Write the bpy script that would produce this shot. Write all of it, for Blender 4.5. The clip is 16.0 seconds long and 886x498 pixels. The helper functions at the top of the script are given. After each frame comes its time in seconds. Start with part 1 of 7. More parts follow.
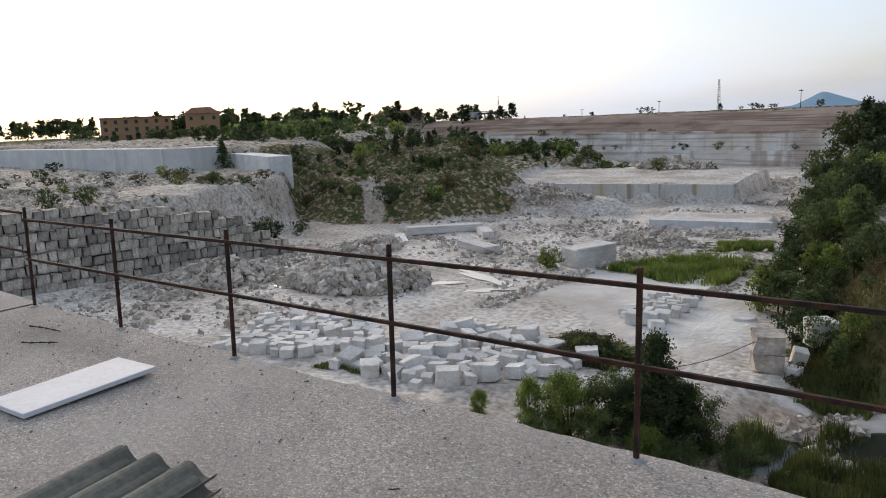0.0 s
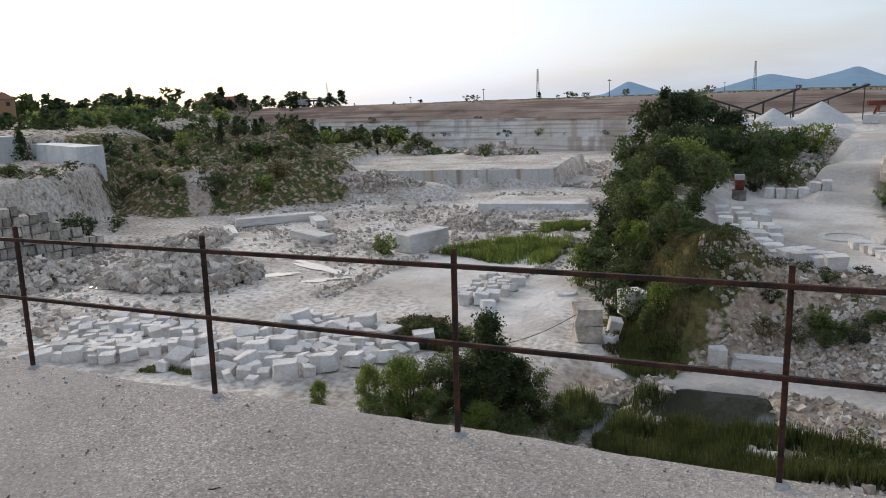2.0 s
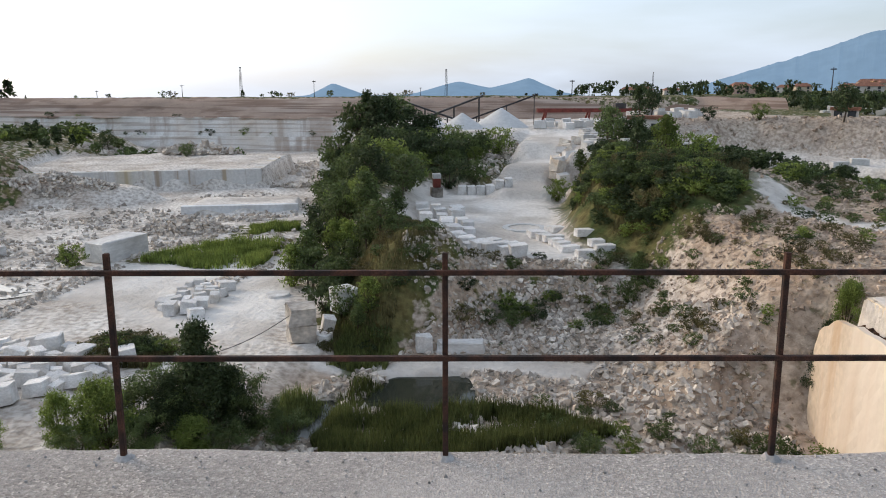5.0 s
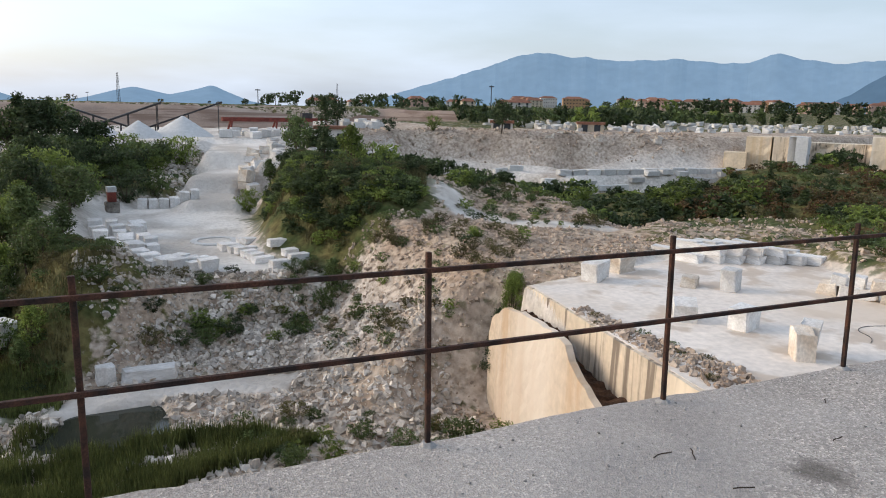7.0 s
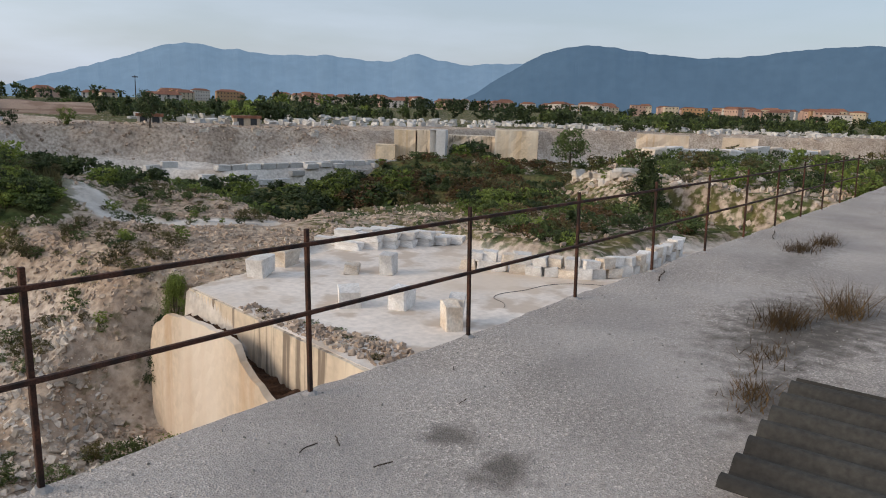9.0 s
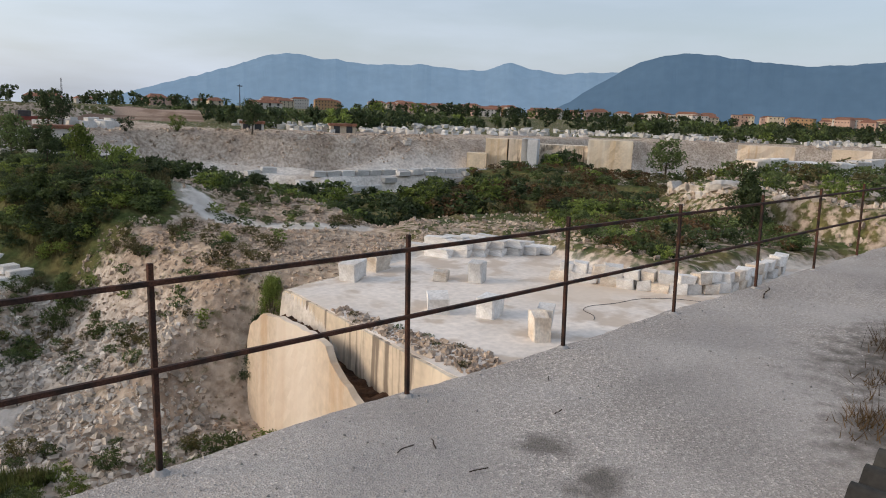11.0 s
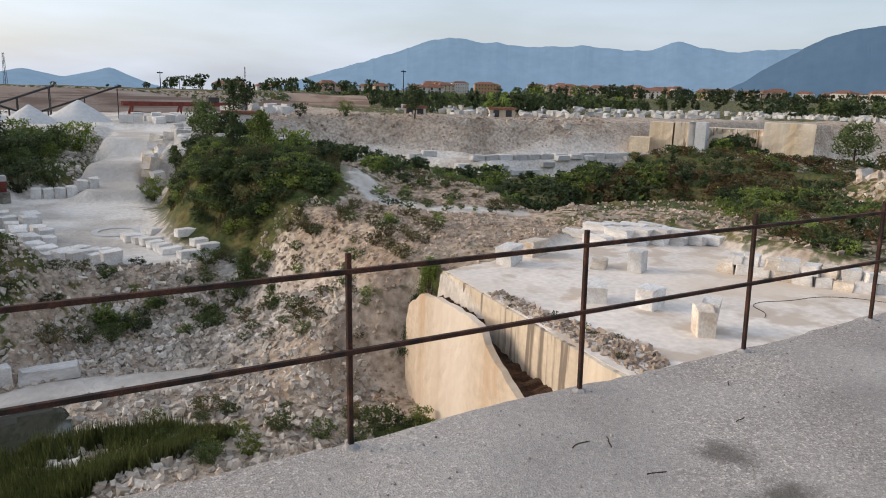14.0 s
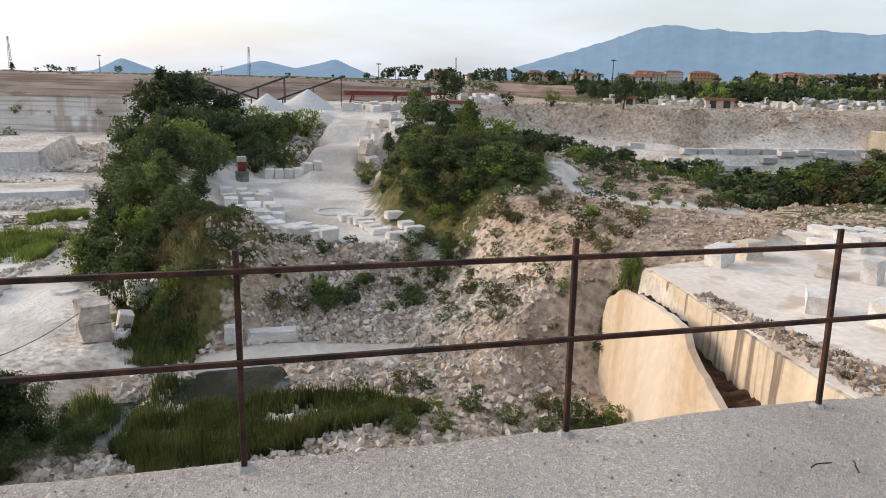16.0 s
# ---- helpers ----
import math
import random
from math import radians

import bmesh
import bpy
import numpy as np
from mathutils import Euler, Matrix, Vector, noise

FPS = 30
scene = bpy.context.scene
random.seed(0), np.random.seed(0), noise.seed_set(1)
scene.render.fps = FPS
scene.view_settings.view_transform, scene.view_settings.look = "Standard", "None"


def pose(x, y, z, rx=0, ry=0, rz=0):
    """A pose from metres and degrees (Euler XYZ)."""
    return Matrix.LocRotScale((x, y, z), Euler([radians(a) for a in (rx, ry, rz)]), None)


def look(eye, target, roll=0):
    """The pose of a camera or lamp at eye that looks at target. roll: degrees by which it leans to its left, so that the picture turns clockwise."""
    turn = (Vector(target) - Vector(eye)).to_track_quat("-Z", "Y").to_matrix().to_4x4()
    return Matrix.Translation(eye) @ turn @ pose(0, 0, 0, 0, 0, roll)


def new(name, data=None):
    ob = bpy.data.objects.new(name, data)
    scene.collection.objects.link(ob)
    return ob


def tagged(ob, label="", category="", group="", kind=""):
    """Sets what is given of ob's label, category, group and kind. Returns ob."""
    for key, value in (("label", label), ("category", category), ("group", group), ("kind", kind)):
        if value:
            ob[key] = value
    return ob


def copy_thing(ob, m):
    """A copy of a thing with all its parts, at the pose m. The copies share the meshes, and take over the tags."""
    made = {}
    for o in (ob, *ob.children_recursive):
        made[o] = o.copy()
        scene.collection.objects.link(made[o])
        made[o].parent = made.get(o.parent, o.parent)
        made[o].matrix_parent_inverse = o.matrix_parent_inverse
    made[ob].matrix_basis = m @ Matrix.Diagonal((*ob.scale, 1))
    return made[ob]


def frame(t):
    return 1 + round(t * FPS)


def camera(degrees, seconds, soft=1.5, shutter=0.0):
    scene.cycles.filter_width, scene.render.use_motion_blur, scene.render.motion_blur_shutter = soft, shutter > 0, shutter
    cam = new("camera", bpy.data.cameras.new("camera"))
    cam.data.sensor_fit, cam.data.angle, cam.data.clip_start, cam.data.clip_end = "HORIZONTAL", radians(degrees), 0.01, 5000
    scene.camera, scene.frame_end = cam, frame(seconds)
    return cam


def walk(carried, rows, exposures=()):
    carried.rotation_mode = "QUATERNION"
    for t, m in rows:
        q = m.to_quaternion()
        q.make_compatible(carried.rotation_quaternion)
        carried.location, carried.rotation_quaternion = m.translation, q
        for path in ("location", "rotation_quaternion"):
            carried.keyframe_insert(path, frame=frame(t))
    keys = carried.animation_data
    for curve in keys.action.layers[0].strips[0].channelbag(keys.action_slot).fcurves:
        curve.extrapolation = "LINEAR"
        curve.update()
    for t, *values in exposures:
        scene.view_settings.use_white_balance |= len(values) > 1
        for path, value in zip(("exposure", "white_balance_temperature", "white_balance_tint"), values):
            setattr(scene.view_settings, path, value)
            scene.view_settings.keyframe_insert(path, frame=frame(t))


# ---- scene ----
cam = camera(63.35, 16.0, soft=1.0)
ROWS = [
    (0, -0.270, -3.287, 1.766, 79.56, 2.39, 36.20),
    (0.5, -0.305, -3.264, 1.760, 78.94, 2.04, 33.13),
    (1, -0.276, -3.250, 1.754, 78.36, 1.74, 30.00),
    (1.5, -0.220, -3.248, 1.744, 78.24, 1.96, 26.93),
    (2, -0.184, -3.248, 1.751, 78.06, 2.17, 22.93),
    (2.5, -0.150, -3.242, 1.744, 77.76, 1.57, 18.75),
    (3, -0.124, -3.212, 1.733, 77.80, 1.39, 14.85),
    (5.5, 0.050, -3.148, 1.717, 77.61, -0.09, -4.41),
    (6, 0.098, -3.151, 1.716, 77.37, -0.33, -10.12),
    (6.5, 0.155, -3.145, 1.715, 77.83, -0.88, -17.06),
    (7, 0.219, -3.126, 1.709, 78.60, -1.28, -23.83),
    (7.5, 0.273, -3.150, 1.708, 78.19, -1.72, -31.07),
    (8, 0.337, -3.155, 1.715, 78.65, -2.62, -38.51),
    (8.5, 0.389, -3.167, 1.712, 78.81, -1.87, -44.75),
    (8.7, 0.405, -3.168, 1.712, 78.85, -1.95, -47.40),
    (9.2, 0.422, -3.162, 1.712, 78.95, -2.02, -51.08),
    (9.7, 0.416, -3.156, 1.712, 79.04, -2.08, -51.32),
    (10.2, 0.396, -3.149, 1.712, 79.14, -2.15, -49.13),
    (10.8, 0.362, -3.142, 1.712, 79.25, -2.23, -44.75),
    (11, 0.348, -3.142, 1.712, 79.30, -2.25, -43.07),
    (11.5, 0.295, -3.198, 1.749, 78.99, -2.04, -40.27),
    (12, 0.294, -3.123, 1.717, 78.97, -1.86, -37.37),
    (12.5, 0.273, -3.109, 1.717, 78.98, -1.37, -34.59),
    (13, 0.234, -3.130, 1.763, 79.09, -1.28, -32.96),
    (13.5, 0.228, -3.108, 1.772, 79.63, -1.28, -31.90),
    (14, 0.210, -3.091, 1.775, 77.60, -1.59, -30.66),
    (14.5, 0.204, -3.026, 1.747, 77.41, -1.95, -27.05),
    (15, 0.133, -3.066, 1.779, 77.93, -2.41, -22.96),
    (15.5, 0.091, -3.055, 1.773, 77.21, -1.86, -18.43),
    (16, 0.085, -3.015, 1.735, 76.42, -1.44, -14.66),
]
walk(cam, [(t, pose(x, y, z, rx, ry, rz)) for t, x, y, z, rx, ry, rz in ROWS],
     [(0, -0.14, 6450, 10), (3, 0.05, 6500, 10), (5.5, 0.26, 6400, 9), (6.5, 0.32, 6350, 9), (8.5, -0.09, 6500, 10), (12, 0.03, 6600, 10.5), (14, 0.14, 6600, 10.5), (16, 0.37, 6850, 11)])

# ---------------- light: a low sun behind thin cloud, low on the left ----------------
SUN_AZ, SUN_EL = 58.0, 20.0          # degrees to the left of the y axis, degrees up
world = bpy.data.worlds.new("sky")
scene.world = world
world.use_nodes = True
wn, wl = world.node_tree.nodes, world.node_tree.links
wn.clear()
w_out = wn.new("ShaderNodeOutputWorld")
w_bg = wn.new("ShaderNodeBackground")
sky = wn.new("ShaderNodeTexSky")
sky.sky_type = 'NISHITA'
sky.sun_disc = False
sky.sun_elevation = radians(SUN_EL)
sky.sun_rotation = radians(-SUN_AZ)
sky.air_density, sky.dust_density, sky.ozone_density = 1.0, 3.0, 1.0
w_tc = wn.new("ShaderNodeTexCoord")
w_map = wn.new("ShaderNodeMapping")
w_map.inputs["Scale"].default_value = (1.2, 1.2, 6.0)
w_noise = wn.new("ShaderNodeTexNoise")
w_noise.inputs["Scale"].default_value = 2.2
w_noise.inputs["Detail"].default_value = 5
w_ramp = wn.new("ShaderNodeValToRGB")
w_ramp.color_ramp.elements[0].position, w_ramp.color_ramp.elements[1].position = 0.35, 0.75
w_ramp.color_ramp.elements[0].color = (0.42, 0.42, 0.42, 1)
w_ramp.color_ramp.elements[1].color = (0.78, 0.78, 0.78, 1)
w_mix = wn.new("ShaderNodeMixRGB")
w_mix.inputs[2].default_value = (6.05, 6.65, 7.7, 1)      # thin high cloud
# the cloud is thicker and darker away from the sun
w_dot = wn.new("ShaderNodeVectorMath")
w_dot.operation = 'DOT_PRODUCT'
w_dot.inputs[1].default_value = (-math.sin(radians(SUN_AZ)), math.cos(radians(SUN_AZ)), 0)
w_fall = wn.new("ShaderNodeMapRange")
for _i, _v in ((1, -0.7), (2, 0.9), (3, 0.70), (4, 1.06)):
    w_fall.inputs[_i].default_value = _v
w_cloud = wn.new("ShaderNodeVectorMath")
w_cloud.operation = 'SCALE'
w_cloud.inputs[0].default_value = (5.8, 6.62, 8.0)
wl.new(w_tc.outputs["Generated"], w_dot.inputs[0])
wl.new(w_dot.outputs["Value"], w_fall.inputs[0])
wl.new(w_fall.outputs[0], w_cloud.inputs["Scale"])
wl.new(w_cloud.outputs[0], w_mix.inputs[2])
wl.new(w_tc.outputs["Generated"], w_map.inputs[0])
wl.new(w_map.outputs[0], w_noise.inputs["Vector"])
wl.new(w_noise.outputs["Fac"], w_ramp.inputs[0])
wl.new(w_ramp.outputs[0], w_mix.inputs[0])
wl.new(sky.outputs[0], w_mix.inputs[1])
wl.new(w_mix.outputs[0], w_bg.inputs[0])
w_bg.inputs[1].default_value = 0.155
wl.new(w_bg.outputs[0], w_out.inputs[0])
sun = new("sun", bpy.data.lights.new("sun", 'SUN'))
sun.data.energy, sun.data.angle, sun.data.color = 1.6, radians(25), (1.0, 0.83, 0.65)
_a, _e = radians(SUN_AZ), radians(SUN_EL)
sun.matrix_world = look((0, 0, 60), (math.sin(_a) * math.cos(_e), -math.cos(_a) * math.cos(_e), 60 - math.sin(_e)))

# ---------------- materials ----------------
def mat(name, col, rough=0.85, var=0.25, scale=3.0, fine=40.0, bump=0.3, col2=None, metal=0.0, obj=False, rand=0.0, bump_d=0.05):
    """A procedural surface: two colours mixed by coarse noise, fine grain on both colour and relief."""
    m = bpy.data.materials.new(name)
    m.use_nodes = True
    n, l = m.node_tree.nodes, m.node_tree.links
    b = n["Principled BSDF"]
    tc = n.new("ShaderNodeTexCoord")
    co = tc.outputs["Object"]
    n1, n2 = n.new("ShaderNodeTexNoise"), n.new("ShaderNodeTexNoise")
    for q, s, det in ((n1, scale, 6), (n2, fine, 4)):
        q.inputs["Scale"].default_value, q.inputs["Detail"].default_value = s, det
        l.new(co, q.inputs["Vector"])
    r1 = n.new("ShaderNodeValToRGB")
    r1.color_ramp.elements[0].position, r1.color_ramp.elements[1].position = 0.38, 0.64
    c2 = col2 if col2 else tuple(c * (1 - var) for c in col)
    r1.color_ramp.elements[0].color, r1.color_ramp.elements[1].color = (*c2, 1), (*col, 1)
    l.new(n1.outputs["Fac"], r1.inputs[0])
    mp = n.new("ShaderNodeMapRange")
    mp.inputs[1].default_value, mp.inputs[2].default_value = 0.3, 0.7
    mp.inputs[3].default_value, mp.inputs[4].default_value = 1 - var, 1 + var * 0.5
    l.new(n2.outputs["Fac"], mp.inputs[0])
    mu = n.new("ShaderNodeMixRGB")
    mu.blend_type = 'MULTIPLY'
    mu.inputs[0].default_value = 1
    l.new(r1.outputs[0], mu.inputs[1])
    l.new(mp.outputs[0], mu.inputs[2])
    last = mu.outputs[0]
    if rand:
        oi = n.new("ShaderNodeObjectInfo")
        rr = n.new("ShaderNodeMapRange")
        rr.inputs[3].default_value, rr.inputs[4].default_value = 1 - rand, 1 + rand * 0.35
        l.new(oi.outputs["Random"], rr.inputs[0])
        m2 = n.new("ShaderNodeMixRGB")
        m2.blend_type = 'MULTIPLY'
        m2.inputs[0].default_value = 1
        l.new(last, m2.inputs[1])
        l.new(rr.outputs[0], m2.inputs[2])
        last = m2.outputs[0]
    l.new(last, b.inputs["Base Color"])
    b.inputs["Roughness"].default_value, b.inputs["Metallic"].default_value = rough, metal
    b.inputs["Specular IOR Level"].default_value = 0.25
    if bump:
        bp = n.new("ShaderNodeBump")
        bp.inputs["Strength"].default_value, bp.inputs["Distance"].default_value = bump, bump_d
        l.new(n2.outputs["Fac"], bp.inputs["Height"])
        l.new(bp.outputs[0], b.inputs["Normal"])
    return m


def island(m, amount):
    """Vary a joined mesh from piece to piece."""
    n, l = m.node_tree.nodes, m.node_tree.links
    b = n["Principled BSDF"]
    src = b.inputs["Base Color"].links[0].from_socket
    g, rr, m2 = n.new("ShaderNodeNewGeometry"), n.new("ShaderNodeMapRange"), n.new("ShaderNodeMixRGB")
    rr.inputs[3].default_value, rr.inputs[4].default_value = 1 - amount, 1 + amount * 0.4
    l.new(g.outputs["Random Per Island"], rr.inputs[0])
    m2.blend_type = 'MULTIPLY'
    m2.inputs[0].default_value = 1
    l.new(src, m2.inputs[1])
    l.new(rr.outputs[0], m2.inputs[2])
    l.new(m2.outputs[0], b.inputs["Base Color"])
    return m


def leaf_mat(name, col, col2, trans=0.3):
    m = mat(name, col, 0.6, 0.3, 0.6, 5.0, 0, col2, rand=0.35)
    island(m, 0.45)
    n, l = m.node_tree.nodes, m.node_tree.links
    b = n["Principled BSDF"]
    b.inputs["Specular IOR Level"].default_value = 0.2
    tr, mx = n.new("ShaderNodeBsdfTranslucent"), n.new("ShaderNodeMixShader")
    l.new(b.inputs["Base Color"].links[0].from_socket, tr.inputs[0])
    mx.inputs[0].default_value = trans
    l.new(b.outputs[0], mx.inputs[1])
    l.new(tr.outputs[0], mx.inputs[2])
    l.new(mx.outputs[0], n["Material Output"].inputs[0])
    return m


STONE = mat("white_travertine", (0.81, 0.79, 0.76), 0.8, 0.16, 1.2, 9.0, 0.35, (0.64, 0.60, 0.555), rand=0.22)
STONE_Y = mat("yellow_travertine", (0.76, 0.69, 0.60), 0.8, 0.2, 1.4, 8.0, 0.5, (0.58, 0.48, 0.38), rand=0.2)
STONE_W = mat("weathered_travertine", (0.60, 0.545, 0.475), 0.85, 0.3, 0.9, 6.0, 0.5, (0.27, 0.235, 0.20), rand=0.5)
RUBBLE = island(mat("rubble", (0.71, 0.64, 0.56), 0.9, 0.25, 0.6, 6.0, 0.4, (0.48, 0.41, 0.335)), 0.45)
RUBBLE_B = island(mat("brown_rubble", (0.51, 0.395, 0.285), 0.9, 0.25, 0.5, 6.0, 0.4, (0.37, 0.265, 0.185)), 0.45)
RUST = mat("rusty_iron", (0.088, 0.037, 0.022), 0.8, 0.5, 9.0, 120.0, 0.5, (0.024, 0.015, 0.012), bump_d=0.003)
SOIL = mat("red_brown_soil", (0.30, 0.20, 0.14), 0.95, 0.3, 0.08, 1.2, 0.4, (0.22, 0.16, 0.12))
CONCRETE = mat("grey_concrete", (0.42, 0.40, 0.38), 0.9, 0.25, 1.5, 40.0, 0.3)
BARK = mat("bark", (0.11, 0.085, 0.06), 0.95, 0.4, 3, 20, 0.6)
LEAF_DARK = leaf_mat("dark_leaves", (0.098, 0.132, 0.054), (0.056, 0.080, 0.035))
LEAF_MID = leaf_mat("mid_leaves", (0.172, 0.222, 0.078), (0.102, 0.140, 0.050))
LEAF_LIGHT = leaf_mat("light_leaves", (0.30, 0.37, 0.09), (0.175, 0.235, 0.06), 0.45)
LEAF_DRY = leaf_mat("dry_shrub", (0.20, 0.165, 0.075), (0.125, 0.12, 0.05))
LEAF_RED = leaf_mat("reddish_scrub", (0.20, 0.115, 0.055), (0.12, 0.085, 0.04))
RUBBLE_P = island(mat("pinkish_rubble", (0.57, 0.465, 0.37), 0.9, 0.22, 0.4, 5.0, 0.4, (0.41, 0.315, 0.24)), 0.4)
REED = leaf_mat("reeds", (0.24, 0.27, 0.09), (0.13, 0.155, 0.05))


def terrain_mat():
    """Quarry ground: pale stone dust, warm spoil, grass and gravel road, laid out by the ground's own cover layer."""
    m = bpy.data.materials.new("quarry_ground")
    m.use_nodes = True
    n, l = m.node_tree.nodes, m.node_tree.links
    b = n["Principled BSDF"]
    tc = n.new("ShaderNodeTexCoord")
    at = n.new("ShaderNodeAttribute")
    at.attribute_name = "cover"
    sp = n.new("ShaderNodeSeparateColor")
    l.new(at.outputs["Color"], sp.inputs[0])

    def noise_ramp(scale, lo, hi, c0, c1, detail=6):
        q, r = n.new("ShaderNodeTexNoise"), n.new("ShaderNodeValToRGB")
        q.inputs["Scale"].default_value, q.inputs["Detail"].default_value = scale, detail
        l.new(tc.outputs["Object"], q.inputs["Vector"])
        r.color_ramp.elements[0].position, r.color_ramp.elements[1].position = lo, hi
        r.color_ramp.elements[0].color, r.color_ramp.elements[1].color = (*c0, 1), (*c1, 1)
        l.new(q.outputs["Fac"], r.inputs[0])
        return q, r

    def mix(f, a, c, mode='MIX'):
        q = n.new("ShaderNodeMixRGB")
        q.blend_type = mode
        for i, v in enumerate((f, a, c)):
            if isinstance(v, (int, float)):
                q.inputs[i].default_value = v
            else:
                l.new(v, q.inputs[i])
        return q.outputs[0]

    _, dust = noise_ramp(0.16, 0.38, 0.60, (0.50, 0.45, 0.395), (0.74, 0.695, 0.635), 12)
    _, spoil = noise_ramp(0.35, 0.36, 0.62, (0.31, 0.225, 0.16), (0.49, 0.39, 0.295), 12)
    _, grass = noise_ramp(0.5, 0.36, 0.62, (0.060, 0.082, 0.028), (0.145, 0.125, 0.052), 10)
    fine, grit = noise_ramp(2.2, 0.34, 0.62, (0.62, 0.59, 0.56), (1.12, 1.12, 1.12), 12)
    _, patch = noise_ramp(1.2, 0.34, 0.66, (0, 0, 0), (1, 1, 1), 12)
    c = mix(sp.outputs[1], dust.outputs[0], spoil.outputs[0])
    # grass grows in tufts: cover sharpened by noise
    ad = n.new("ShaderNodeMath")
    ad.operation = 'MULTIPLY_ADD'
    l.new(sp.outputs[0], ad.inputs[0])
    ad.inputs[1].default_value = 1.5
    l.new(patch.outputs[0], ad.inputs[2])
    mr = n.new("ShaderNodeMapRange")
    mr.inputs[1].default_value, mr.inputs[2].default_value = 1.08, 1.45
    l.new(ad.outputs[0], mr.inputs[0])
    c = mix(mr.outputs[0], c, grass.outputs[0])
    c = mix(sp.outputs[2], mix(1.0, c, grit.outputs[0], 'MULTIPLY'), dust.outputs[0])
    l.new(c, b.inputs["Base Color"])
    b.inputs["Roughness"].default_value = 0.95
    b.inputs["Specular IOR Level"].default_value = 0.1
    bp = n.new("ShaderNodeBump")
    bp.inputs["Strength"].default_value, bp.inputs["Distance"].default_value = 0.6, 0.35
    l.new(fine.outputs["Fac"], bp.inputs["Height"])
    l.new(bp.outputs[0], b.inputs["Normal"])
    return m


GROUND = terrain_mat()

# ---------------- the ground ----------------
def vnoise(x, y, s, seed=0):
    """Smooth value noise on arrays, -1 to 1, cells of s metres."""
    x, y = x / s, y / s
    i, j = np.floor(x), np.floor(y)
    u, v = x - i, y - j
    u, v = u * u * (3 - 2 * u), v * v * (3 - 2 * v)

    def h(a, b):
        q = np.sin(a * 127.1 + b * 311.7 + seed * 74.7) * 43758.5453
        return 2 * (q - np.floor(q)) - 1
    return (h(i, j) * (1 - u) + h(i + 1, j) * u) * (1 - v) + (h(i, j + 1) * (1 - u) + h(i + 1, j + 1) * u) * v


def fbm(x, y, s, octaves=4, seed=0):
    t, a = 0, 1.0
    for k in range(octaves):
        t = t + a * vnoise(x, y, s / 2.03 ** k, seed + k)
        a *= 0.55
    return t


def sdist(px, py, poly):
    """Signed distance to a polygon, negative inside."""
    d = np.full(px.shape, 1e9)
    inside = np.zeros(px.shape, bool)
    for (ax, ay), (bx, by) in zip(poly, poly[1:] + poly[:1]):
        ex, ey = bx - ax, by - ay
        wx, wy = px - ax, py - ay
        t = np.clip((wx * ex + wy * ey) / (ex * ex + ey * ey + 1e-9), 0, 1)
        d = np.minimum(d, np.hypot(wx - ex * t, wy - ey * t))
        c = ((ay > py) != (by > py)) & (px < ex * (py - ay) / (ey if abs(ey) > 1e-9 else 1e-9) + ax)
        inside ^= c
    return np.where(inside, -d, d)


def sm(t):
    t = np.clip(t, 0, 1)
    return t * t * (3 - 2 * t)


PIT = [(-400, -60), (-400, 60), (-300, 120), (-178, 224), (-20, 190), (30, 186), (64, 182), (80, 150), (200, 130), (260, 60), (200, -80)]
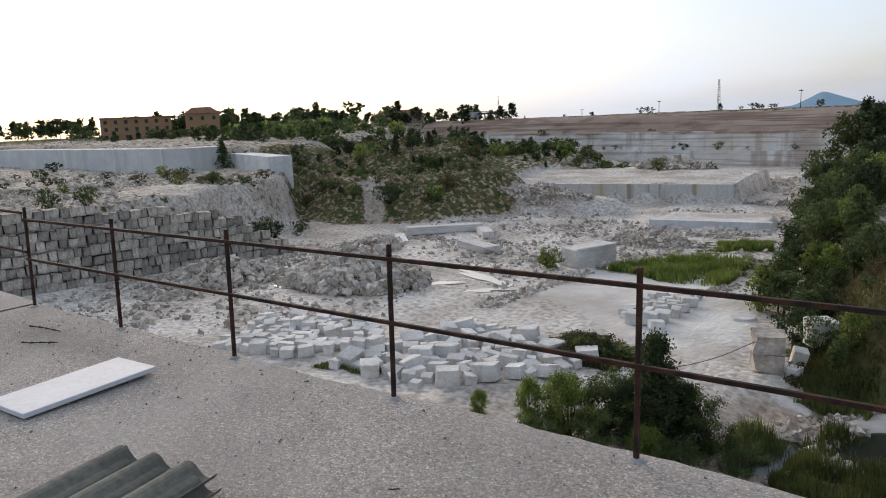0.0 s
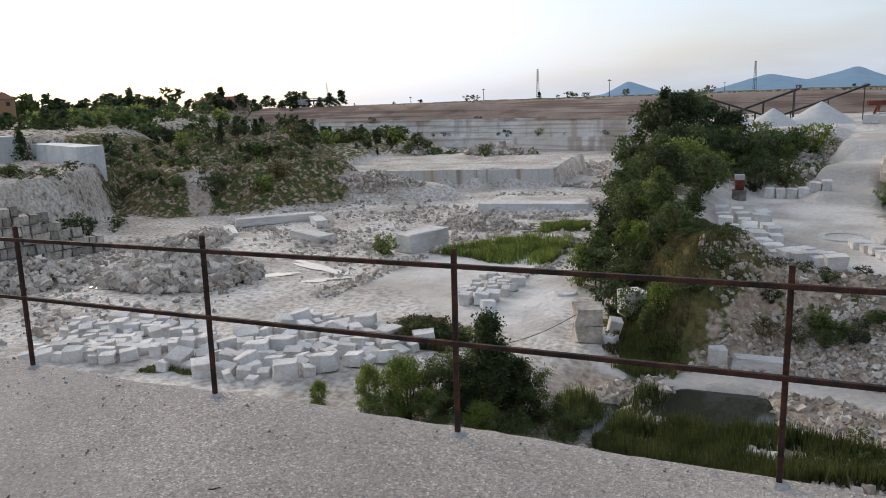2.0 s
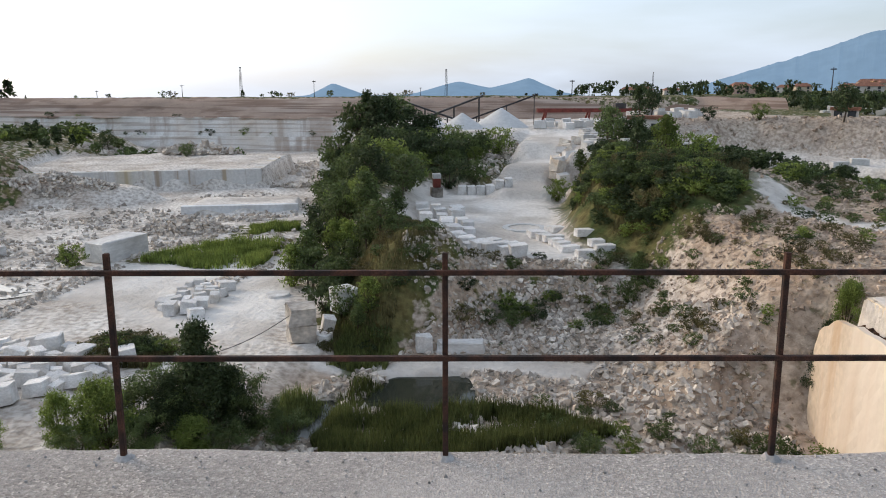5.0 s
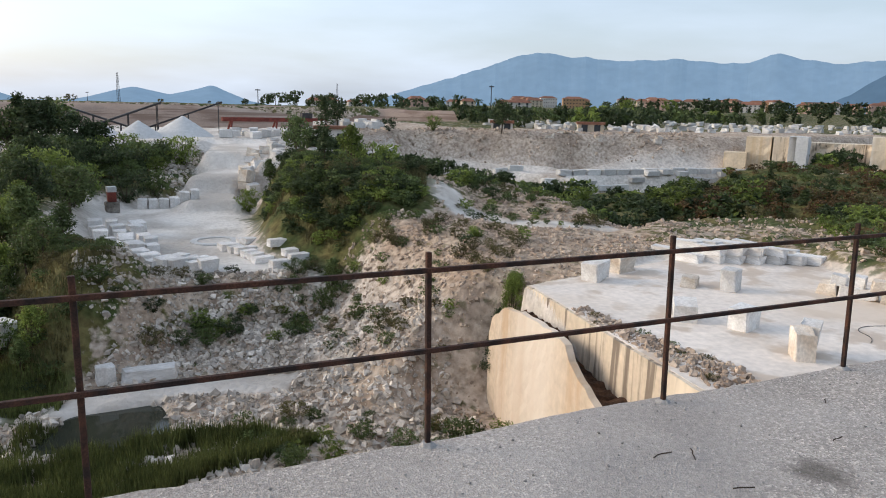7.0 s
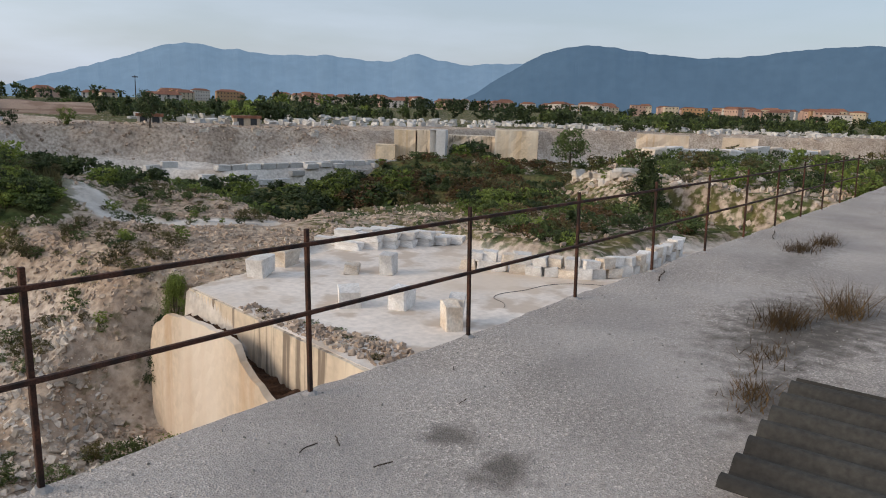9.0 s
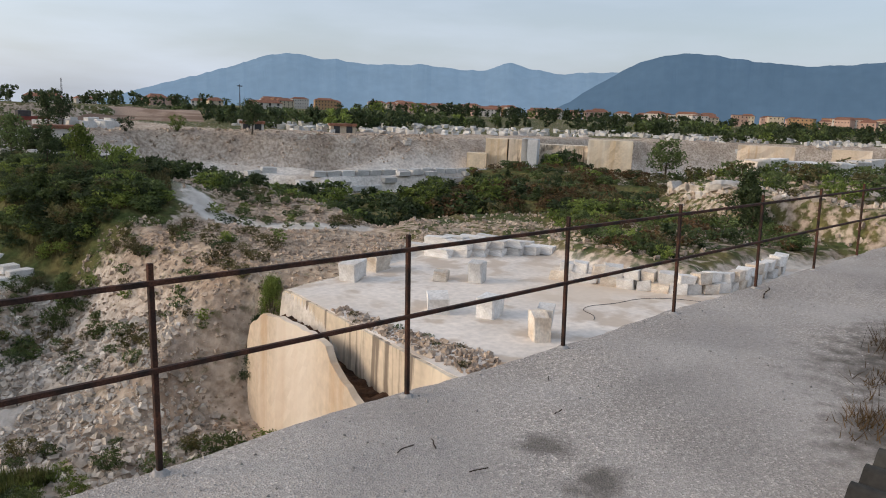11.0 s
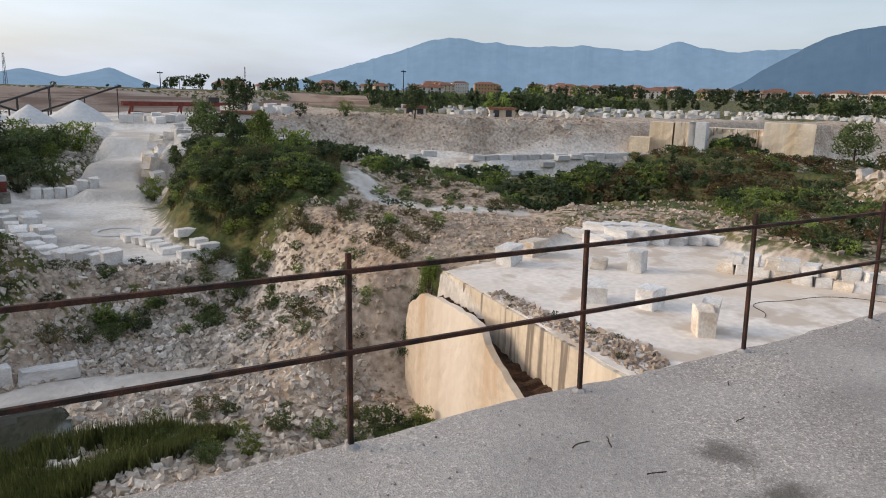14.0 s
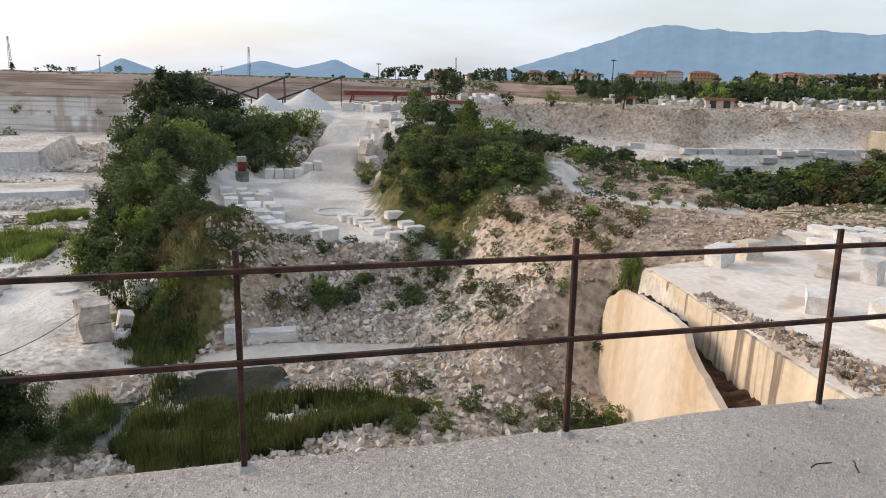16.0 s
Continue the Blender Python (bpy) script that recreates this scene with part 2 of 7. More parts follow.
# (outline, height, width of the slope outside it, grass, spoil, road, roughness)
ZONES = [
    # left tier over the stacked wall, and the land behind it
    ([(-260, -20), (-260, 110), (-170, 150), (-124, 126), (-96, 82), (-87, 66), (-83, 52), (-81.5, 38), (-83, 24), (-85, -20)], -6.6, 3.0, 0.34, 0.40, 0, 0.5),
    ([(-330, 60), (-300, 150), (-180, 215), (-150, 180), (-125, 130), (-110, 100), (-95, 87), (-116, 90), (-121, 88), (-127, 80), (-205, 84)], -2.2, 1.8, 0.40, 0.45, 0, 0.8),
    # land between the mound and the far face
    ([(-150, 200), (-120, 130), (-95, 110), (-75, 125), (-80, 165), (-95, 195)], -9.5, 14.0, 0.62, 0.5, 0, 0.8),
    # mound, two tiers
    ([(-104, 94), (-86, 87), (-70, 91), (-65, 101), (-76, 116), (-108, 114)], -8.2, 10.0, 0.86, 1.0, 0, 0.7),
    ([(-112, 110), (-94, 103), (-82, 109), (-88, 126), (-110, 128)], -4.5, 10.0, 0.86, 1.0, 0, 0.7),
    # saw-cut platform
    ([(-70, 110), (-31, 117), (-33, 150), (-80, 146)], -11.0, 0.8, 0.12, 0.15, 0.0, 0.35),
    # heap before it
    ([(-66, 100), (-52, 98), (-46, 103), (-50, 106), (-62, 107)], -11.8, 5.0, 0.0, 0.35, 0, 0.5),
    ([(-34, 89), (-20, 91), (-21, 99), (-34, 98)], -12.9, 0.5, 0.0, 0.0, 0.5, 0.1),
    # ground at the pond
    ([(-9, 26), (-9, 36), (-5, 40), (2, 43), (8, 42), (14, 33), (15, 20), (-6, 14)], -15.0, 4.0, 0.14, 0.85, 0, 0.32),
    ([(-4.2, 34.6), (-2.8, 37.4), (0.6, 37.6), (1.0, 34.6), (-1.0, 33.4)], -16.1, 1.3, 0.2, 0.3, 0, 0.1),
    ([(-8.2, 30.6), (-7.4, 34.2), (-6.5, 34.2), (-6.8, 30.4)], -16.0, 1.0, 0.2, 0.3, 0, 0.1),
    # green ridge between the pit and the yard, rising to the gravel works
    ([(-3, 47), (-6, 60), (-7, 80), (-10, 112), (-16, 150), (12, 150), (10, 115), (5, 97), (-3, 91), (-4, 72), (-2, 58), (0, 50)], -8.0, 6.5, 0.85, 0.6, 0, 0.6),
    ([(-12, 118), (-18, 178), (58, 182), (62, 140), (34, 120), (14, 122)], -5.0, 8.0, 0.05, 0.2, 0.4, 0.3),
    # lower yard with its rows of cut stone
    ([(-2.5, 66), (-1, 57), (3, 52), (7, 50.5), (12, 50.5), (12, 65), (11, 78), (12, 90), (6, 90), (-1.5, 86)], -11.0, 5.0, 0.0, 0.1, 0.7, 0.05),
    ([(7, 84), (12, 84), (13, 96), (9, 96)], -10.0, 2.5, 0.0, 0.1, 0.8, 0.05),
    ([(9, 94), (15, 94), (18, 106), (13, 106)], -8.0, 3.0, 0.0, 0.1, 0.8, 0.05),
    ([(12, 106), (19, 104), (25, 124), (15, 126)], -5.8, 3.0, 0.0, 0.1, 0.8, 0.05),
    # bank beside the road, and the upper road
    ([(17, 95), (36, 92), (44, 110), (40, 128), (27, 128), (20, 106)], -6.2, 2.0, 0.1, 0.3, 0.4, 0.2),
    # the hill
    ([(16, 60), (18, 72), (20, 86), (34, 84), (36, 66), (34, 48), (30, 40), (24, 42), (20, 50)], -6.4, 7.5, 0.40, 0.95, 0, 0.4),
    ([(16.5, 60), (19, 80), (27, 78), (26, 60), (21, 53)], -4.6, 6.0, 0.98, 0.6, 0, 0.6),
    # spoil running from the hill to the cut plateau
    ([(21.5, 36), (23, 44), (32, 42), (36, 34), (27, 31.5)], -7.2, 11.0, 0.20, 1.0, 0, 0.35),
    ([(12.5, 18), (13.5, 29), (16.2, 32.5), (18.2, 31.6), (15.2, 12)], -15.4, 3.0, 0.25, 0.8, 0, 0.4),
    # valley, red slope, rocks
    ([(42, 100), (80, 82), (62, 60), (50, 52), (42, 58), (40, 76)], -11.5, 6.0, 0.9, 0.6, 0, 0.6),
    ([(64, 58), (80, 68), (90, 52), (86, 36), (68, 38)], -7.9, 15.0, 0.85, 1.0, 0, 0.6),
    ([(88, 80), (112, 82), (112, 56), (92, 62)], -7.6, 8.0, 0.6, 0.8, 0, 0.5),
    ([(63, 24), (72, 33), (90, 35), (120, 40), (160, -60), (60, -40), (60, 16)], -4.2, 7.0, 0.55, 0.8, 0, 0.6),
    # bench quarry, its floor and the land over it
    ([(34, 101), (52, 106), (66, 93), (96, 89), (120, 90), (118, 97), (70, 100), (52, 112), (38, 110)], -9.0, 3.0, 0.1, 0.25, 0.4, 0.2),
    ([(34, 116), (52, 119), (70, 108), (99, 100), (122, 98), (165, 100), (200, 80), (260, 20), (700, 20), (700, 260), (120, 260), (66, 180), (40, 140)], -3.0, 8.0, 0.10, 0.80, 0, 0.3),
    # cut plateau
    ([(18.9, 28.2), (26, 30), (37, 34), (50, 33), (56, 22), (54, 4), (17.0, 4)], -7.5, 0.6, 0.02, 0.34, 0.5, 0.04),
    ([(34, 33), (44, 32), (52, 36), (46, 42), (38, 40)], -6.8, 4.0, 0.5, 0.9, 0, 0.5),
    ([(39.5, 25.5), (38.6, 20), (39.4, 17.2), (48, 17.4), (58, 14), (60, 26), (54, 33), (42, 33)], -6.7, 1.8, 0.62, 0.9, 0, 0.5),
]
COVER_EXTRA = [  # grass or road patches without a change of height
    ([(-29, 63), (-22, 60), (-17, 60), (-17, 72), (-25, 70)], 0.95, 0.3, 0, 2.0),
    ([(-23, 75), (-17, 78), (-18, 84), (-24, 80)], 0.7, 0.2, 0, 2.0),
    ([(-31, 51), (-18, 43), (-13, 41), (-15, 64), (-20, 62), (-26, 61), (-32, 61)], 0.0, 0.0, 0.95, 1.5),
    ([(-26, 37), (-18, 36), (-16, 40), (-22, 42)], 0.7, 0.3, 0, 2.0),
    ([(-92, 52), (-71, 50), (-62, 66), (-66, 76), (-92, 74)], 0.22, 0.3, 0, 4.0),
    ([(-114, 92), (-92, 79), (-79, 77.5), (-67, 84), (-60, 94), (-70, 108), (-112, 114)], 0.66, 1.0, 0, 2.5),
    ([(-84, 92), (-79, 87), (-74.5, 80), (-76, 79), (-82, 85), (-88, 91)], 0.1, 0.75, 0.15, 0.6),
    ([(-9, 38.4), (-4, 39.6), (3, 40.4), (10, 39.4), (9, 38), (3, 38.7), (-4, 37.9)], 0.0, 0.3, 0.75, 0.6),
    ([(-3, 46), (2, 51), (12, 50), (14, 44), (6, 42)], 0.32, 0.9, 0, 2.0),
    ([(22.5, 56), (25.5, 49), (28.5, 43), (33, 39.5), (33.6, 40.6), (29.8, 44), (27, 50), (24.5, 57)], 0.0, 0.3, 0.8, 0.8),
    ([(13, 56), (17, 50), (21, 51), (26, 60), (27, 80), (19, 84), (13, 76)], 0.98, 0.6, 0, 4.0),
    ([(11.8, 64), (12.4, 55.5), (14.4, 52), (16.5, 49.8), (21, 48.8), (22.5, 51), (19, 58), (14, 63)], 0.98, 0.6, 0, 1.2),
    ([(-6, 38), (-3, 43), (1, 50), (-1, 56), (-5, 56), (-9, 46)], 0.98, 0.5, 0, 2.0),
    ([(66, 128), (100, 122), (160, 120), (210, 90), (270, 40), (420, -60), (1200, -60), (1200, 900), (140, 900), (60, 260)], 0.75, 0.7, 0, 6.0),
    ([(43, 40), (57, 31), (66, 42), (90, 50), (100, 80), (80, 84), (62, 62)], 1.0, 0.8, 0, 3.0),
    ([(36, 50), (42, 46), (60, 56), (78, 78), (52, 94), (40, 98), (36, 70)], 0.95, 0.6, 0, 4.0),
]


def ground(x, y):
    """Height and cover (grass, spoil, road) of the land at arrays x, y."""
    x, y = np.asarray(x, float), np.asarray(y, float)
    wx, wy = x + 1.2 * vnoise(x, y, 9, 3), y + 1.2 * vnoise(x, y, 9, 4)
    pit = sdist(x, y, PIT)
    z = np.where(pit < 0, -14.0, -14.0 + 14.3 * sm(pit / 7.0))
    # the plain falls gently away from the rim
    rr, bear = np.hypot(x, y + 3), np.degrees(np.arctan2(x, y + 3))
    z = z - np.where(pit < 0, 0, 0.0073 * np.maximum(rr - 200, 0) * sm((28 - bear) / 16))
    rgh = np.where(pit < 0, 0.16, 0.25)
    g = np.where(pit < 0, 0.05, 0.35 + 0.55 * sm((pit - 4) / 8))
    s = np.where(pit < 0, 0.10, 0.80)
    r = np.zeros_like(z)
    for poly, h, w, zg, zs, zr, rough in ZONES:
        d = sdist(wx if w > 2.6 else x, wy if w > 2.6 else y, poly)
        k = sm(1 - d / w)
        z = z + (h - z) * k
        k2 = sm(1 - (d - 0.15 * w) / (0.8 * w + 0.3))
        g, s, r, rgh = g + (zg - g) * k2, s + (zs - s) * k2, r + (zr - r) * k2, rgh + (rough - rgh) * k2
    for poly, zg, zs, zr, w in COVER_EXTRA:
        k = sm(1 - sdist(wx, wy, poly) / w)
        g, s, r = g + (zg - g) * k, s + (zs - s) * k, r + (zr - r) * k
    # under the terrace the land lies behind a built wall
    ter = sdist(x, y, [(-30, -60), (-30, -6), (-8.3, -0.6), (40, -0.6), (40, -60)])
    z = np.where(ter < 0, -17.0, z)
    z = z + rgh * (0.75 * fbm(x, y, 6.0, 5, 11) + 0.8 * fbm(x, y, 23.0, 2, 31) * (1 - r))
    return z, g, s, r


def ground_z(x, y):
    return float(ground(np.array([x]), np.array([y]))[0][0])


def build_ground():
    front = np.radians(np.linspace(-100, 100, 760))
    back = np.radians(np.linspace(100, 260, 60))[1:-1]
    az = np.concatenate([front, back])
    rad = np.concatenate([np.geomspace(3.0, 20, 14)[:-1], np.geomspace(20, 320, 330), np.geomspace(330, 4800, 24)])
    A, R = np.meshgrid(az, rad)
    X, Y = -R * np.sin(A), R * np.cos(A) - 3.0
    Z, g, s, r = ground(X, Y)
    nr, na = X.shape
    verts = np.stack([X, Y, Z], -1).reshape(-1, 3)
    i, j = np.meshgrid(np.arange(nr - 1), np.arange(na), indexing="ij")
    j2 = (j + 1) % na
    faces = np.stack([i * na + j, (i + 1) * na + j, (i + 1) * na + j2, i * na + j2], -1).reshape(-1, 4)[:, ::-1]
    me = bpy.data.meshes.new("ground")
    me.from_pydata(verts.tolist(), [], faces.tolist())
    me.materials.append(GROUND)
    at = me.color_attributes.new("cover", 'FLOAT_COLOR', 'POINT')
    col = np.stack([g, s, r, np.ones_like(g)], -1).reshape(-1)
    at.data.foreach_set("color", col)
    me.polygons.foreach_set("use_smooth", np.ones(len(me.polygons), bool))
    ob = new("ground", me)
    tagged(ob, "pale quarry floor with spoil heaps, grass and dusty roads", "ground", kind="structure")
    return ob


build_ground()

# ---------------- helpers for things ----------------
def link_bm(name, bm, material, parent=None, label="", smooth=False):
    me = bpy.data.meshes.new(name)
    bmesh.ops.recalc_face_normals(bm, faces=bm.faces[:])
    bm.to_mesh(me)
    bm.free()
    me.materials.append(material)
    if smooth:
        for p in me.polygons:
            p.use_smooth = True
    ob = new(name, me)
    if parent is not None:
        ob.parent = parent
    if label:
        ob["label"] = label
    return ob


def part(name, bm, material, parent, label="", smooth=False):
    return link_bm(name, bm, material, parent, label, smooth)


def empty(name, m=None):
    e = new(name)
    if m is not None:
        e.matrix_world = m
    return e


def add_box(bm, size, m=None, bevel=0.0):
    r = bmesh.ops.create_cube(bm, size=1.0)
    vs = r["verts"]
    bmesh.ops.scale(bm, vec=size, verts=vs)
    if bevel:
        es = list({e for v in vs for e in v.link_edges})
        q = bmesh.ops.bevel(bm, geom=es, offset=bevel, segments=1, affect='EDGES')
        vs = list({v for f in q["faces"] for v in f.verts} | {v for v in vs if v.is_valid})
    if m is not None:
        bmesh.ops.transform(bm, matrix=m, verts=vs)
    return vs


def add_tube(bm, a, b, r, seg=8, r2=None):
    a, b = Vector(a), Vector(b)
    d = b - a
    q = bmesh.ops.create_cone(bm, cap_ends=True, segments=seg, radius1=r, radius2=r if r2 is None else r2, depth=d.length)
    bmesh.ops.transform(bm, matrix=Matrix.Translation((a + b) / 2) @ d.to_track_quat("Z", "Y").to_matrix().to_4x4(), verts=q["verts"])
    return q["verts"]


# ---------------- the terrace and its railing ----------------
STAINS = [(3.11, -1.40, 0.17, 0.15, 1.25), (3.23, -0.95, 0.13, 0.13, 1.1), (6.75, -1.78, 1.15, 0.50, 1.4), (5.0, -2.08, 0.55, 0.26, 1.3), (10.9, -1.0, 1.6, 0.25, 0.6), (-2.0, -1.0, 0.5, 0.3, 0.25), (-6.5, -0.45, 1.6, 0.22, 0.35), (4.6, -0.9, 0.7, 0.15, 0.2), (-2.3, -1.6, 0.3, 0.2, 0.4), (7.6, -2.1, 1.2, 0.4, 1.0)]


def floor_mat():
    m = mat("gravelled_concrete", (0.475, 0.43, 0.39), 0.92, 0.16, 0.8, 30.0, 0.0, (0.365, 0.33, 0.30))
    n, l = m.node_tree.nodes, m.node_tree.links
    b = n["Principled BSDF"]
    src = b.inputs["Base Color"].links[0].from_socket
    tc = n.new("ShaderNodeTexCoord")
    vo = n.new("ShaderNodeTexVoronoi")
    vo.inputs["Scale"].default_value = 95
    no = n.new("ShaderNodeTexNoise")
    no.inputs["Scale"].default_value, no.inputs["Detail"].default_value = 0.55, 7
    for q in (vo, no):
        l.new(tc.outputs["Object"], q.inputs["Vector"])
    # stones: each cell its own grey, some nearly white, seen where the dust is thin
    hs = n.new("ShaderNodeSeparateColor")
    l.new(vo.outputs["Color"], hs.inputs[0])
    r = n.new("ShaderNodeValToRGB")
    e = r.color_ramp.elements
    e[0].position, e[0].color = 0.0, (0.58, 0.56, 0.54, 1)
    e[1].position, e[1].color = 0.9, (1.15, 1.13, 1.1, 1)
    q = e.new(0.97)
    q.color = (1.6, 1.57, 1.53, 1)
    l.new(hs.outputs[0], r.inputs[0])
    mask = n.new("ShaderNodeValToRGB")
    mask.color_ramp.elements[0].position, mask.color_ramp.elements[1].position = 0.42, 0.60
    mask.color_ramp.elements[0].color, mask.color_ramp.elements[1].color = (0.95, 0.95, 0.95, 1), (0.35, 0.35, 0.35, 1)
    l.new(no.outputs["Fac"], mask.inputs[0])
    mx = n.new("ShaderNodeMixRGB")
    mx.blend_type = 'MULTIPLY'
    l.new(mask.outputs[0], mx.inputs[0])
    l.new(src, mx.inputs[1])
    l.new(r.outputs[0], mx.inputs[2])
    last = mx.outputs[0]
    # old stains with ragged edges
    dn = n.new("ShaderNodeTexNoise")
    dn.inputs["Scale"].default_value, dn.inputs["Detail"].default_value = 7.0, 8
    l.new(tc.outputs["Object"], dn.inputs["Vector"])
    for x, y, rx, ry, k in STAINS:
        mp, le, ad, rm, st = (n.new("ShaderNodeMapping"), n.new("ShaderNodeVectorMath"), n.new("ShaderNodeMath"), n.new("ShaderNodeMapRange"), n.new("ShaderNodeMixRGB"))
        mp.vector_type = 'TEXTURE'
        mp.inputs["Location"].default_value, mp.inputs["Scale"].default_value = (x, y, 0), (rx, ry, 1)
        le.operation = 'LENGTH'
        ad.operation = 'MULTIPLY_ADD'
        ad.inputs[1].default_value = 2.4
        l.new(tc.outputs["Object"], mp.inputs[0])
        l.new(mp.outputs[0], le.inputs[0])
        l.new(dn.outputs["Fac"], ad.inputs[0])
        l.new(le.outputs["Value"], ad.inputs[2])
        rm.inputs[1].default_value, rm.inputs[2].default_value, rm.inputs[3].default_value, rm.inputs[4].default_value = 1.6, 2.6, 0.65 * k, 0.0
        l.new(ad.outputs[0], rm.inputs[0])
        l.new(rm.outputs[0], st.inputs[0])
        l.new(last, st.inputs[1])
        st.inputs[2].default_value = (0.10, 0.085, 0.07, 1)
        last = st.outputs[0]
    l.new(last, b.inputs["Base Color"])
    bp = n.new("ShaderNodeBump")
    bp.inputs["Strength"].default_value, bp.inputs["Distance"].default_value = 0.7, 0.008
    l.new(vo.outputs["Distance"], bp.inputs["Height"])
    l.new(bp.outputs[0], b.inputs["Normal"])
    return m


FLOOR = floor_mat()
TX0, TX1 = -8.2, 26.0


def build_terrace():
    """Slab with a slightly ragged outer edge, over a masonry wall that goes down into the pit."""
    rng = np.random.default_rng(5)
    xs = np.arange(TX0, TX1 + 0.01, 0.08)
    edge = 0.10 + 0.03 * fbm(xs, xs * 0, 1.3, 4, 2) + rng.normal(0, 0.006, len(xs))
    bm = bmesh.new()
    rows = []
    for x, e in zip(xs, edge):
        rows.append([bm.verts.new((x, -14, 0)), bm.verts.new((x, e - 0.05, 0)), bm.verts.new((x, e, -0.025)), bm.verts.new((x, e - 0.01, -0.25)), bm.verts.new((x, -14, -0.25))])
    for a, b in zip(rows, rows[1:]):
        for k in range(5):
            bm.faces.new((a[k], b[k], b[(k + 1) % 5], a[(k + 1) % 5]))
    bm.faces.new(rows[0])
    bm.faces.new(rows[-1][::-1])
    fl = link_bm("floor", bm, FLOOR)
    tagged(fl, "grey gravelled concrete terrace with a ragged outer edge", "floor", kind="structure")
    bm = bmesh.new()
    add_box(bm, (TX1 - TX0 - 0.2, 13.6, 17.0), pose((TX0 + TX1) / 2, -6.95, -8.76))
    w = link_bm("wall_south", bm, CONCRETE)
    tagged(w, "grey concrete retaining wall under the terrace", "wall", kind="structure")


build_terrace()

POSTS = [-8.03, -6.38, -4.765, -3.157, -1.545, 0.0, 1.555, 3.074, 4.623, 6.258, 7.972, 9.613, 11.169, 12.75, 14.35, 15.95, 17.55, 19.15]
LEAN = Vector((0.0, 0.030, 0.9150))      # a post's top against its foot
MID = 0.556


def build_railing():
    rng = random.Random(3)
    rail = empty("railing", pose(0, 0, 0))
    for k, x in enumerate(POSTS):
        bm = bmesh.new()
        top = LEAN * (1.04 if k else 1.08)
        add_box(bm, (0.026, 0.026, top.length + 0.1), Matrix.Translation(Vector((x, 0, -0.05)) + (top + Vector((0, 0, 0.1))) / 2 - Vector((0, 0, 0.0))) @ top.to_track_quat("Z", "Y").to_matrix().to_4x4() @ pose(0, 0, 0, 0, 0, rng.uniform(-3, 3)), 0.003)
        post = part("post", bm, RUST, rail)
        bm = bmesh.new()
        q = bmesh.ops.create_cone(bm, cap_ends=True, segments=12, radius1=0.045, radius2=0.026, depth=0.018)
        for v in bm.verts:
            v.co = Vector((v.co.x * rng.uniform(0.8, 1.25) + x, v.co.y * rng.uniform(0.8, 1.2), v.co.z + 0.009))
        part("mortar_foot", bm, CONCRETE, post, "small rust-stained mortar foot")
    for name, f, r in (("top_rail", 1.0, 0.021), ("middle_rail", MID, 0.021)):
        for k in range(len(POSTS) - 1):
            a = Vector((POSTS[k], -0.022, 0)) + LEAN * f
            b = Vector((POSTS[k + 1], -0.022, 0)) + LEAN * f
            bm = bmesh.new()
            sag = Vector((0, 0, -rng.uniform(0.0, 0.008)))
            n = 1
            pts = [a.lerp(b, i / n) + sag * math.sin(math.pi * i / n) for i in range(n + 1)]
            for p, q in zip(pts, pts[1:]):
                add_box(bm, (0.024, 0.024, (q - p).length + 0.002), Matrix.Translation((p + q) / 2) @ (q - p).to_track_quat("Z", "X").to_matrix().to_4x4(), 0.002)
            part(name, bm, RUST, rail)
    tagged(rail, "rusty iron railing with two bars along the terrace edge", "railing")


build_railing()

# ---------------- quarry faces ----------------
def streak_mat(name, base, dark, warm, amount=0.5, sx=0.9, sz=0.05, strata=0.0):
    """Cut stone with water stains running down it and faint beds across it."""
    m = mat(name, base, 0.85, 0.14, 0.25, 3.0, 0.3, tuple(c * 0.86 for c in base))
    n, l = m.node_tree.nodes, m.node_tree.links
    b = n["Principled BSDF"]
    last = b.inputs["Base Color"].links[0].from_socket
    tc = n.new("ShaderNodeTexCoord")

    def layer(sc, lo, hi, col, amt, last):
        mp, q, r, x = n.new("ShaderNodeMapping"), n.new("ShaderNodeTexNoise"), n.new("ShaderNodeValToRGB"), n.new("ShaderNodeMixRGB")
        mp.inputs["Scale"].default_value = sc
        q.inputs["Scale"].default_value, q.inputs["Detail"].default_value = 1.0, 5
        r.color_ramp.elements[0].position, r.color_ramp.elements[1].position = lo, hi
        r.color_ramp.elements[0].color, r.color_ramp.elements[1].color = (0, 0, 0, 1), (amt, amt, amt, 1)
        l.new(tc.outputs["Object"], mp.inputs[0])
        l.new(mp.outputs[0], q.inputs["Vector"])
        l.new(q.outputs["Fac"], r.inputs[0])
        l.new(r.outputs[0], x.inputs[0])
        l.new(last, x.inputs[1])
        x.inputs[2].default_value = (*col, 1)
        return x.outputs[0]
    last = layer((sx, sx, sz), 0.52, 0.62, dark, amount, last)
    last = layer((sx * 0.23, sx * 0.23, sz * 0.6), 0.50, 0.68, warm, amount, last)
    if strata:
        last = layer((0.03, 0.03, 1.5), 0.52, 0.58, dark, strata, last)
    l.new(last, b.inputs["Base Color"])
    return m


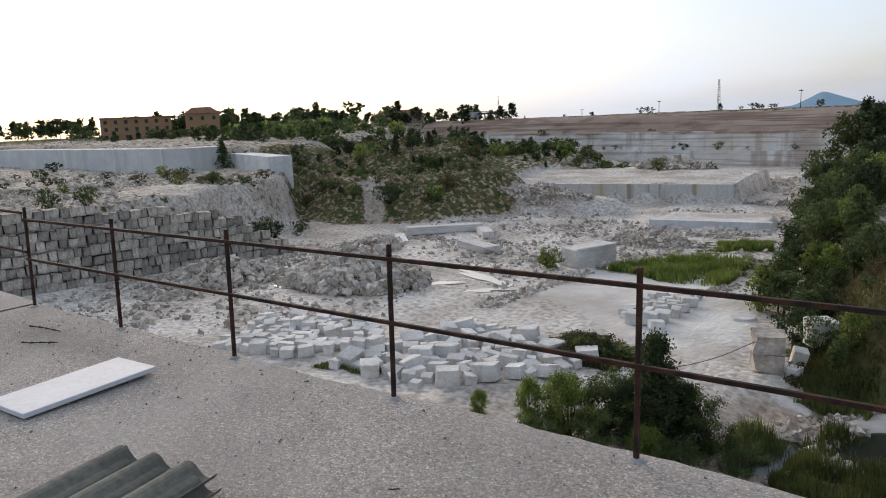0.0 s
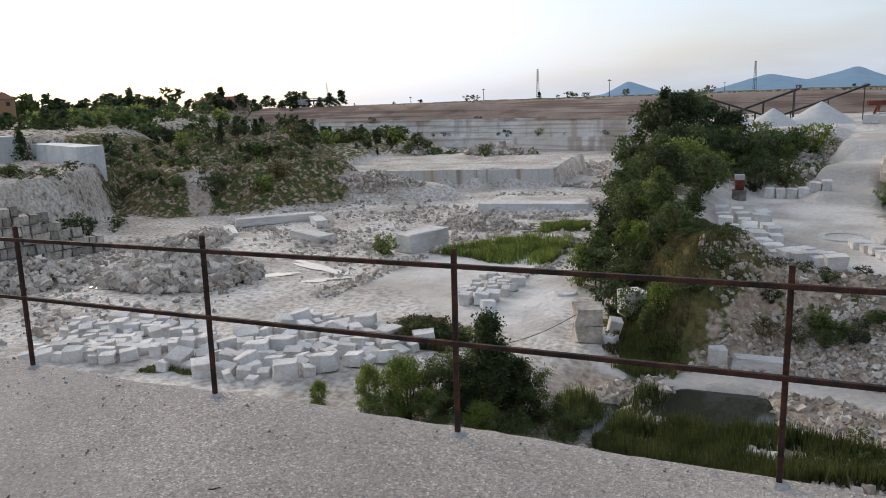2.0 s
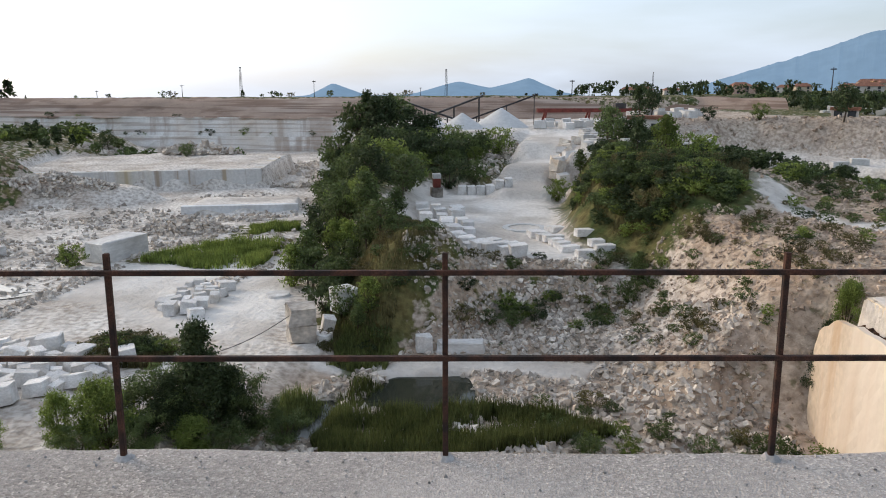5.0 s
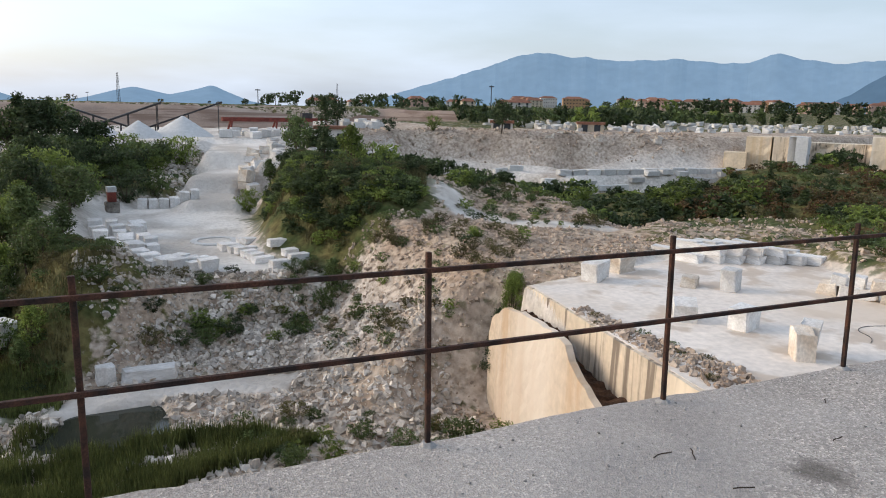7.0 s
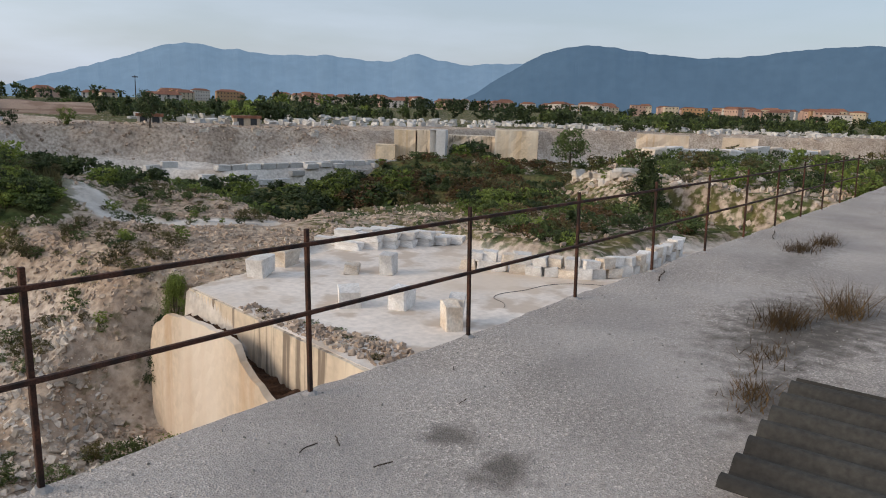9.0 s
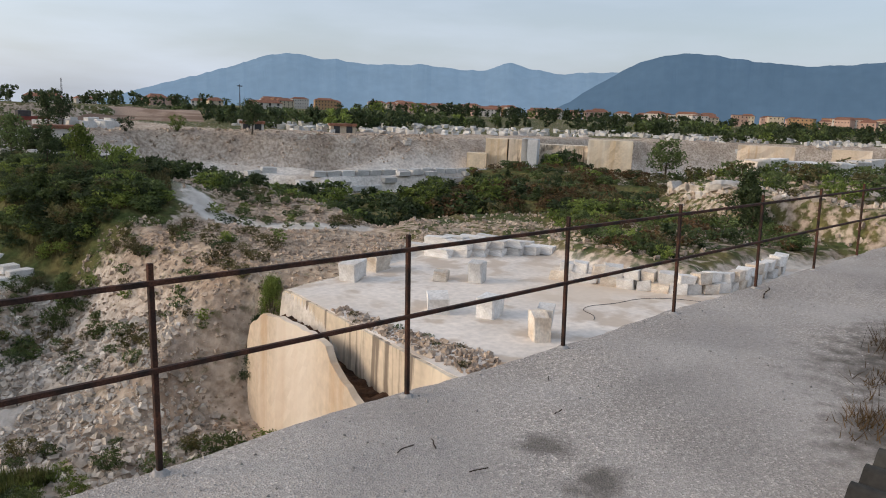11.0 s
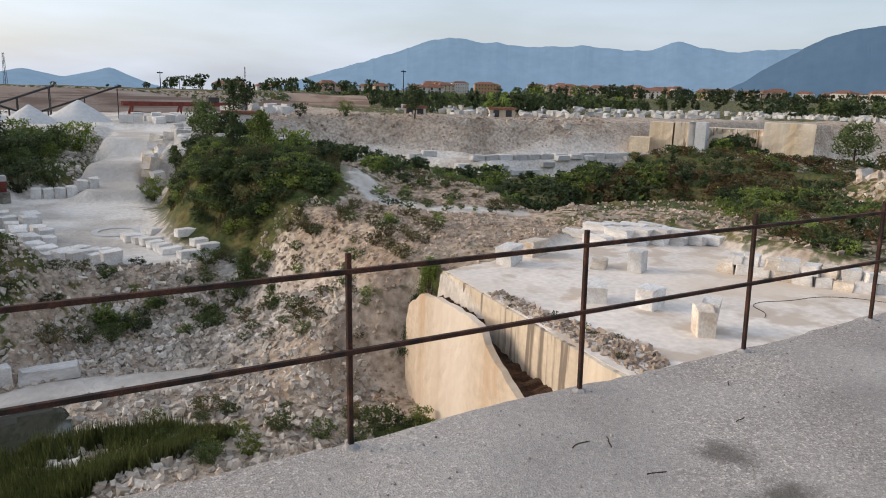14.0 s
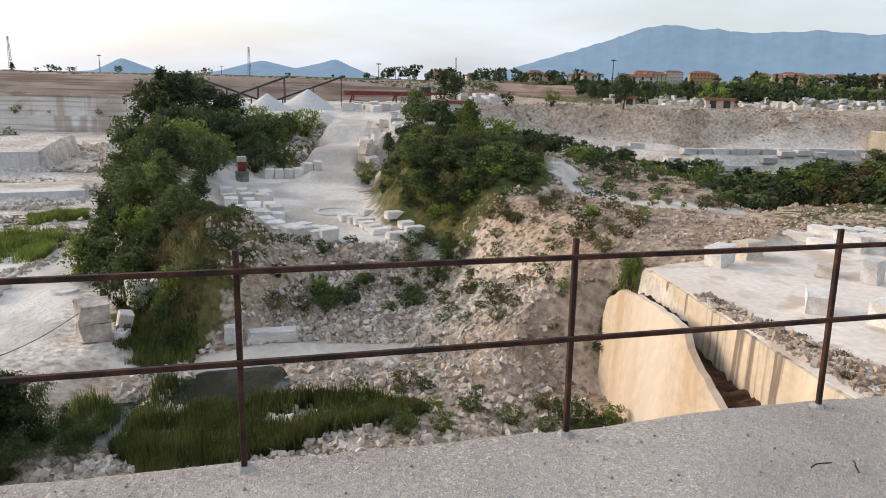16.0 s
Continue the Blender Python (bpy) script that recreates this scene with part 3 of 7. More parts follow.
FACE_FAR = streak_mat("stained_white_face", (0.80, 0.78, 0.745), (0.30, 0.21, 0.15), (0.60, 0.51, 0.42), 0.55, 0.3, 0.03, 0.45)
FACE_SAW = streak_mat("sawn_white_face", (0.64, 0.62, 0.59), (0.30, 0.23, 0.16), (0.54, 0.45, 0.29), 0.85, 0.7, 0.02)
FACE_WHITE = streak_mat("fresh_white_face", (0.70, 0.70, 0.695), (0.46, 0.45, 0.43), (0.54, 0.52, 0.50), 0.5, 0.3, 0.03)
FACE_YEL = streak_mat("fresh_yellow_face", (0.69, 0.565, 0.41), (0.56, 0.42, 0.27), (0.78, 0.71, 0.60), 0.75, 1.1, 0.05)
FACE_OLD = streak_mat("weathered_yellow_face", (0.66, 0.55, 0.42), (0.13, 0.10, 0.08), (0.74, 0.63, 0.49), 0.8, 2.6, 0.10)
FACE_SLAB = streak_mat("fresh_cream_face", (0.63, 0.51, 0.385), (0.50, 0.35, 0.225), (0.70, 0.62, 0.53), 0.75, 0.8, 0.06)


def face(name, pts, z0, z1, thick, material, label, wob=0.06, kind="structure", step=1.0, top=None):
    """An upright quarry face with thickness along a line in plan; the body lies to the left of the line's direction."""
    rng = np.random.default_rng(len(name) + int(abs(pts[0][0])))
    line = []
    for (ax, ay), (bx, by) in zip(pts, pts[1:]):
        k = max(1, int(math.hypot(bx - ax, by - ay) / step))
        line += [(ax + (bx - ax) * i / k, ay + (by - ay) * i / k) for i in range(k)]
    line.append(pts[-1])
    bm = bmesh.new()
    nz = max(3, int((z1 - z0) / step))
    grid, backs = [], []
    for i, (x, y) in enumerate(line):
        a = line[max(i - 1, 0)]
        b = line[min(i + 1, len(line) - 1)]
        dx, dy = b[0] - a[0], b[1] - a[1]
        L = math.hypot(dx, dy) or 1
        nx, ny = -dy / L, dx / L
        zt = z1 if top is None else top(i / (len(line) - 1))
        col = []
        for k in range(nz + 1):
            o = float(rng.normal(0, wob))
            z = z0 + (zt - z0) * k / nz
            col.append(bm.verts.new((x + nx * o, y + ny * o, z + (float(rng.normal(0, wob * 0.6)) if 0 < k < nz else 0))))
        grid.append(col)
        backs.append((bm.verts.new((x + nx * thick, y + ny * thick, zt)), bm.verts.new((x + nx * thick, y + ny * thick, z0))))
    for i in range(len(line) - 1):
        for k in range(nz):
            bm.faces.new((grid[i][k], grid[i + 1][k], grid[i + 1][k + 1], grid[i][k + 1]))
        bm.faces.new((grid[i][nz], grid[i + 1][nz], backs[i + 1][0], backs[i][0]))
        bm.faces.new((backs[i][0], backs[i + 1][0], backs[i + 1][1], backs[i][1]))
        bm.faces.new((backs[i][1], backs[i + 1][1], grid[i + 1][0], grid[i][0]))
    for i in (0, -1):
        bm.faces.new([*grid[i], *backs[i]])
    ob = link_bm(name, bm, material)
    return tagged(ob, label, "rock face", kind=kind)


# far face: two sawn tiers under a band of soil
NORTH = [(-178, 221), (-150, 216), (-120, 209), (-92, 203), (-62, 197), (-20, 188), (0, 187)]
face("wall_north", NORTH, -14.6, -10.2, 3.0, FACE_FAR, "stained white lower tier of the far quarry face", 0.12, step=2.5)
face("wall_north_upper", [(x, y + 1.0) for x, y in NORTH], -10.4, -5.0, 4.0, FACE_FAR, "stained white upper tier of the far quarry face", 0.15, step=2.5)
# quarry of the left tier
face("wall_west_a", [(-207, 80), (-160, 77), (-124, 75.5)], -7.6, -2.0, 4.0, FACE_WHITE, "freshly sawn white stone face on the upper tier", 0.04, step=3)
face("wall_west_b", [(-123.8, 75.6), (-119, 85)], -7.6, -2.1, 6.0, FACE_WHITE, "freshly sawn white stone face set back in a corner", 0.04, step=3)
face("wall_west_c", [(-118, 86.5), (-112, 84), (-95, 76.5)], -9.2, -3.6, 4.0, FACE_WHITE, "sawn white stone face with a ragged top", 0.05, step=3)
# saw-cut platform in the pit
face("wall_saw", [(-70.4, 109.4), (-58, 111.6), (-31, 116.4)], -14.3, -10.8, 2.0, FACE_SAW, "streaked sawn stone face of a low quarry platform", 0.03, step=1.5)
face("wall_saw_stained", [(-70.6, 108.9), (-60.0, 110.7)], -14.3, -10.78, 0.9, FACE_OLD, "brown-stained end of the sawn quarry face", 0.04, step=0.8)
face("wall_saw_side", [(-30.9, 116.5), (-33, 140)], -14.3, -10.85, 2.0, FACE_SAW, "sawn side of a low quarry platform", 0.03, step=3)
face("wall_step", [(-34.4, 88.6), (-19.6, 90.6)], -14.3, -12.75, 1.2, FACE_WHITE, "low sawn white step in the quarry floor", 0.02, step=1.5)
# cut plateau by the terrace
face("wall_plateau_west", [(19.0, 28.1), (17.25, 14.2), (16.6, 8.0)], -15.8, -7.42, 1.6, FACE_OLD, "weathered yellow stone face with dark water stains", 0.02, step=0.7)
face("wall_plateau_north", [(26.0, 30.0), (19.05, 28.15)], -15.8, -7.43, 1.6, FACE_OLD, "weathered yellow stone face of the cut plateau", 0.03, step=0.7)


def slab_profile(s):
    """Top of the split-off slab, from its north end to the south: a slanted end, a level crest, then a broken step down."""
    z = float(np.interp(s * 15.66, (0, 0.6, 2.5, 5.1, 8.1, 10.4, 10.9, 12.5, 13.3, 15.7), (-10.9, -9.8, -8.75, -8.3, -8.05, -8.0, -8.7, -9.2, -9.5, -9.9)))
    return z + 0.04 * math.sin(s * 47) + 0.03 * math.sin(s * 111)


def soil_fill():
    """Brown soil caught between the slab and the face behind it."""
    bm = bmesh.new()
    r = random.Random(4)
    rows = []
    for i in range(91):
        y = 28.0 - 12.5 * i / 90
        xs, xf = 15.8 + (y - 16) * 0.183, 17.25 + (y - 14.2) * 0.126
        front = slab_profile((31.4 - y) / 15.4) - 0.12
        back = float(np.interp(y, (16, 20.5, 22.4, 23.2, 28), (-9.5, -9.65, -9.6, -8.6, -8.45))) + 0.10 * math.sin(y * 5.1) * math.sin(y * 2.3) + r.uniform(-0.07, 0.07)
        rows.append([bm.verts.new((xs + 0.28, y, front)), bm.verts.new((0.4 * xs + 0.6 * xf, y, 0.5 * (front + back) - 0.15 + r.uniform(-0.1, 0.1))), bm.verts.new((xf + 0.25, y, back)), bm.verts.new((xf + 0.25, y, -12)), bm.verts.new((xs + 0.28, y, -12))])
    for a, b in zip(rows, rows[1:]):
        for k in range(5):
            bm.faces.new((a[k], b[k], b[(k + 1) % 5], a[(k + 1) % 5]))
    bm.faces.new(rows[0])
    bm.faces.new(rows[-1][::-1])
    tagged(link_bm("soil_fill", bm, SHADED_SOIL), "brown soil in the cleft behind the slab, coloured dark as shade", "soil", kind="structure")


# brown soil, its colour deepened to stand for shade inside the cleft
SHADED_SOIL = mat("shaded_brown_soil", (0.10, 0.052, 0.028), 0.97, 0.4, 1.5, 9.0, 0.7, (0.035, 0.02, 0.013))
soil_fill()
face("split_slab", [(18.62, 31.4), (17.6, 25.6), (15.8, 16.0)], -16.4, -8.4, 0.32, FACE_SLAB, "fresh yellow slab split from the stone face", 0.015, kind="structure", step=0.5, top=slab_profile)
# far cream faces among the yards
face("wall_yard_a", [(159.3, 70.0), (163.9, 59.3)], -7.5, -2.6, 5.0, FACE_SLAB, "pale cream sawn face among the far stone yards", 0.15, step=2)
face("wall_yard_b", [(166.3, 52.6), (168.5, 45.5)], -7.5, -2.6, 5.0, FACE_SLAB, "pale cream quarry face behind the row of blocks", 0.15, step=2)
# bench quarry and its yellow corner
face("wall_bench_corner", [(95.4, 91.6), (97.8, 88.9)], -9.6, -5.3, 4.0, FACE_YEL, "low yellow sawn ledge at the corner of the bench quarry", 0.05, step=1)
face("wall_bench_yellow", [(99.9, 91.2), (102.4, 88.0)], -9.8, -2.6, 5.0, FACE_YEL, "fresh yellow sawn quarry face", 0.05, step=1)
face("wall_bench_brown", [(102.2, 87.4), (105.0, 84.4)], -9.8, -2.5, 5.0, FACE_OLD, "yellow quarry face with dark clefts", 0.08, step=1)
face("wall_bench_white", [(102.0, 82.7), (103.1, 81.3), (107, 84)], -9.6, -2.3, 3.0, FACE_WHITE, "fresh white sawn quarry face standing proud", 0.05, step=1)
face("wall_bench_east", [(108.8, 86.4), (112, 82), (115.0, 78.4)], -9.0, -3.4, 5.0, FACE_OLD, "weathered recessed face of the bench quarry", 0.25, step=1)
face("wall_bench_cream", [(111.8, 76.4), (116.4, 69.8)], -8.6, -2.0, 5.0, FACE_YEL, "pale cream sawn face of the bench quarry", 0.05, step=1)
FACE_ROCK = streak_mat("grey_rock", (0.60, 0.555, 0.50), (0.24, 0.19, 0.14), (0.54, 0.44, 0.33), 0.6, 0.8, 0.5, 0.3)
def rock_wall(name, pts, z0, z1, label):
    """A broken rock face in uneven beds: the courses step in and out and are cracked across."""
    line = []
    for (ax, ay), (bx, by) in zip(pts, pts[1:]):
        k = int(math.hypot(bx - ax, by - ay) / 0.28)
        line += [(ax + (bx - ax) * i / k, ay + (by - ay) * i / k) for i in range(k)]
    u = np.arange(len(line)) * 0.28
    away = Vector(pts[len(pts) // 2]).normalized()        # the side that lies in the hill
    ax_, ay_ = away.x, away.y
    zs = np.arange(z0, z1 + 0.01, 0.26)
    bm = bmesh.new()
    rows = []
    for z in zs:
        bed = np.floor((z + 0.35 * vnoise(u, u * 0, 5.0, 3)) / 0.9)
        crack = np.floor((u + 1.3 * vnoise(bed * 7.3, u * 0, 1.0, 5)) / 1.5)
        o = 0.75 * vnoise(crack * 3.1 + 0.5, bed * 2.7 + 0.5, 1.0, 9) + 0.5 * fbm(u, u * 0 + z * 1.6, 3.0, 4, 12) + 0.9 * (z - z0) / (z1 - z0)
        dz = 0.8 * fbm(u, u * 0, 6.0, 4, 21) * (z - z0) / (z1 - z0)
        rows.append([bm.verts.new((x + ax_ * f, y + ay_ * f, z + g)) for (x, y), f, g in zip(line, o, dz)])
    rows.append([bm.verts.new((v.co.x + 7 * ax_, v.co.y + 7 * ay_, v.co.z - 0.4)) for v in rows[-1]])
    rows.append([bm.verts.new((v.co.x, v.co.y, z0)) for v in rows[-1]])
    for a, b in zip(rows, rows[1:]):
        for i in range(len(a) - 1):
            bm.faces.new((a[i], a[i + 1], b[i + 1], b[i]))
    tagged(link_bm(name, bm, FACE_ROCK), label, "rock face", kind="structure")


rock_wall("rock_face", [(70.5, 36.5), (67.2, 33.2), (65.6, 29.0), (66.4, 24.5), (69, 19), (72, 12)], -9.2, -4.4, "broken grey rock face over the slope")
rock_wall("wall_bench_ledge", [(62.6, 110.4), (70.8, 106.4), (80.2, 103.8), (89.5, 100.2), (96.5, 97.6)], -5.6, -3.3, "broken grey rock ledge over the bench quarry")


def soil_band():
    """Soil over the far face, crumbling towards its foot."""
    line = NORTH + [(20, 186), (44, 186), (66, 183), (84, 170)]
    pts = []
    for (ax, ay), (bx, by) in zip(line, line[1:]):
        k = max(2, int(math.hypot(bx - ax, by - ay) / 1.5))
        pts += [(ax + (bx - ax) * i / k, ay + (by - ay) * i / k) for i in range(k)]
    prof = [(1.3, -5.2), (2.0, -4.7), (2.8, -3.9), (3.8, -2.9), (4.8, -1.9), (6.2, -0.9), (8.0, 0.05), (11.0, -0.1), (12.0, -2.0)]
    bm = bmesh.new()
    rows = []
    for x, y in pts:
        row = []
        for o, z in prof:
            dn = float(fbm(np.array([x]), np.array([z * 3.0]), 5.0, 3, 8)[0])
            row.append(bm.verts.new((x + 0.1 * o, y + o - 0.5 + 0.7 * dn, z + 0.25 * dn)))
        rows.append(row)
    for a, b in zip(rows, rows[1:]):
        for k in range(len(prof) - 1):
            bm.faces.new((a[k], b[k], b[k + 1], a[k + 1]))
    ob = link_bm("soil_bank", bm, SOIL_BAND, smooth=True)
    tagged(ob, "crumbling red-brown soil bank over the quarry face", "bank", kind="structure")


SOIL_BAND = streak_mat("banded_soil", (0.36, 0.265, 0.205), (0.20, 0.13, 0.095), (0.44, 0.36, 0.30), 0.75, 0.12, 0.5, 0.8)
soil_band()


# ---------------- loose stone ----------------
def plateau_floor():
    """Sawn floor of the cut plateau, a thin skin of pale stone over the ground."""
    bm = bmesh.new()
    pts = [(19.15, 28.0), (26, 29.7), (32, 31.0), (38.4, 26), (37.4, 19.6), (38.2, 15.8), (47, 15.6), (53, 12), (53, 5), (17.3, 5), (17.45, 14.2)]
    top = [bm.verts.new((x, y, -7.40)) for x, y in pts]
    low = [bm.verts.new((x, y, -7.7)) for x, y in pts]
    bm.faces.new(top)
    bm.faces.new(low[::-1])
    for i in range(len(pts)):
        k = (i + 1) % len(pts)
        bm.faces.new((top[i], top[k], low[k], low[i]))
    m = streak_mat("sawn_floor", (0.80, 0.715, 0.63), (0.50, 0.40, 0.31), (0.64, 0.53, 0.42), 0.8, 0.55, 0.5)
    tagged(link_bm("floor_plateau", bm, m), "sawn cream-white stone floor of the plateau", "floor", kind="structure")


plateau_floor()


def rock_cloud(name, centres, sizes, material, label, seed, flat=0.75, category="rubble", upright=False):
    """Many small broken stones as one mesh: chipped, uneven lumps."""
    rng = np.random.default_rng(seed)
    bm = bmesh.new()
    bmesh.ops.create_cube(bm, size=1.5)
    bmesh.ops.triangulate(bm, faces=bm.faces[:])
    bv = np.array([v.co[:] for v in bm.verts])
    bf = np.array([[v.index for v in f.verts] for f in bm.faces])
    bm.free()
    n = len(sizes)
    V = bv[None] * (1 + rng.normal(0, 0.20, (n, len(bv), 1))) + rng.normal(0, 0.16, (n, len(bv), 3))
    V = V * rng.uniform(0.5, 1.0, (n, 1, 3)) * np.array([1, 1, flat])
    q = rng.normal(size=(n, 4))
    if upright:
        q[:, 1:3] = 0
        q[:, 3] *= 0.15
    q /= np.linalg.norm(q, axis=1, keepdims=True)
    w, x, y, z = q.T
    R = np.stack([1 - 2 * (y * y + z * z), 2 * (x * y - z * w), 2 * (x * z + y * w), 2 * (x * y + z * w), 1 - 2 * (x * x + z * z), 2 * (y * z - x * w), 2 * (x * z - y * w), 2 * (y * z + x * w), 1 - 2 * (x * x + y * y)], 1).reshape(n, 3, 3)
    V = np.einsum("nij,nkj->nki", R, V) * sizes[:, None, None] * 0.55 + centres[:, None, :]
    F = (bf[None] + (np.arange(n) * len(bv))[:, None, None]).reshape(-1, 3)
    me = bpy.data.meshes.new(name)
    V = V.reshape(-1, 3)
    me.vertices.add(len(V))
    me.vertices.foreach_set("co", V.astype(np.float32).ravel())
    me.loops.add(F.size)
    me.loops.foreach_set("vertex_index", F.astype(np.int32).ravel())
    me.polygons.add(len(F))
    me.polygons.foreach_set("loop_start", np.arange(0, F.size, 3, dtype=np.int32))
    me.update(calc_edges=True)
    me.polygons.foreach_set("use_smooth", np.zeros(len(F), bool))
    me.materials.append(material)
    ob = new(name, me)
    return tagged(ob, label, category, kind="stuff")


def scatter(poly, n, smin, smax, seed, power=2.2, lift=0.12, clump=None, keep=None):
    rng = np.random.default_rng(seed)
    p = np.array(poly)
    lo, hi = p.min(0), p.max(0)
    out = np.zeros((0, 2))
    while len(out) < n:
        c = rng.uniform(lo, hi, (n * 3, 2))
        ok = sdist(c[:, 0], c[:, 1], poly) < 0
        if clump:
            ok &= fbm(c[:, 0], c[:, 1], clump, 3, seed + 3) > rng.uniform(-0.4, 0.7, len(c))
        if keep is not None:
            ok &= keep(c[:, 0], c[:, 1])
        out = np.concatenate([out, c[ok]])
    out = out[:n]
    s = smin + (smax - smin) * rng.uniform(0, 1, n) ** power
    z = ground(out[:, 0], out[:, 1])[0]
    return np.column_stack([out, z + s * lift]), s


def off_road(x, y):
    return ground(x, y)[3] < 0.35


def rubble(label, poly, n, smin, smax, seed, material=None, power=2.5, clump=None, keep=off_road):
    c, s = scatter(poly, n, smin, smax, seed, power, 0.1, clump, keep)
    if "plateau edge" in label:
        c[:, 2] = -7.40 + 0.1 * s
    rock_cloud("rubble", c, s, material or RUBBLE, label, seed)


rubble("white broken stone strewn at the foot of the slope", [(-8, 36), (-4, 40), (2, 46), (9, 50), (13, 46), (17, 36), (17, 22), (4, 25), (-7, 27)], 13000, 0.07, 0.62, 1, None, 4.5)
rubble("pale rubble under the bushes", [(-18, 24), (-18, 32), (-7, 34), (-6, 24)], 1400, 0.10, 0.6, 2)
rubble("brown broken stone on the spoil slope", [(10, 48), (16, 49.5), (22, 48), (30, 40), (36, 34), (19, 29), (16.5, 30), (12, 38)], 9000, 0.04, 0.36, 3, RUBBLE_P, 4.5)
rubble("rubble on the bank below the yard", [(-3, 50), (2, 53), (12, 52), (14, 46), (9, 42), (-3, 44)], 3200, 0.07, 0.6, 4, None, 4.0)
rubble("broken stone on the quarry floor", [(-74, 24), (-70, 66), (-60, 92), (-30, 110), (-14, 100), (-14, 66), (-32, 62), (-34, 46), (-44, 24)], 7000, 0.10, 0.8, 5, None, 4.0, 7.0)
rubble("broken stone before the far face", [(-80, 150), (-60, 190), (-16, 184), (-16, 116), (-30, 116), (-32, 150)], 2600, 0.2, 1.5, 6, None, 3.0, 14.0)
rubble("spoil stones over the mound", [(-112, 84), (-84, 74), (-62, 84), (-60, 104), (-80, 124), (-112, 122)], 2600, 0.12, 0.9, 7, RUBBLE_B, 3.5)
rubble("pale stones on the left tier", [(-170, 40), (-170, 76), (-124, 75), (-92, 74), (-74, 58), (-76, 24), (-110, 24)], 4200, 0.15, 1.1, 8, None, 3.5, 11.0)
rubble("stones along the road bank", [(2, 94), (9, 95), (13, 112), (13, 126), (4, 124), (4, 104)], 700, 0.2, 0.9, 9)
rubble("stones on the bench slope", [(36, 106), (52, 114), (68, 102), (97, 96), (98, 104), (70, 112), (52, 121), (34, 118)], 1300, 0.1, 0.8, 10, RUBBLE_P, 3.5)
rubble("rough stones behind the plateau", [(32, 31), (42, 30), (52, 31), (52, 38), (44, 42), (36, 40)], 1000, 0.06, 0.45, 11, RUBBLE_P, 3.5)
rubble("rubble behind the dry wall", [(38.6, 25), (38.4, 18), (48, 18), (57, 16), (58, 26), (50, 32), (42, 31)], 1100, 0.06, 0.5, 16, RUBBLE_P, 3.5)
rubble("stones on the rocky slope", [(56, 18), (62, 36), (74, 42), (84, 36), (84, 10), (60, 4)], 1500, 0.12, 0.9, 12, RUBBLE_P, 3.5)
rubble("grey boulders of the rock face", [(60, 12), (61, 28), (66, 36), (68, 32), (67, 12)], 260, 0.15, 0.8, 14, RUBBLE, 2.5)
rubble("brown stones on the crest of the spoil", [(22, 46), (30, 39), (40, 40), (42, 50), (36, 64), (28, 62), (24, 54)], 3200, 0.06, 0.5, 15, RUBBLE_P, 4.0)
rubble("grit along the plateau edge", [(18.15, 19), (18.6, 23.5), (19.6, 23.6), (19.3, 19.5), (20.2, 15.2), (19.6, 13.2), (17.7, 12.8)], 1300, 0.04, 0.34, 13, RUBBLE_P, 3.0, None, None)


def heap(label, cx, cy, rx, ry, h, n, smin, smax, seed, material=None):
    """A heap of broken stone on the ground."""
    rng = np.random.default_rng(seed)
    a, r = rng.uniform(0, 2 * math.pi, n), rng.uniform(0, 1, n) ** 0.5
    x, y = cx + rx * r * np.cos(a), cy + ry * r * np.sin(a)
    s = smin + (smax - smin) * rng.uniform(0, 1, n) ** 2
    z = ground(x, y)[0] + h * (1 - r) ** 0.8 * (1 + 0.2 * vnoise(x, y, 3, seed)) + 0.1 * s
    rock_cloud("rubble_heap", np.column_stack([x, y, z]), s, material or RUBBLE, label, seed, 0.8, "rubble heap")


rubble("broken stone along the edge of the raised road", [(-21, 54), (-16.6, 62), (-15.4, 61.4), (-18.6, 52.6)], 420, 0.08, 0.6, 17, None, 3.0, None, None)
rubble("broken stone along the edge of the smooth floor", [(-33.6, 45), (-31.8, 61), (-29.6, 61), (-31.2, 45)], 520, 0.08, 0.7, 18, None, 3.0, None, None)
rubble("broken stone banked before the low sawn step", [(-36, 82), (-22, 84), (-20, 88), (-36, 87)], 600, 0.15, 0.8, 19, None, 3.0, None, None)
rubble("chippings round the sunken cut", [(-68, 70), (-55, 82), (-46, 72), (-56, 60)], 700, 0.12, 0.7, 20, None, 3.0, 5.0, None)


heap("large heap of broken white stone on the quarry floor", -49, 47.5, 8.0, 6.0, 3.0, 2600, 0.3, 1.25, 21)
heap("heap of pale rubble by the stacked wall", -64, 43, 7, 6, 1.6, 900, 0.3, 1.2, 22)
heap("small heap of white chippings", -62, 35, 3.5, 3, 0.8, 200, 0.3, 0.9, 23)
heap("row of rubble along the dirt track", -60, 60, 4, 7, 1.2, 500, 0.3, 1.1, 24)
heap("rubble heap before the sawn face", -57, 101, 9, 4.5, 1.6, 1200, 0.2, 0.8, 25)
heap("rubble bank in the quarry floor", -30, 78, 6, 3, 0.9, 500, 0.2, 0.8, 26)
heap("white rubble heap by the far face", -52, 150, 9, 7, 2.5, 300, 0.6, 1.9, 27)


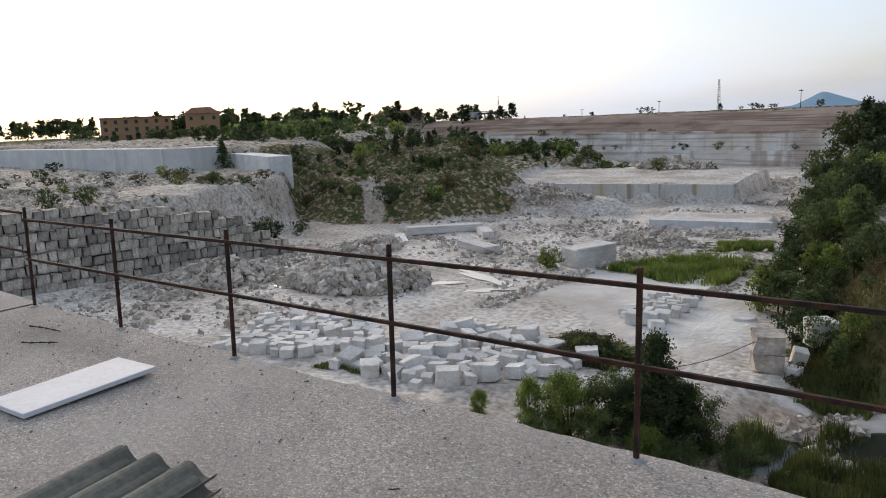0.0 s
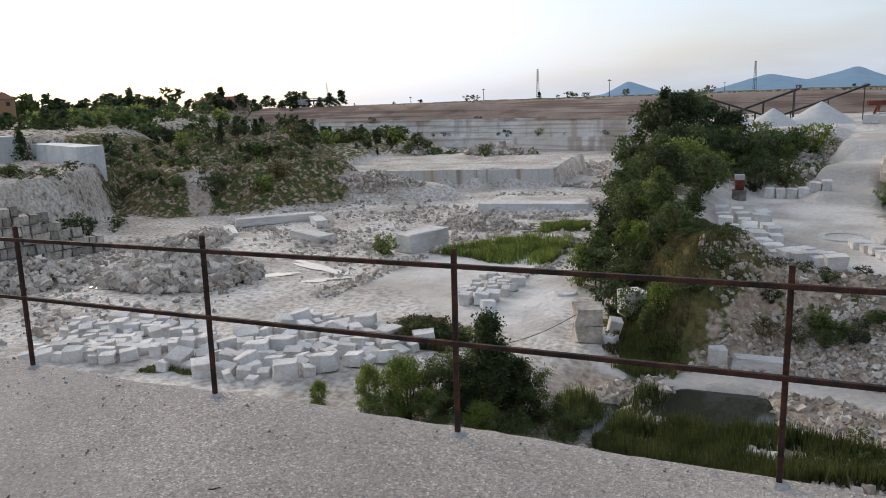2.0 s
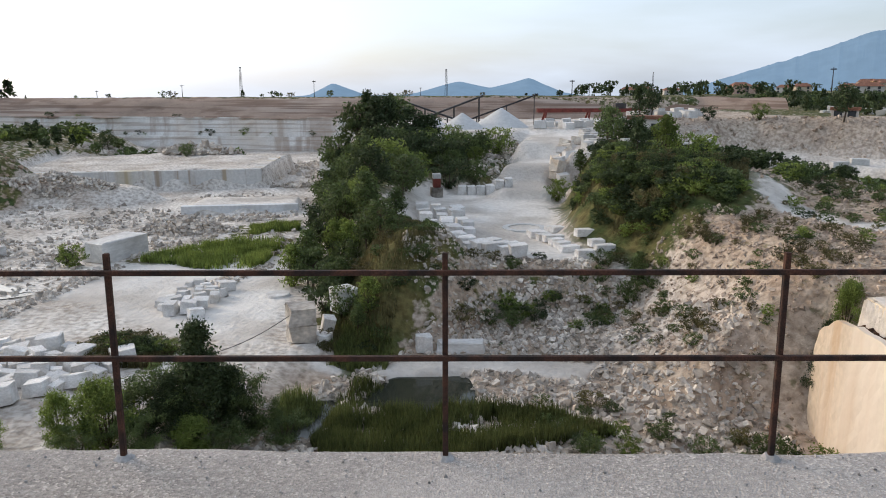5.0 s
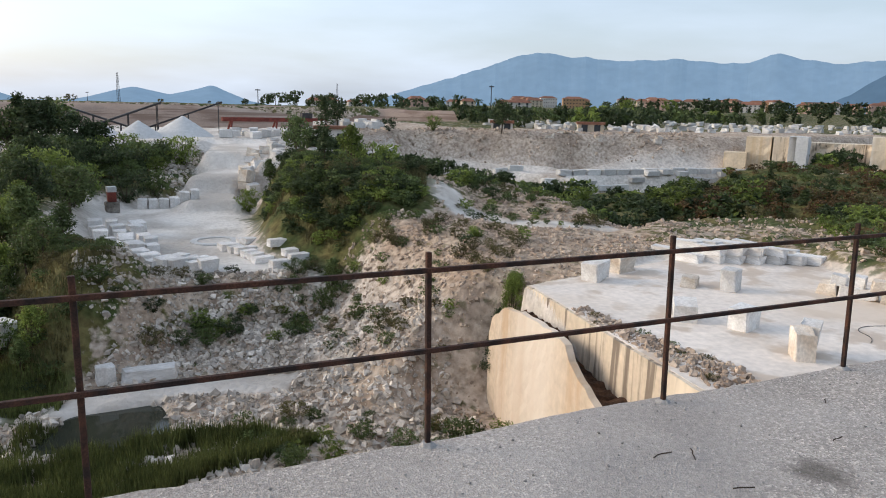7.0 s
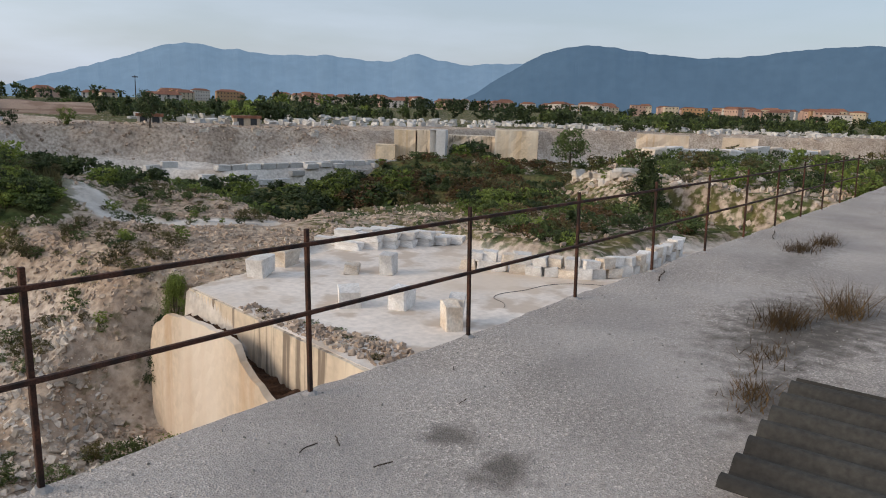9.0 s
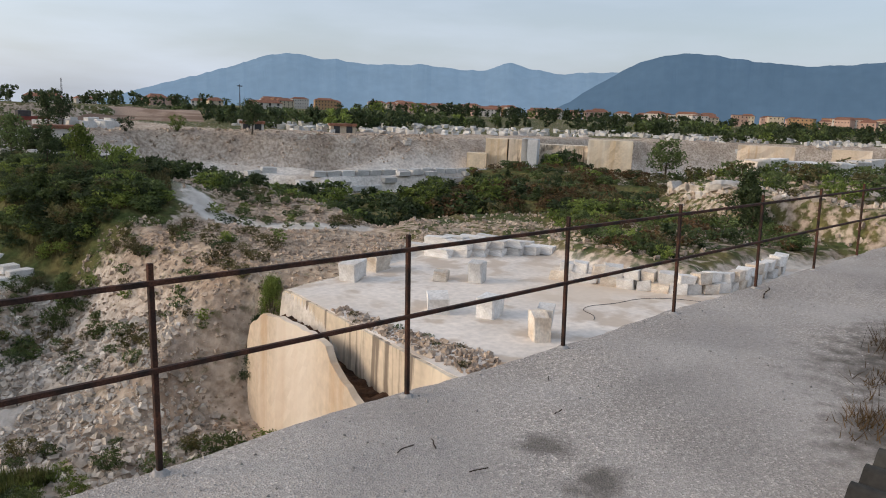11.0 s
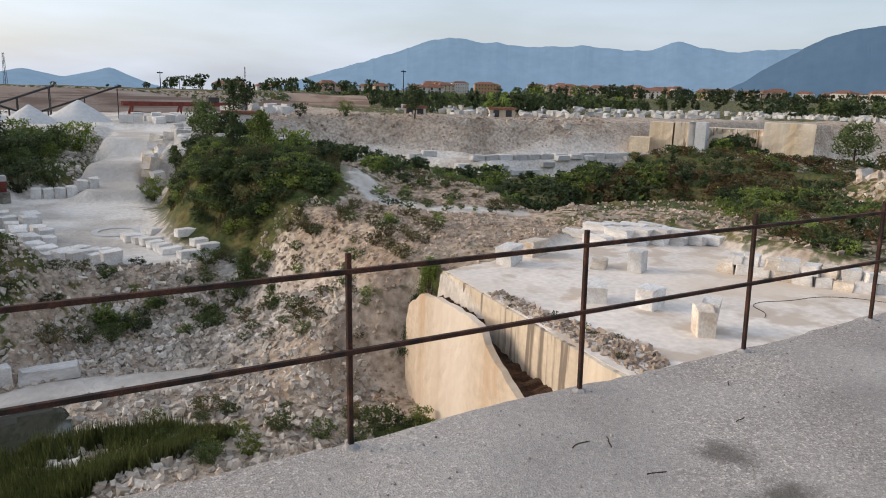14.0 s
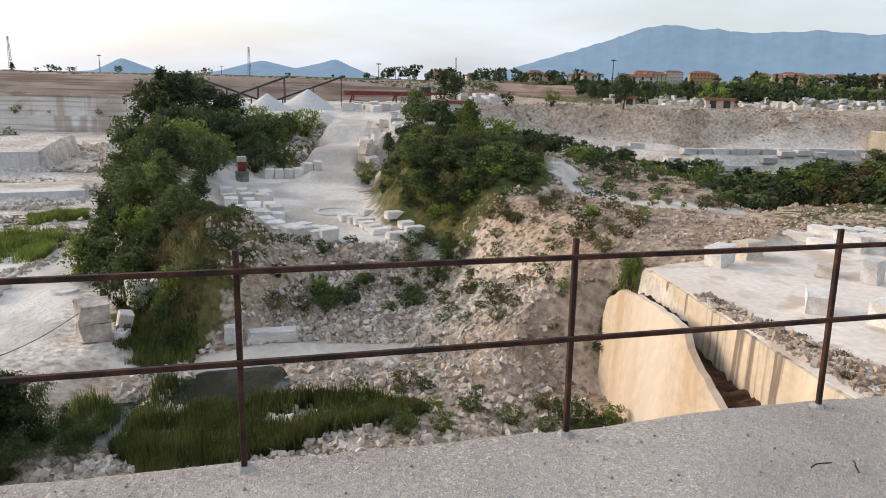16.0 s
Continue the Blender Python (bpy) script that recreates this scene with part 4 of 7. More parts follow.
# ---------------- cut blocks ----------------
def block_meshes(count, seed, jit):
    rng = np.random.default_rng(seed)
    out = []
    for _ in range(count):
        bm = bmesh.new()
        add_box(bm, (1, 1, 1), None, 0.03)
        for v in bm.verts:
            v.co += Vector(rng.normal(0, jit, 3))
        for c in range(int(rng.integers(0, 3))):          # knocked-off corners
            k = Vector((rng.choice([-0.5, 0.5]), rng.choice([-0.5, 0.5]), rng.choice([-0.5, 0.5])))
            for v in bm.verts:
                if (v.co - k).length < 0.2:
                    v.co -= k * float(rng.uniform(0.08, 0.3))
        me = bpy.data.meshes.new("stone_block")
        bmesh.ops.recalc_face_normals(bm, faces=bm.faces[:])
        bm.to_mesh(me)
        bm.free()
        out.append(me)
    return out


STONE_FAR = island(mat("far_stone", (0.64, 0.62, 0.59), 0.9, 0.15, 0.6, 4.0, 0.2), 0.3)
BLK = {}
for key, material, jit in (("w", STONE, 0.022), ("y", STONE_Y, 0.035), ("o", STONE_W, 0.045)):
    BLK[key] = block_meshes(6, ord(key), jit)
    for me in BLK[key]:
        me.materials.append(material)
brng = random.Random(17)


JOIN = None                                  # while a list, blocks are gathered into one mesh


def join_blocks(label):
    """One mesh of the far blocks gathered so far."""
    global JOIN
    bm = bmesh.new()
    for me, m in JOIN:
        k = len(bm.verts)
        bm.from_mesh(me)
        bm.verts.ensure_lookup_table()
        bmesh.ops.transform(bm, matrix=m, verts=bm.verts[k:])
    JOIN = None
    tagged(link_bm("stone_blocks", bm, STONE_FAR), label, "stone blocks", kind="stuff")


def block(x, y, size, rz=0.0, z=None, key="w", label="", group="", tilt=0.0, name="stone_block"):
    zz = (ground_z(x, y) if z is None else z) + size[2] / 2 - 0.03
    me = brng.choice(BLK[key])
    m = pose(x, y, zz, brng.uniform(-tilt, tilt), brng.uniform(-tilt, tilt), rz) @ Matrix.Diagonal((*size, 1))
    if JOIN is not None:
        JOIN.append((me, m))
        return None
    ob = new(name, me)
    ob.matrix_world = m
    return tagged(ob, label, "stone block", group)


def block_field(poly, n, smin, smax, key, label, group, seed, rz=0, spread=25, tilt=8, gap=0.85, stack=0.0):
    """Blocks dropped over an area without overlapping much."""
    r = random.Random(seed)
    p = np.array(poly)
    lo, hi = p.min(0), p.max(0)
    done, tries = [], 0
    while len(done) < n and tries < n * 60:
        tries += 1
        x, y = r.uniform(lo[0], hi[0]), r.uniform(lo[1], hi[1])
        if sdist(np.array([x]), np.array([y]), poly)[0] > 0:
            continue
        L = r.uniform(smin, smax)
        if any(math.hypot(x - a, y - b) < gap * (L + c) / 2 for a, b, c in done):
            continue
        done.append((x, y, L))
        sz = (L, L * r.uniform(0.55, 0.85), L * r.uniform(0.5, 0.75))
        block(x, y, sz, rz + r.uniform(-spread, spread) + r.choice((0, 0, 90)), None, key, label, group, tilt)


block_field([(-43, 26), (-46, 33), (-37, 36.5), (-33, 33), (-36, 28)], 78, 0.75, 1.45, "w", "white travertine block lying among others on the quarry floor", "blocks on the quarry floor", 1, 30)
block_field([(-33, 28), (-30, 40), (-26, 40), (-19, 37), (-19, 34), (-26, 28)], 100, 0.75, 1.6, "w", "rough white travertine block tumbled on the quarry floor", "tumbled blocks", 2, 20, 40, 14)
block_field([(-21.5, 47.5), (-17.5, 45.5), (-17.5, 54), (-21.5, 55)], 26, 0.7, 1.35, "w", "white travertine block stacked beside the dusty road", "blocks beside the road", 3, 10)
for k in range(9):                         # rows of squared blocks along the yard's edge
    for c in range(3):
        if brng.random() < 0.82:
            x, y, q = -0.9 - 0.24 * k + 1.6 * c + brng.uniform(-0.25, 0.25), 56.6 + 2.0 * k + 0.5 * c + brng.uniform(-0.3, 0.3), brng.uniform(1.0, 1.35)
            block(x, y, (q, q * 1.05, q * brng.uniform(0.8, 1.05)), 8 + brng.uniform(-10, 10), None, "w", "squared white travertine block in a row in the yard", "rows in the yard", 2)
            if brng.random() < 0.22:
                block(x, y, (q * 0.9, q, 0.7), 8 + brng.uniform(-16, 16), ground_z(x, y) + q * 0.86, "w", "white travertine block on top of another in the yard", "rows in the yard", 2)
for k in range(7):
    for c in range(2):
        q = brng.uniform(0.85, 1.25)
        block(-0.2 + 0.95 * k + brng.uniform(-0.2, 0.2), 54.6 - 0.42 * k + 1.7 * c + brng.uniform(-0.25, 0.25), (q * 1.15, q, q * 0.85), 25 + brng.uniform(-20, 20), None, "w", "squared white travertine block at the front of the yard", "rows in the yard", 3)
for k in range(9):
    for c in range(2):
        if brng.random() < 0.85:
            block(7.9 + 0.36 * k + 1.7 * c + brng.uniform(-0.2, 0.2), 60.8 - 1.15 * k + 0.4 * c, (brng.uniform(1.2, 1.7), 0.75, brng.uniform(0.45, 0.65)), 20 + brng.uniform(-9, 9), None, "w", "long white travertine block in a row at the yard's edge", "rows in the yard", 2)
for k in range(6):
    block(2.0 + k * 1.15, 87.0 - 0.1 * k, (1.05, 1.3, 1.15), brng.uniform(-5, 5), None, "w", "white travertine block stood in a row by the ramp", "row by the ramp", 2)
# blocks shored along the road bank and set out on the upper road
for k in range(26):
    f = (k % 13) / 12
    q = brng.uniform(0.9, 1.7)
    block(14.4 + 4.6 * f + brng.uniform(-0.9, 0.9), 90 + 17 * f + brng.uniform(-0.8, 0.8), (q, q * 0.8, q * brng.uniform(0.6, 1.0)), brng.uniform(-40, 40), -9.9 + 2.4 * f + 1.3 * (k // 13), "y" if k % 3 else "w", "rough yellow block shoring the road bank", "blocks in the road bank", 14)
JOIN = []
block_field([(19, 97), (22, 96), (27, 122), (23, 124)], 34, 1.2, 1.9, "w", "squared white block along the upper road", "blocks on the upper road", 8, 15, 12, 2, 0.8)
block_field([(24, 94), (36, 93), (38, 99), (26, 100)], 22, 1.2, 2.2, "w", "white block along the yard lane", "blocks on the upper road", 9, 5, 10, 2, 0.8)
block_field([(16, 128), (44, 126), (50, 140), (20, 146)], 46, 1.4, 2.4, "w", "white block in the far stone yard", "blocks in the upper yard", 10, 10, 20, 3, 0.85)
join_blocks("rows of white blocks along the upper road and yard")
# tall stones and odd blocks by the pond
block(-9.4, 41.0, (1.7, 1.5, 1.3), 20, None, "o", "weathered block at the foot of a stack of two", "blocks by the road end", 2)
block(-9.4, 41.0, (1.75, 1.5, 1.15), 16, ground_z(-9.4, 41) + 1.27, "o", "weathered block on top of a stack of two", "blocks by the road end", 2)
block(-7.2, 45.2, (1.5, 1.4, 1.7), 35, None, "w", "white block standing among the bushes", "blocks by the road end", 3)
block(-7.9, 42.4, (0.8, 0.7, 1.3), 20, None, "w", "small white block leaning on its neighbour", "blocks by the road end", 12)
block(-8.2, 41.3, (1.3, 0.9, 0.5), -20, None, "w", "flat white block by the stacked stones", "blocks by the road end", 5)
block(-1.5, 41.2, (1.0, 0.8, 1.05), 10, None, "w", "upright white block on the track by the pond", "blocks by the pond", 2)
block(0.9, 41.0, (3.1, 0.9, 0.75), -4, None, "w", "long white block on the track by the pond", "blocks by the pond", 2)
block(-32.2, 65.0, (3.0, 5.6, 2.0), -19, None, "w", "huge sawn white block on the quarry floor", "", 0)
block(-22.0, 131, (3.4, 3.4, 4.4), 8, None, "w", "tall white stone pillar standing in the pit", "", 0)
block(-58.5, 75.5, (10.0, 1.4, 1.1), 43, None, "w", "long sawn edge of a sunken cut in the quarry floor", "", 0)
block(-51.5, 75.0, (5.0, 1.5, 1.0), -48, None, "w", "short sawn edge of a sunken cut in the quarry floor", "", 0)
block(-60.5, 68.5, (7.0, 1.3, 0.5), -45, None, "w", "low sawn kerb of a cut in the quarry floor", "", 0)
block(-47, 66.5, (7.0, 2.2, 0.9), -28, None, "w", "long low sawn block in the quarry floor", "", 0)
# plateau
for x, y, sz, rz, kk in ((23.2, 28.0, (1.35, 1.0, 1.05), 25, "w"), (25.9, 29.3, (1.7, 1.1, 0.9), 15, "y"), (27.2, 25.2, (1.0, 0.8, 0.55), 40, "y"), (28.6, 23.8, (1.1, 0.8, 1.15), 30, "w"),
                         (22.6, 20.5, (1.3, 1.0, 0.85), 50, "w"), (24.1, 18.6, (1.3, 0.9, 0.95), 20, "w"), (23.2, 14.9, (0.9, 0.75, 1.15), 55, "y"), (23.9, 15.2, (0.75, 0.7, 1.3), 30, "w")):
    block(x, y, sz, rz, -7.40, kk, "rough pale travertine block on the cut plateau", "blocks on the plateau", 5)
# stacked slabs behind the plateau
for k in range(14):
    block(31.6 + (k % 7) * 1.15, 30.2 - (k % 7) * 0.5 + (k // 7) * 2.0, (0.72, 1.75, 0.55), 20 + brng.uniform(-6, 6), -7.40, "w", "pale slab laid beside others at the plateau's end", "slabs at the plateau's end", 3)
for k in range(8):
    block(32.8 + (k % 4) * 1.15, 29.6 - (k % 4) * 0.5 + (k // 4) * 2.0, (0.72, 1.7, 0.5), 20 + brng.uniform(-6, 6), -6.88, "w", "pale slab on top of a stack of slabs", "slabs at the plateau's end", 3)
# low wall of rough blocks closing the plateau
DRY = ((33.0, 21.6), (34.6, 18.0), (36.0, 15.4), (38.4, 14.2), (42.0, 14.3), (47.0, 14.7))
for row in range(2):
    for k in range(22):
        f = (k + 0.4 * row) / 22 * 20.6
        x, y = np.interp(f, (0, 3.9, 6.9, 9.6, 13.2, 18.2), [p[0] for p in DRY]), np.interp(f, (0, 3.9, 6.9, 9.6, 13.2, 18.2), [p[1] for p in DRY])
        if f < 18.2:
            turn = -64 if f < 6.9 else (-25 if f < 9.6 else 3)
            block(float(x) + row * 0.1, float(y) + brng.uniform(-0.15, 0.15), (brng.uniform(0.7, 1.05), brng.uniform(0.6, 0.85), brng.uniform(0.5, 0.68)), turn + brng.uniform(-12, 12), -7.40 + row * 0.55, "y" if (k + row) % 3 == 0 else "w", "rough pale block in a low dry wall at the plateau's end", "blocks of the dry wall", 7)
# row of large blocks on the far right bank
for k in range(13):
    block(88.0 + 2.9 * k, 34.6 - 0.95 * k, (2.7, 1.9, 2.0), -18 + brng.uniform(-3, 3), ground_z(88.0 + 2.9 * k, 34.6 - 0.95 * k) - 0.1, "w" if k % 4 else "y", "large white block in a row on the bank", "row of blocks on the bank", 2)
JOIN = []
for k in range(26):
    block(36 + 2.6 * k, 103.5 - 0.30 * k - (6 if k > 9 else 0), (2.3, 1.3, 0.9), brng.uniform(-12, 2), None, "w", "white block in a long row on the bench", "row of blocks on the bench", 2)
for k in range(22):
    block(56 + 2.9 * k, 92.5 - 0.25 * k, (2.4, 1.2, 0.8), brng.uniform(-10, 2), None, "w", "white block in a long row on the bench", "row of blocks on the bench", 2)
join_blocks("long rows of white blocks on the bench")
# far stone yards
def far_blocks(poly, n, seed):
    c, s = scatter(poly, n, 1.2, 2.4, seed, 1.0, 0.2)
    c[:, :2] = np.round(c[:, :2] / 3.2) * 3.2 + np.random.default_rng(seed).normal(0, 0.3, (n, 2))
    rock_cloud("stone_blocks", c, s, STONE_FAR, "rows of pale stone blocks in the far yards", seed, 0.7, "stone blocks", True)


far_blocks([(74, 118), (104, 108), (170, 112), (230, 90), (260, 130), (140, 180), (80, 160)], 420, 12)
far_blocks([(150, 92), (200, 60), (260, 30), (300, 60), (240, 120)], 300, 13)


# stacked wall of rough blocks under the left tier
def stacked_wall():
    """Four set-back tiers of upright rough slabs."""
    root = empty("wall_stacked", pose(0, 0, 0))
    tagged(root, "tall dry wall of stacked rough travertine slabs in tiers", "wall", kind="structure")
    line = [(-77.0, 20.0), (-75.2, 28.0), (-73.8, 38.0), (-71.8, 47.0), (-69.0, 56.0)]
    r = random.Random(8)
    n = 0
    for tier in range(4):
        for half in range(2):
            ledge = 0.75 * tier + 0.12 * half
            s = 0.0
            for (ax, ay), (bx, by) in zip(line, line[1:]):
                L = math.hypot(bx - ax, by - ay)
                while s < L:
                    w = r.uniform(0.65, 1.15) if half else r.uniform(0.75, 1.3)
                    f = (s + w / 2) / L
                    x, y = ax + (bx - ax) * f - ledge, ay + (by - ay) * f
                    h = r.uniform(0.9, 1.08)
                    z = -14.2 + tier * 2.08 + half * 1.0
                    top = float(np.interp(y, (20, 30, 37, 48, 52, 56), (-5.7, -5.7, -6.4, -7.8, -9.6, -12.4)))
                    if z + h * 0.7 < top and n < 390:
                        ob = new("stone_slab", r.choice(BLK["o"]))
                        ob.parent = root
                        ob.matrix_world = pose(x + r.uniform(-0.12, 0.12), y, z + h / 2, r.uniform(-4, 4), r.uniform(-4, 4), math.degrees(math.atan2(by - ay, bx - ax)) + r.uniform(-9, 9)) @ Matrix.Diagonal((w * 0.93, 1.2, h * 0.98, 1))
                        n += 1
                    s += w
                s -= L
    return n


stacked_wall()

# ---------------- plants ----------------
def leaves_mesh(name, centres, size, material, seed, tall=1.0):
    """A crown: one small folded leaf clump for each centre."""
    rng = np.random.default_rng(seed)
    n = len(centres)
    a = rng.normal(size=(n, 3))
    a[:, 2] *= tall
    a /= np.linalg.norm(a, axis=1, keepdims=True)
    b = np.cross(a, rng.normal(size=(n, 3)))
    b /= np.linalg.norm(b, axis=1, keepdims=True) + 1e-9
    s = size * rng.uniform(0.6, 1.3, (n, 1))
    V = np.stack([centres - a * s, centres + b * s * 0.45, centres + a * s, centres - b * s * 0.45], 1).reshape(-1, 3)
    F = np.arange(4 * n).reshape(n, 4)
    me = bpy.data.meshes.new(name)
    me.vertices.add(len(V))
    me.vertices.foreach_set("co", V.astype(np.float32).ravel())
    me.loops.add(F.size)
    me.loops.foreach_set("vertex_index", F.astype(np.int32).ravel())
    me.polygons.add(n)
    me.polygons.foreach_set("loop_start", np.arange(0, F.size, 4, dtype=np.int32))
    me.update(calc_edges=True)
    me.materials.append(material)
    return me


def plant(kind, seed, leaf, nleaf, size, label, category, name, shape):
    """A plant about 1 m high: a tapered trunk with limbs, and a crown of leaf clumps gathered round the limb ends."""
    rng = np.random.default_rng(seed)
    root = empty(name)
    bm = bmesh.new()
    tips = []
    if kind == "tree":
        top = Vector((rng.normal(0, 0.03), rng.normal(0, 0.03), 0.62))
        add_tube(bm, (0, 0, -0.05), top, 0.028, 7, 0.012)
        for k in range(11):
            h = rng.uniform(0.25, 0.62)
            ang = k * 2.4 + rng.uniform(-0.4, 0.4)
            L = shape(h + 0.15) * rng.uniform(0.6, 1.0)
            base = top * (h / 0.62)
            tip = base + Vector((math.cos(ang) * L, math.sin(ang) * L, rng.uniform(0.08, 0.3)))
            add_tube(bm, base, tip, 0.010, 5, 0.003)
            tips.append(tip)
    elif kind == "conifer":
        add_tube(bm, (0, 0, -0.05), (0, 0, 0.95), 0.022, 7, 0.004)
        for k in range(26):
            h = 0.12 + 0.8 * k / 26
            ang = k * 2.4
            L = shape(h) * rng.uniform(0.75, 1.05)
            tip = Vector((math.cos(ang) * L, math.sin(ang) * L, h + rng.uniform(-0.04, 0.06)))
            add_tube(bm, (0, 0, h), tip, 0.007, 4, 0.002)
            tips.append(tip)
    else:
        for k in range(9):
            ang = k * 2.4 + rng.uniform(-0.5, 0.5)
            h = rng.uniform(0.55, 0.95)
            L = shape(h) * rng.uniform(0.4, 1.1)
            tip = Vector((math.cos(ang) * L, math.sin(ang) * L, h))
            add_tube(bm, (0.02 * math.cos(ang), 0.02 * math.sin(ang), -0.05), tip, 0.012, 5, 0.004)
            tips.append(tip)
    part("trunk", bm, BARK, root)
    # clumps: along the limbs and over the envelope
    cl = []
    for _ in range(46 if kind != "conifer" else 70):
        h = rng.uniform(0.10 if kind != "tree" else 0.28, 0.98)
        ang, rr = rng.uniform(0, 2 * math.pi), shape(h) * rng.uniform(0.35, 1.05)
        cl.append((math.cos(ang) * rr, math.sin(ang) * rr, h))
    cl += [tuple(t) for t in tips]
    cl = np.array(cl)
    pick = rng.integers(0, len(cl), nleaf)
    spread = 0.055 if kind != "conifer" else 0.04
    pts = cl[pick] + rng.normal(0, spread, (nleaf, 3)) * np.array([1.1, 1.1, 0.9])
    pts[:, 2] = np.clip(pts[:, 2], 0.01, 1.06)
    me = leaves_mesh("crown", pts, size, leaf, seed, 1.6 if kind == "shrub" else 1.0)
    crown = new("crown", me)
    crown.parent = root
    tagged(root, label, category)
    return root


def round_(w, lo=0.2):
    return lambda h: w * math.sqrt(max(0.02, 1 - ((h - 0.60) / 0.46) ** 2))


def cone_(w):
    return lambda h: w * max(0.04, 1.02 - h)


def spindle(w):
    return lambda h: w * max(0.05, math.sin(math.pi * min(1, max(0.02, h * 0.95 + 0.04))) ** 0.8)


TPL = {
    "broad": [plant("tree", 1, LEAF_MID, 1500, 0.040, "leafy green tree among others on the quarry slope", "tree", "tree", round_(0.34)),
              plant("tree", 2, LEAF_MID, 1500, 0.040, "green broad-leaved tree on the quarry slope", "tree", "tree", round_(0.40))],
    "dark": [plant("tree", 3, LEAF_DARK, 1500, 0.038, "dark green tree with a dense crown", "tree", "tree", round_(0.30)),
             plant("conifer", 4, LEAF_DARK, 1600, 0.036, "dark green conifer with an uneven crown", "tree", "tree", cone_(0.34))],
    "poplar": [plant("tree", 5, LEAF_MID, 1600, 0.036, "slender light green tree on the slope", "tree", "tree", spindle(0.22)),
               plant("shrub", 6, LEAF_LIGHT, 1600, 0.036, "young light green tree with upright branches", "tree", "tree", spindle(0.26))],
    "shrub": [plant("shrub", 7, LEAF_LIGHT, 1300, 0.045, "light green leafy shrub on stony ground", "shrub", "shrub", round_(0.50)),
              plant("shrub", 8, LEAF_MID, 1300, 0.046, "green leafy shrub on stony ground", "shrub", "shrub", round_(0.55)),
              plant("shrub", 9, LEAF_DARK, 1300, 0.046, "dark green bramble bush on stony ground", "shrub", "shrub", round_(0.62))],
    "dry": [plant("shrub", 10, LEAF_DRY, 900, 0.05, "low dry yellow-green bush on the spoil", "shrub", "bush", round_(0.62)),
            plant("shrub", 11, LEAF_MID, 900, 0.05, "low green bush on the spoil", "shrub", "bush", round_(0.62))],
    "red": [plant("shrub", 21, LEAF_RED, 900, 0.05, "low reddish scrub on the slope", "shrub", "bush", round_(0.62))],
    "belt": [plant("shrub", 23, LEAF_DARK, 900, 0.055, "dense dark green tree with foliage to the ground", "tree", "tree", round_(0.50)),
             plant("conifer", 24, LEAF_DARK, 900, 0.05, "pointed dark green tree", "tree", "tree", cone_(0.36))],
    "pine": [plant("tree", 12, LEAF_DARK, 1200, 0.045, "umbrella pine with a flat dark crown", "tree", "tree", lambda h: 0.45 if h > 0.62 else 0.04)],
    "cypress": [plant("conifer", 13, LEAF_DARK, 1100, 0.034, "narrow dark green cypress tree", "tree", "tree", lambda h: 0.10 * max(0.1, math.sin(math.pi * min(1, h + 0.05)) ** 0.6))],
    "near": [plant("shrub", 14, LEAF_LIGHT, 9000, 0.020, "tall light green shrub with upright leafy shoots", "shrub", "shrub", spindle(0.36)),
             plant("conifer", 15, LEAF_DARK, 12000, 0.017, "dark green pointed tree below the terrace", "tree", "tree", cone_(0.42)),
             plant("shrub", 16, LEAF_MID, 9000, 0.020, "bushy green shrub below the terrace", "shrub", "shrub", round_(0.55))],
}
prng = random.Random(41)
first_use = set()


def put(kind, x, y, h, idx=None, wide=1.0, label="", group="", z=None):
    t = TPL[kind][prng.randrange(len(TPL[kind])) if idx is None else idx]
    w = h * wide * prng.uniform(0.85, 1.15)
    m = pose(x, y, (ground_z(x, y) if z is None else z) - 0.05, prng.uniform(-4, 4), prng.uniform(-4, 4), prng.uniform(0, 360)) @ Matrix.Diagonal((w, w, h, 1))
    if t.name not in first_use:
        first_use.add(t.name)
        t.matrix_basis = m
        ob = t
    else:
        s = t.scale.copy()
        t.scale = (1, 1, 1)
        ob = copy_thing(t, m)
        t.scale = s
    if label:
        ob["label"] = label
    if group:
        ob["group"] = group
    return ob


